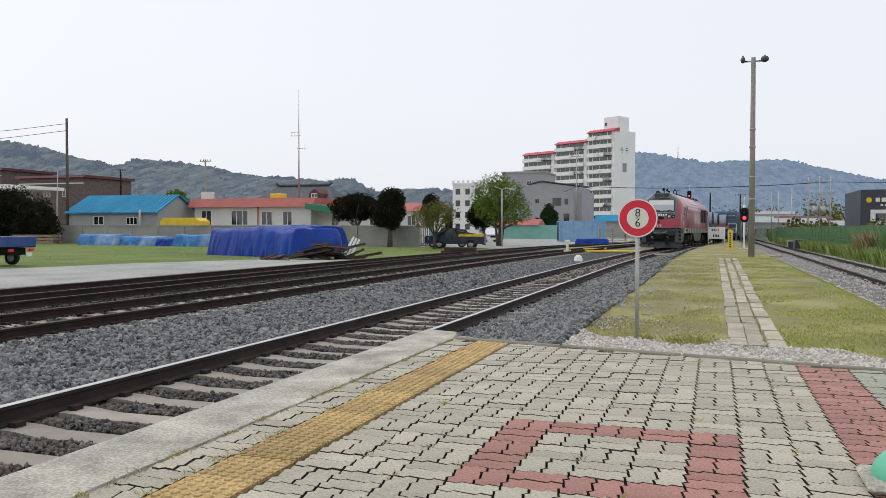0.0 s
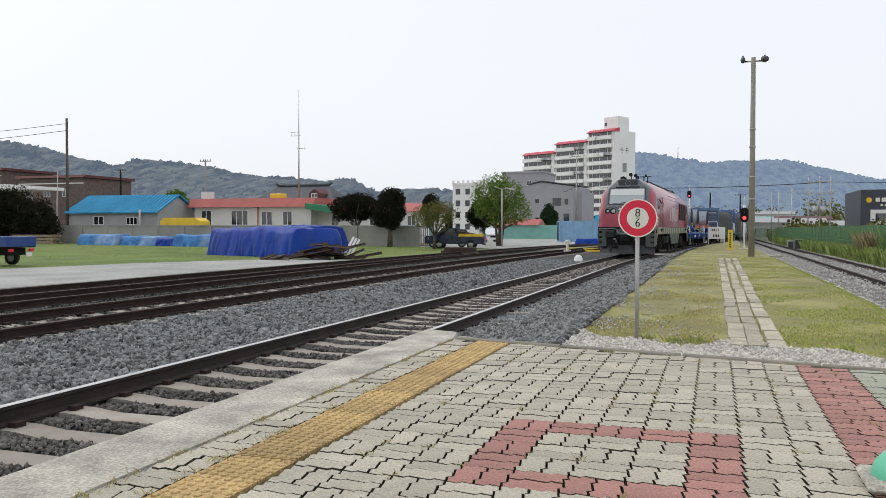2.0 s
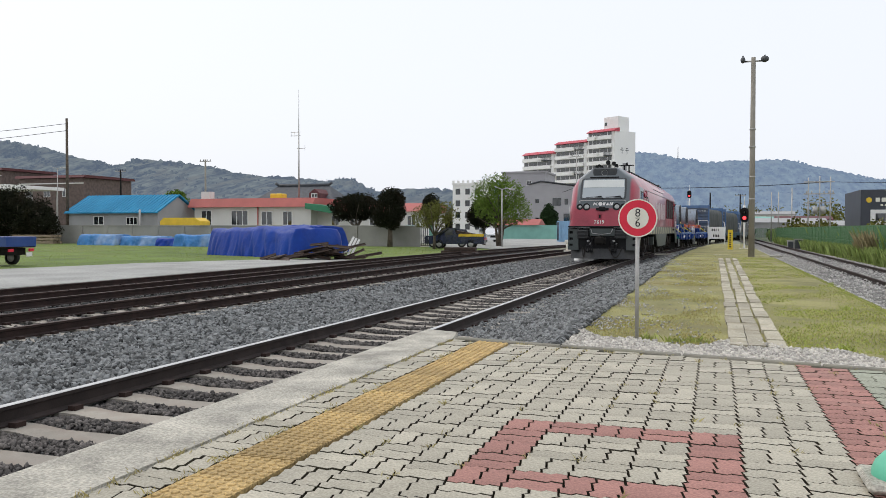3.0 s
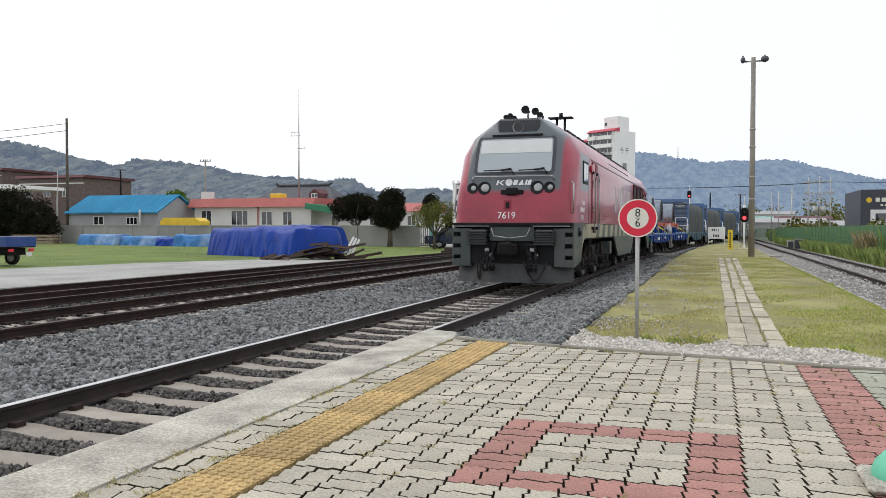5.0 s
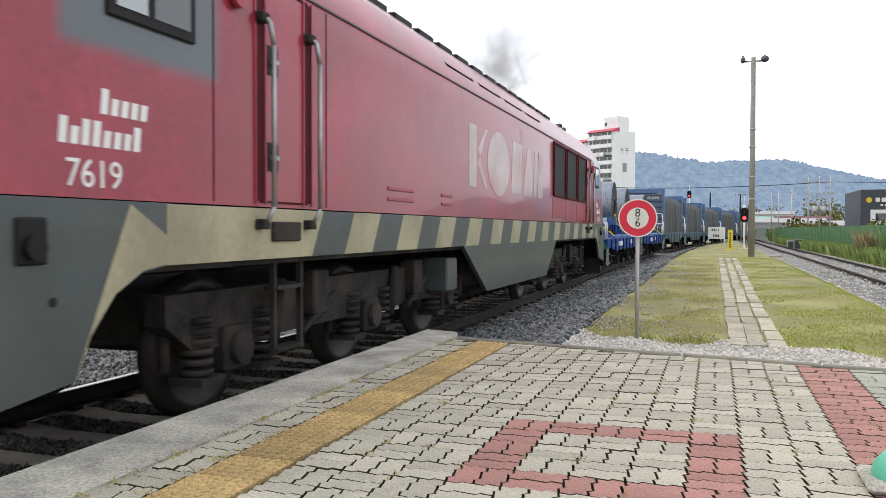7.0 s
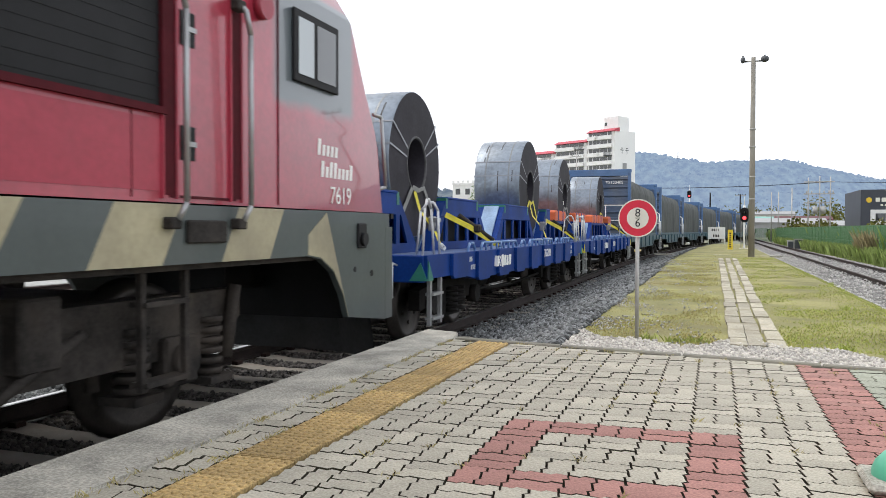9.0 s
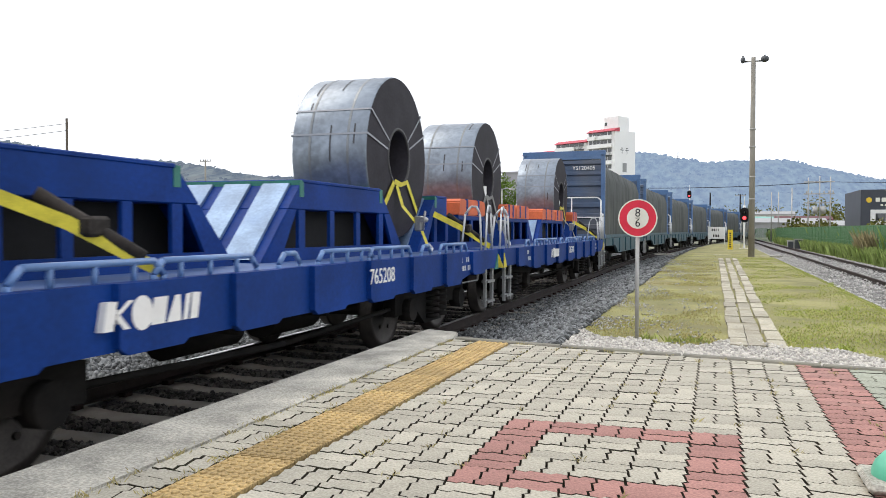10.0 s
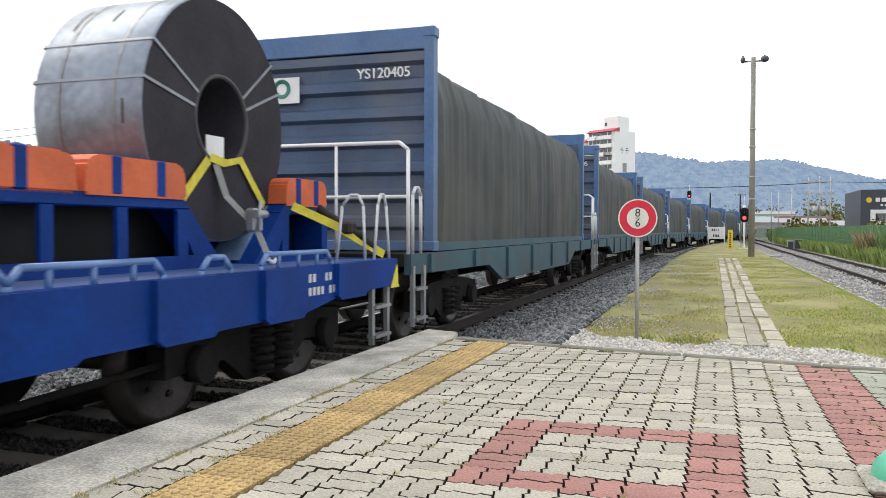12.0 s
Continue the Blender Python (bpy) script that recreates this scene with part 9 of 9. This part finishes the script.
def grey_block():
    g = empty("office_building", pose(-33.0, 170, -0.6, 0, 0, -6), "lilac-grey three-storey building with low gable", "building")
    bm = bmesh.new()
    prism(bm, [(-4.7, 0), (5.0, 0), (5.0, 10.6), (-2.0, 11.6), (-4.7, 11.0)], "y", 0, 14)
    part("wall", bm, M_LILAC, g)
    bm = bmesh.new()
    prism(bm, [(-5.0, 11.0), (-2.0, 11.75), (5.3, 10.75), (5.3, 10.95), (-2.0, 11.95), (-5.0, 11.2)], "y", -0.3, 14.3)
    part("roof", bm, M_ROOF_DARK, g)
    for x, z, w, h in ((-3.2, 7.2, 0.8, 0.8), (0.6, 6.6, 1.8, 1.6), (3.2, 6.8, 0.7, 1.2), (0.6, 2.9, 1.2, 2.0), (3.0, 2.9, 1.2, 2.0), (-3.2, 3.2, 0.8, 0.9)):
        window(g, x, x + w, z, z + h, 0, frame=M_DGREY)
    bm = bmesh.new()
    box(bm, 5.0, 6.4, 2, 12, 0, 9.6)
    part("stair_bay", bm, M_LILAC, g)
    w = empty("office_building", pose(-44.5, 190, -0.6), "pale grey flat-roofed block behind the trees", "building")
    bm = bmesh.new()
    box(bm, -4, 6.5, 0, 12, 0, 15)
    box(bm, -4.2, 6.7, -0.2, 12.2, 15, 15.4)
    part("wall", bm, M_LILAC, w)
    window(w, 2, 3.2, 12, 13.2, 0)
    f = empty("office_building", pose(-60.2, 200, -0.6), "small white block of flats far off", "building")
    bm = bmesh.new()
    box(bm, -4.0, 4.2, 0, 10, 0, 13.0)
    part("wall", bm, M_APT, f)
    bm = bmesh.new()
    box(bm, -4.2, 4.4, -0.2, 10.2, 13.0, 13.5)
    for k in range(7):
        box(bm, -4.1 + k * 1.3, -3.5 + k * 1.3, -0.1, 0.3, 13.5, 14.1)
    part("parapet", bm, M_APT, f)
    for fl in range(4):
        for k in range(3):
            window(f, -3.2 + k * 2.6, -2.0 + k * 2.6, 1.5 + fl * 3.0, 3.0 + fl * 3.0, 0, frame=M_DGREY)
    s = empty("shed", pose(-27.2, 126, -0.55), "low shed with a red roof and pale green wall", "shed")
    bm = bmesh.new()
    box(bm, -5.5, 5.0, 0, 5, 0, 2.2)
    part("wall", bm, M_TEALWALL, s)
    bm = bmesh.new()
    prism(bm, [(-0.5, 2.2), (5.5, 2.2), (2.5, 3.2)], "x", -5.8, 1.0)
    part("roof", bm, M_ROOF_RED, s)
    b = empty("shed", pose(-18.5, 168, -0.55), "low shed with a sky-blue roof", "shed")
    bm = bmesh.new()
    box(bm, -4.5, 7, 0, 6, 0, 3.2)
    part("wall", bm, M_HOUSE_GREY, b)
    bm = bmesh.new()
    prism(bm, [(-0.5, 3.2), (6.5, 3.2), (3, 4.6)], "x", -5, 7.5)
    part("roof", bm, M_ROOF_BLUE, b)


grey_block()


def right_side():
    d = empty("shop_building", pose(22.7, 122, -0.85), "dark grey modern shop with white band and pale signs", "building")
    M_CLAD = mat("dark_cladding", (0.045, 0.05, 0.065), 0.5, var=0.1, scale=0.5, fine=5, bump=0.0)
    bm = bmesh.new()
    box(bm, -4.0, 16, 0, 14, 0, 7.3)
    part("wall", bm, M_CLAD, d)
    bm = bmesh.new()
    prism(bm, [(-2.8, 2.0), (0.6, 2.2), (4.0, 3.6), (16, 3.6), (16, 4.6), (-2.8, 4.6)], "y", -0.12, 0.0)
    part("white_band", bm, M_WHITE, d)
    bm = bmesh.new()
    box(bm, -2.2, 2.2, -0.2, -0.12, 3.1, 4.1)
    part("window", bm, M_GLASS, d)
    for k in range(9):
        bm = bmesh.new()
        box(bm, -2.2 + k * 0.72, -1.7 + k * 0.72, -0.06, 0.0, 5.65, 6.2)
        part("sign_bar", bm, M_SIGNFACE, d)
    for k in range(12):
        bm = bmesh.new()
        box(bm, -1.6 + k * 0.5, -1.3 + k * 0.5, -0.06, 0.0, 5.1, 5.35)
        part("sign_bar", bm, M_SIGNFACE, d)
    bm = bmesh.new()
    cyl(bm, (-3.0, -0.06, 5.9), (-3.0, 0.0, 5.9), 0.36, 14)
    part("round_sign", bm, M_YELLOW_SHEET, d)
    for k, (x, y, L, H, mt, rf) in enumerate(((14, 210, 22, 3.4, M_HOUSE_GREY, M_HOUSE_GREY), (8, 235, 14, 4.2, M_HOUSE_GREY, M_TEALWALL), (26, 190, 20, 2.6, M_HOUSE_GREY, M_HOUSE_GREY), (-2, 260, 16, 6.0, M_HOUSE_GREY, M_ROOF_BLUE), (22, 240, 16, 4.4, M_BRICK, M_ROOF_MAROON), (14, 300, 24, 7, M_HOUSE_WHITE, M_HOUSE_GREY))):
        h = empty("low_building", pose(x, y, -0.85), "low pale building among the poles", "building", "low buildings")
        bm = bmesh.new()
        box(bm, -L / 2, L / 2, 0, 8, 0, H)
        part("wall", bm, mt, h)
        bm = bmesh.new()
        prism(bm, [(-0.4, H), (8.4, H), (8.4, H + 0.3), (4, H + 1.3), (-0.4, H + 0.3)], "x", -L / 2 - 0.3, L / 2 + 0.3)
        part("roof", bm, rf, h)
        for j in range(int(L / 4)):
            window(h, -L / 2 + 1 + j * 4, -L / 2 + 2.6 + j * 4, 0.9, min(2.2, H - 0.3), 0)


right_side()
for x, y, z1, lab in ((11.9, 119, 8.0, "tall pole of a transformer frame"), (13.3, 119, 8.2, "pole of a transformer frame"), (14.6, 119, 8.1, "tall pole of a transformer frame"), (9.8, 118, 6.6, "thin grey pole by the line"), (8.35, 121, 6.2, "thin grey pole by the line"), (8.0, 130, 6.6, "thin grey pole by the line"), (21.2, 118.5, 11.7, "tall pale post by the dark shop")):
    utility_pole(x, y, -0.85, z1, 0.1, lab, 0, M_GALV)
bm = bmesh.new()
for z in (8.2, 6.6, 5.4):
    box(bm, -1.9, 1.9, -0.08, 0.08, z, z + 0.14)
for x in (-0.5, 0.45):
    cyl(bm, (x, -0.3, 4.0), (x, -0.3, 5.0), 0.32, 12)
for x in (-1.5, -0.9, 0.6, 1.2, 1.7):
    cyl(bm, (x, 0, 6.7), (x, 0, 7.1), 0.08, 8)
thing("transformer_frame", bm, M_GALV, "cross beams and grey transformers slung between poles", "transformer", m=pose(13.2, 118.8, -0.85))


def wire(pts, r=0.02):
    bm = bmesh.new()
    for a, b in zip(pts, pts[1:]):
        sag = 0.012 * (Vector(b) - Vector(a)).length
        q = [tuple(Vector(a).lerp(Vector(b), k / 8) - Vector((0, 0, sag * 4 * (k / 8) * (1 - k / 8)))) for k in range(9)]
        tube(bm, q, r, 5)
    thing("overhead_wire", bm, M_BLACK, "thin black overhead wire between poles", "wire", "overhead wires")


wire([(14.6, 119, 7.4), (-24, 150, 9.0), (-40, 200, 10)], 0.05)
wire([(14.6, 119, 7.4), (40, 110, 7.2)], 0.03)
wire([(-70.6, 75, 13.0), (-130, 80, 13.2)], 0.03)
wire([(-70.6, 75, 12.2), (-130, 80, 12.0)], 0.03)
utility_pole(-24.2, 150, -0.6, 15.5, 0.16, "slender pole with drooping arms before the flats", 2, M_GALV)
utility_pole(-37.2, 210, -0.6, 10, 0.2, "grey pole beside the flats", 0, M_POLE)
utility_pole(-0.6, 120, -0.6, 6.2, 0.14, "dark pole behind the train", 0, M_DARK)
utility_pole(4.2, 150, -0.6, 7.2, 0.16, "dark pole beside the far track", 1, M_DARK)


def hill_mat(name, color, haze_glow):
    """Wooded hillside of the far backdrop; distance haze is put in as blue emission."""
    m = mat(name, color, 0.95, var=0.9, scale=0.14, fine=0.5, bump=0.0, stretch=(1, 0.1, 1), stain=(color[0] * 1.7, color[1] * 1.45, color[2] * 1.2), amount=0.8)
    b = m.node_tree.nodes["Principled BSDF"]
    b.inputs["Emission Color"].default_value, b.inputs["Emission Strength"].default_value = (*haze_glow, 1), 1.0
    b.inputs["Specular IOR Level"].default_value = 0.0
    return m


def hills(name, crest, y0, material, label, seed, foot=60, rough=1.0):
    """A ridge from a smooth crest (x, height): slopes broken by gullies, a wooded skyline."""
    xs = np.linspace(crest[0][0], crest[-1][0], 620)
    hs = np.interp(xs, [c[0] for c in crest], [c[1] for c in crest])
    k = np.ones(9) / 9
    hs = np.convolve(np.pad(hs, 4, mode="edge"), k, mode="valid")
    bm = bmesh.new()
    rows = []
    n = 14
    for j in range(n + 1):
        q = j / n
        row = []
        for i, (x, h) in enumerate(zip(xs, hs)):
            gul = noise.noise((x * 0.012, j * 0.35, seed)) * 10 * q * rough + noise.noise((x * 0.05, j * 0.9, seed + 4)) * 3.5 * q * rough
            tops = (abs(noise.noise((x * 0.09, 0, seed + 9))) * 4.0 + noise.noise((x * 0.19, 1, seed)) * 1.6) * rough if j == n else 0
            row.append(bm.verts.new((x, y0 - (1 - q) * foot * 3 + gul * 3, -2 + (h + 6) * (q ** 0.8) + (gul * 0.4 if j < n else 0) + tops)))
        rows.append(row)
    for A, B in zip(rows, rows[1:]):
        for i in range(len(xs) - 1):
            bm.faces.new((A[i], A[i + 1], B[i + 1], B[i])).smooth = True
    return thing(name, bm, material, label, "hill", kind="structure")


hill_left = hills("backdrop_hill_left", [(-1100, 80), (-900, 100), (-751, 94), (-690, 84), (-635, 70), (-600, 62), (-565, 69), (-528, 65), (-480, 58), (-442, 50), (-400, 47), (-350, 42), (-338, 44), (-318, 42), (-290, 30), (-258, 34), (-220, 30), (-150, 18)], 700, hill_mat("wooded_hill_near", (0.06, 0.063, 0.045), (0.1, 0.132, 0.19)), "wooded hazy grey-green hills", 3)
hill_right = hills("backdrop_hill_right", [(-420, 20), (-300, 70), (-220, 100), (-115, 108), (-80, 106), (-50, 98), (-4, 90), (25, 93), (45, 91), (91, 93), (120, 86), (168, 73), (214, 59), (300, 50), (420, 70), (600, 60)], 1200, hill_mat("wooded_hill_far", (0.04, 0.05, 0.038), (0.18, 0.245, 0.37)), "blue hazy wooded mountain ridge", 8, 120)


def hill_woods(hill, count, r, color, haze_glow, label, seed):
    """Tree crowns all over a hillside, each a loose lump of leaf clusters, one object."""
    rng = np.random.default_rng(seed)
    co = np.empty(len(hill.data.vertices) * 3, dtype=np.float32)
    hill.data.vertices.foreach_get("co", co)
    co = co.reshape(-1, 3)
    c = co[rng.integers(0, len(co), count)] + rng.normal(size=(count, 3)) * np.array((2.5, 3, 0.6)) - np.array((0, 0, r * 0.9))
    k = 26
    d = rng.normal(size=(count, k, 3))
    d /= np.linalg.norm(d, axis=2)[:, :, None]
    size = r * rng.uniform(0.6, 1.3, (count, 1, 1))
    P = (c[:, None, :] + d * size * rng.uniform(0.55, 1, (count, k, 1)) * np.array((1, 1, 0.8))).reshape(-1, 3)
    n = len(P)
    u = rng.normal(size=(n, 3))
    u /= np.linalg.norm(u, axis=1)[:, None]
    w = np.cross(u, rng.normal(size=(n, 3)))
    w /= np.linalg.norm(w, axis=1)[:, None]
    q = r * 0.42 * rng.uniform(0.6, 1.4, n)[:, None]
    V = np.stack([P - u * q, P + w * q * 0.7, P + u * q, P - w * q * 0.7], 1)
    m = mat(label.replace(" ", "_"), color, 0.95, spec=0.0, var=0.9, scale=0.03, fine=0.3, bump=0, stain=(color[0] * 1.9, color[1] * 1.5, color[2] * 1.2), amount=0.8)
    # the crowns get the same blue emission, which stands in for distance haze
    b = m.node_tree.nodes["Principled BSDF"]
    b.inputs["Emission Color"].default_value, b.inputs["Emission Strength"].default_value = (*haze_glow, 1), 1.0
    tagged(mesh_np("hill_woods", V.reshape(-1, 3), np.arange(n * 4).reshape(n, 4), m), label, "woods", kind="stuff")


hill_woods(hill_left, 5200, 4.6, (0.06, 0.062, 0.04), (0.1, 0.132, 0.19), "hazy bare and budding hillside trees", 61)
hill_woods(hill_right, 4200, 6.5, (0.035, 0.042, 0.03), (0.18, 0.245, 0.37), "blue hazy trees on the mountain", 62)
bm = bmesh.new()
cyl(bm, (0, 0, 0), (0, 0, 22), 0.7, 6, 0.4)
thing("hilltop_mast", bm, M_GALV, "thin mast on the mountain ridge", "mast", m=pose(-50, 1198, 96))


def tree_belt(count, place, size, material, label, seed, h):
    """Far scrub and trees as many leaf clumps, one object."""
    rng = np.random.default_rng(seed)
    P = []
    for k in range(count):
        x, y = place(rng)
        r = h * rng.uniform(0.5, 1.2)
        d = rng.normal(size=(240, 3))
        d /= np.linalg.norm(d, axis=1)[:, None]
        P.append(np.array((x, y, -0.7 + r * 0.9)) + d * rng.uniform(0.4, 1, (240, 1)) * np.array((r * 0.8, r * 0.8, r)))
    P = np.concatenate(P)
    n = len(P)
    u = rng.normal(size=(n, 3))
    u /= np.linalg.norm(u, axis=1)[:, None]
    w = np.cross(u, rng.normal(size=(n, 3)))
    w /= np.linalg.norm(w, axis=1)[:, None]
    s = 0.5 * size * rng.uniform(0.6, 1.4, n)[:, None]
    V = np.stack([P - u * s, P + w * s * 0.6, P + u * s, P - w * s * 0.6], 1)
    ob = mesh_np("far_trees", V.reshape(-1, 3), np.arange(n * 4).reshape(n, 4), material)
    return tagged(ob, label, "trees", kind="stuff")


tree_belt(60, lambda r: (r.uniform(-30, 60), r.uniform(260, 420)), 0.8, M_LEAF_OLIVE, "far spring trees beyond the line", 1, 6.0)
tree_belt(50, lambda r: (r.uniform(-160, -30), r.uniform(215, 320)), 0.9, M_LEAF_DARK, "far dark trees behind the houses", 2, 4.5)
tree_belt(26, lambda r: (r.uniform(-16, -4), r.uniform(150, 240)), 0.6, M_LEAF_OLIVE, "brush behind the pallets", 3, 2.2)
tree_belt(70, lambda r: (r.uniform(9.5, 40), r.uniform(90, 200)), 0.5, M_LEAF_OLIVE, "scrub behind the fence", 4, 1.6)


# ---- what moves ----
def motions():
    """The train rolls along its track; the nearest wheelsets turn with it."""
    for ob, mid, half, wheels, r, own in TRAIN:
        walk(ob, [(0.5 * k, vehicle_pose(0.5 * k, mid, half) @ own) for k in range(25)])
        for w in wheels:
            y = w.matrix_basis.translation.y
            z = w.matrix_basis.translation.z
            n = 180
            walk(w, [(12.0 * k / n, pose(0, y, z, math.degrees((front(0) - front(12.0 * k / n)) / r) % 360)) for k in range(n + 1)])

    for puff, y, k in PUFFS:
        t0 = 5.75 + 0.12 * k
        walk(puff, [(t, pose(0.15 * max(0, t - t0), 3.4 + (y - 3.4) * min(1, max(0, t - t0) / 0.9), 2.9 + 1.45 * max(0, t - t0) ** 0.8 * (1 + 0.12 * (k % 3)), 0, 0, 40 * k + 12 * max(0, t - t0))) for t in (0, 3, 5, 5.7, 6, 6.3, 6.6, 7, 7.5, 8, 9, 10.5, 12)])


motions()
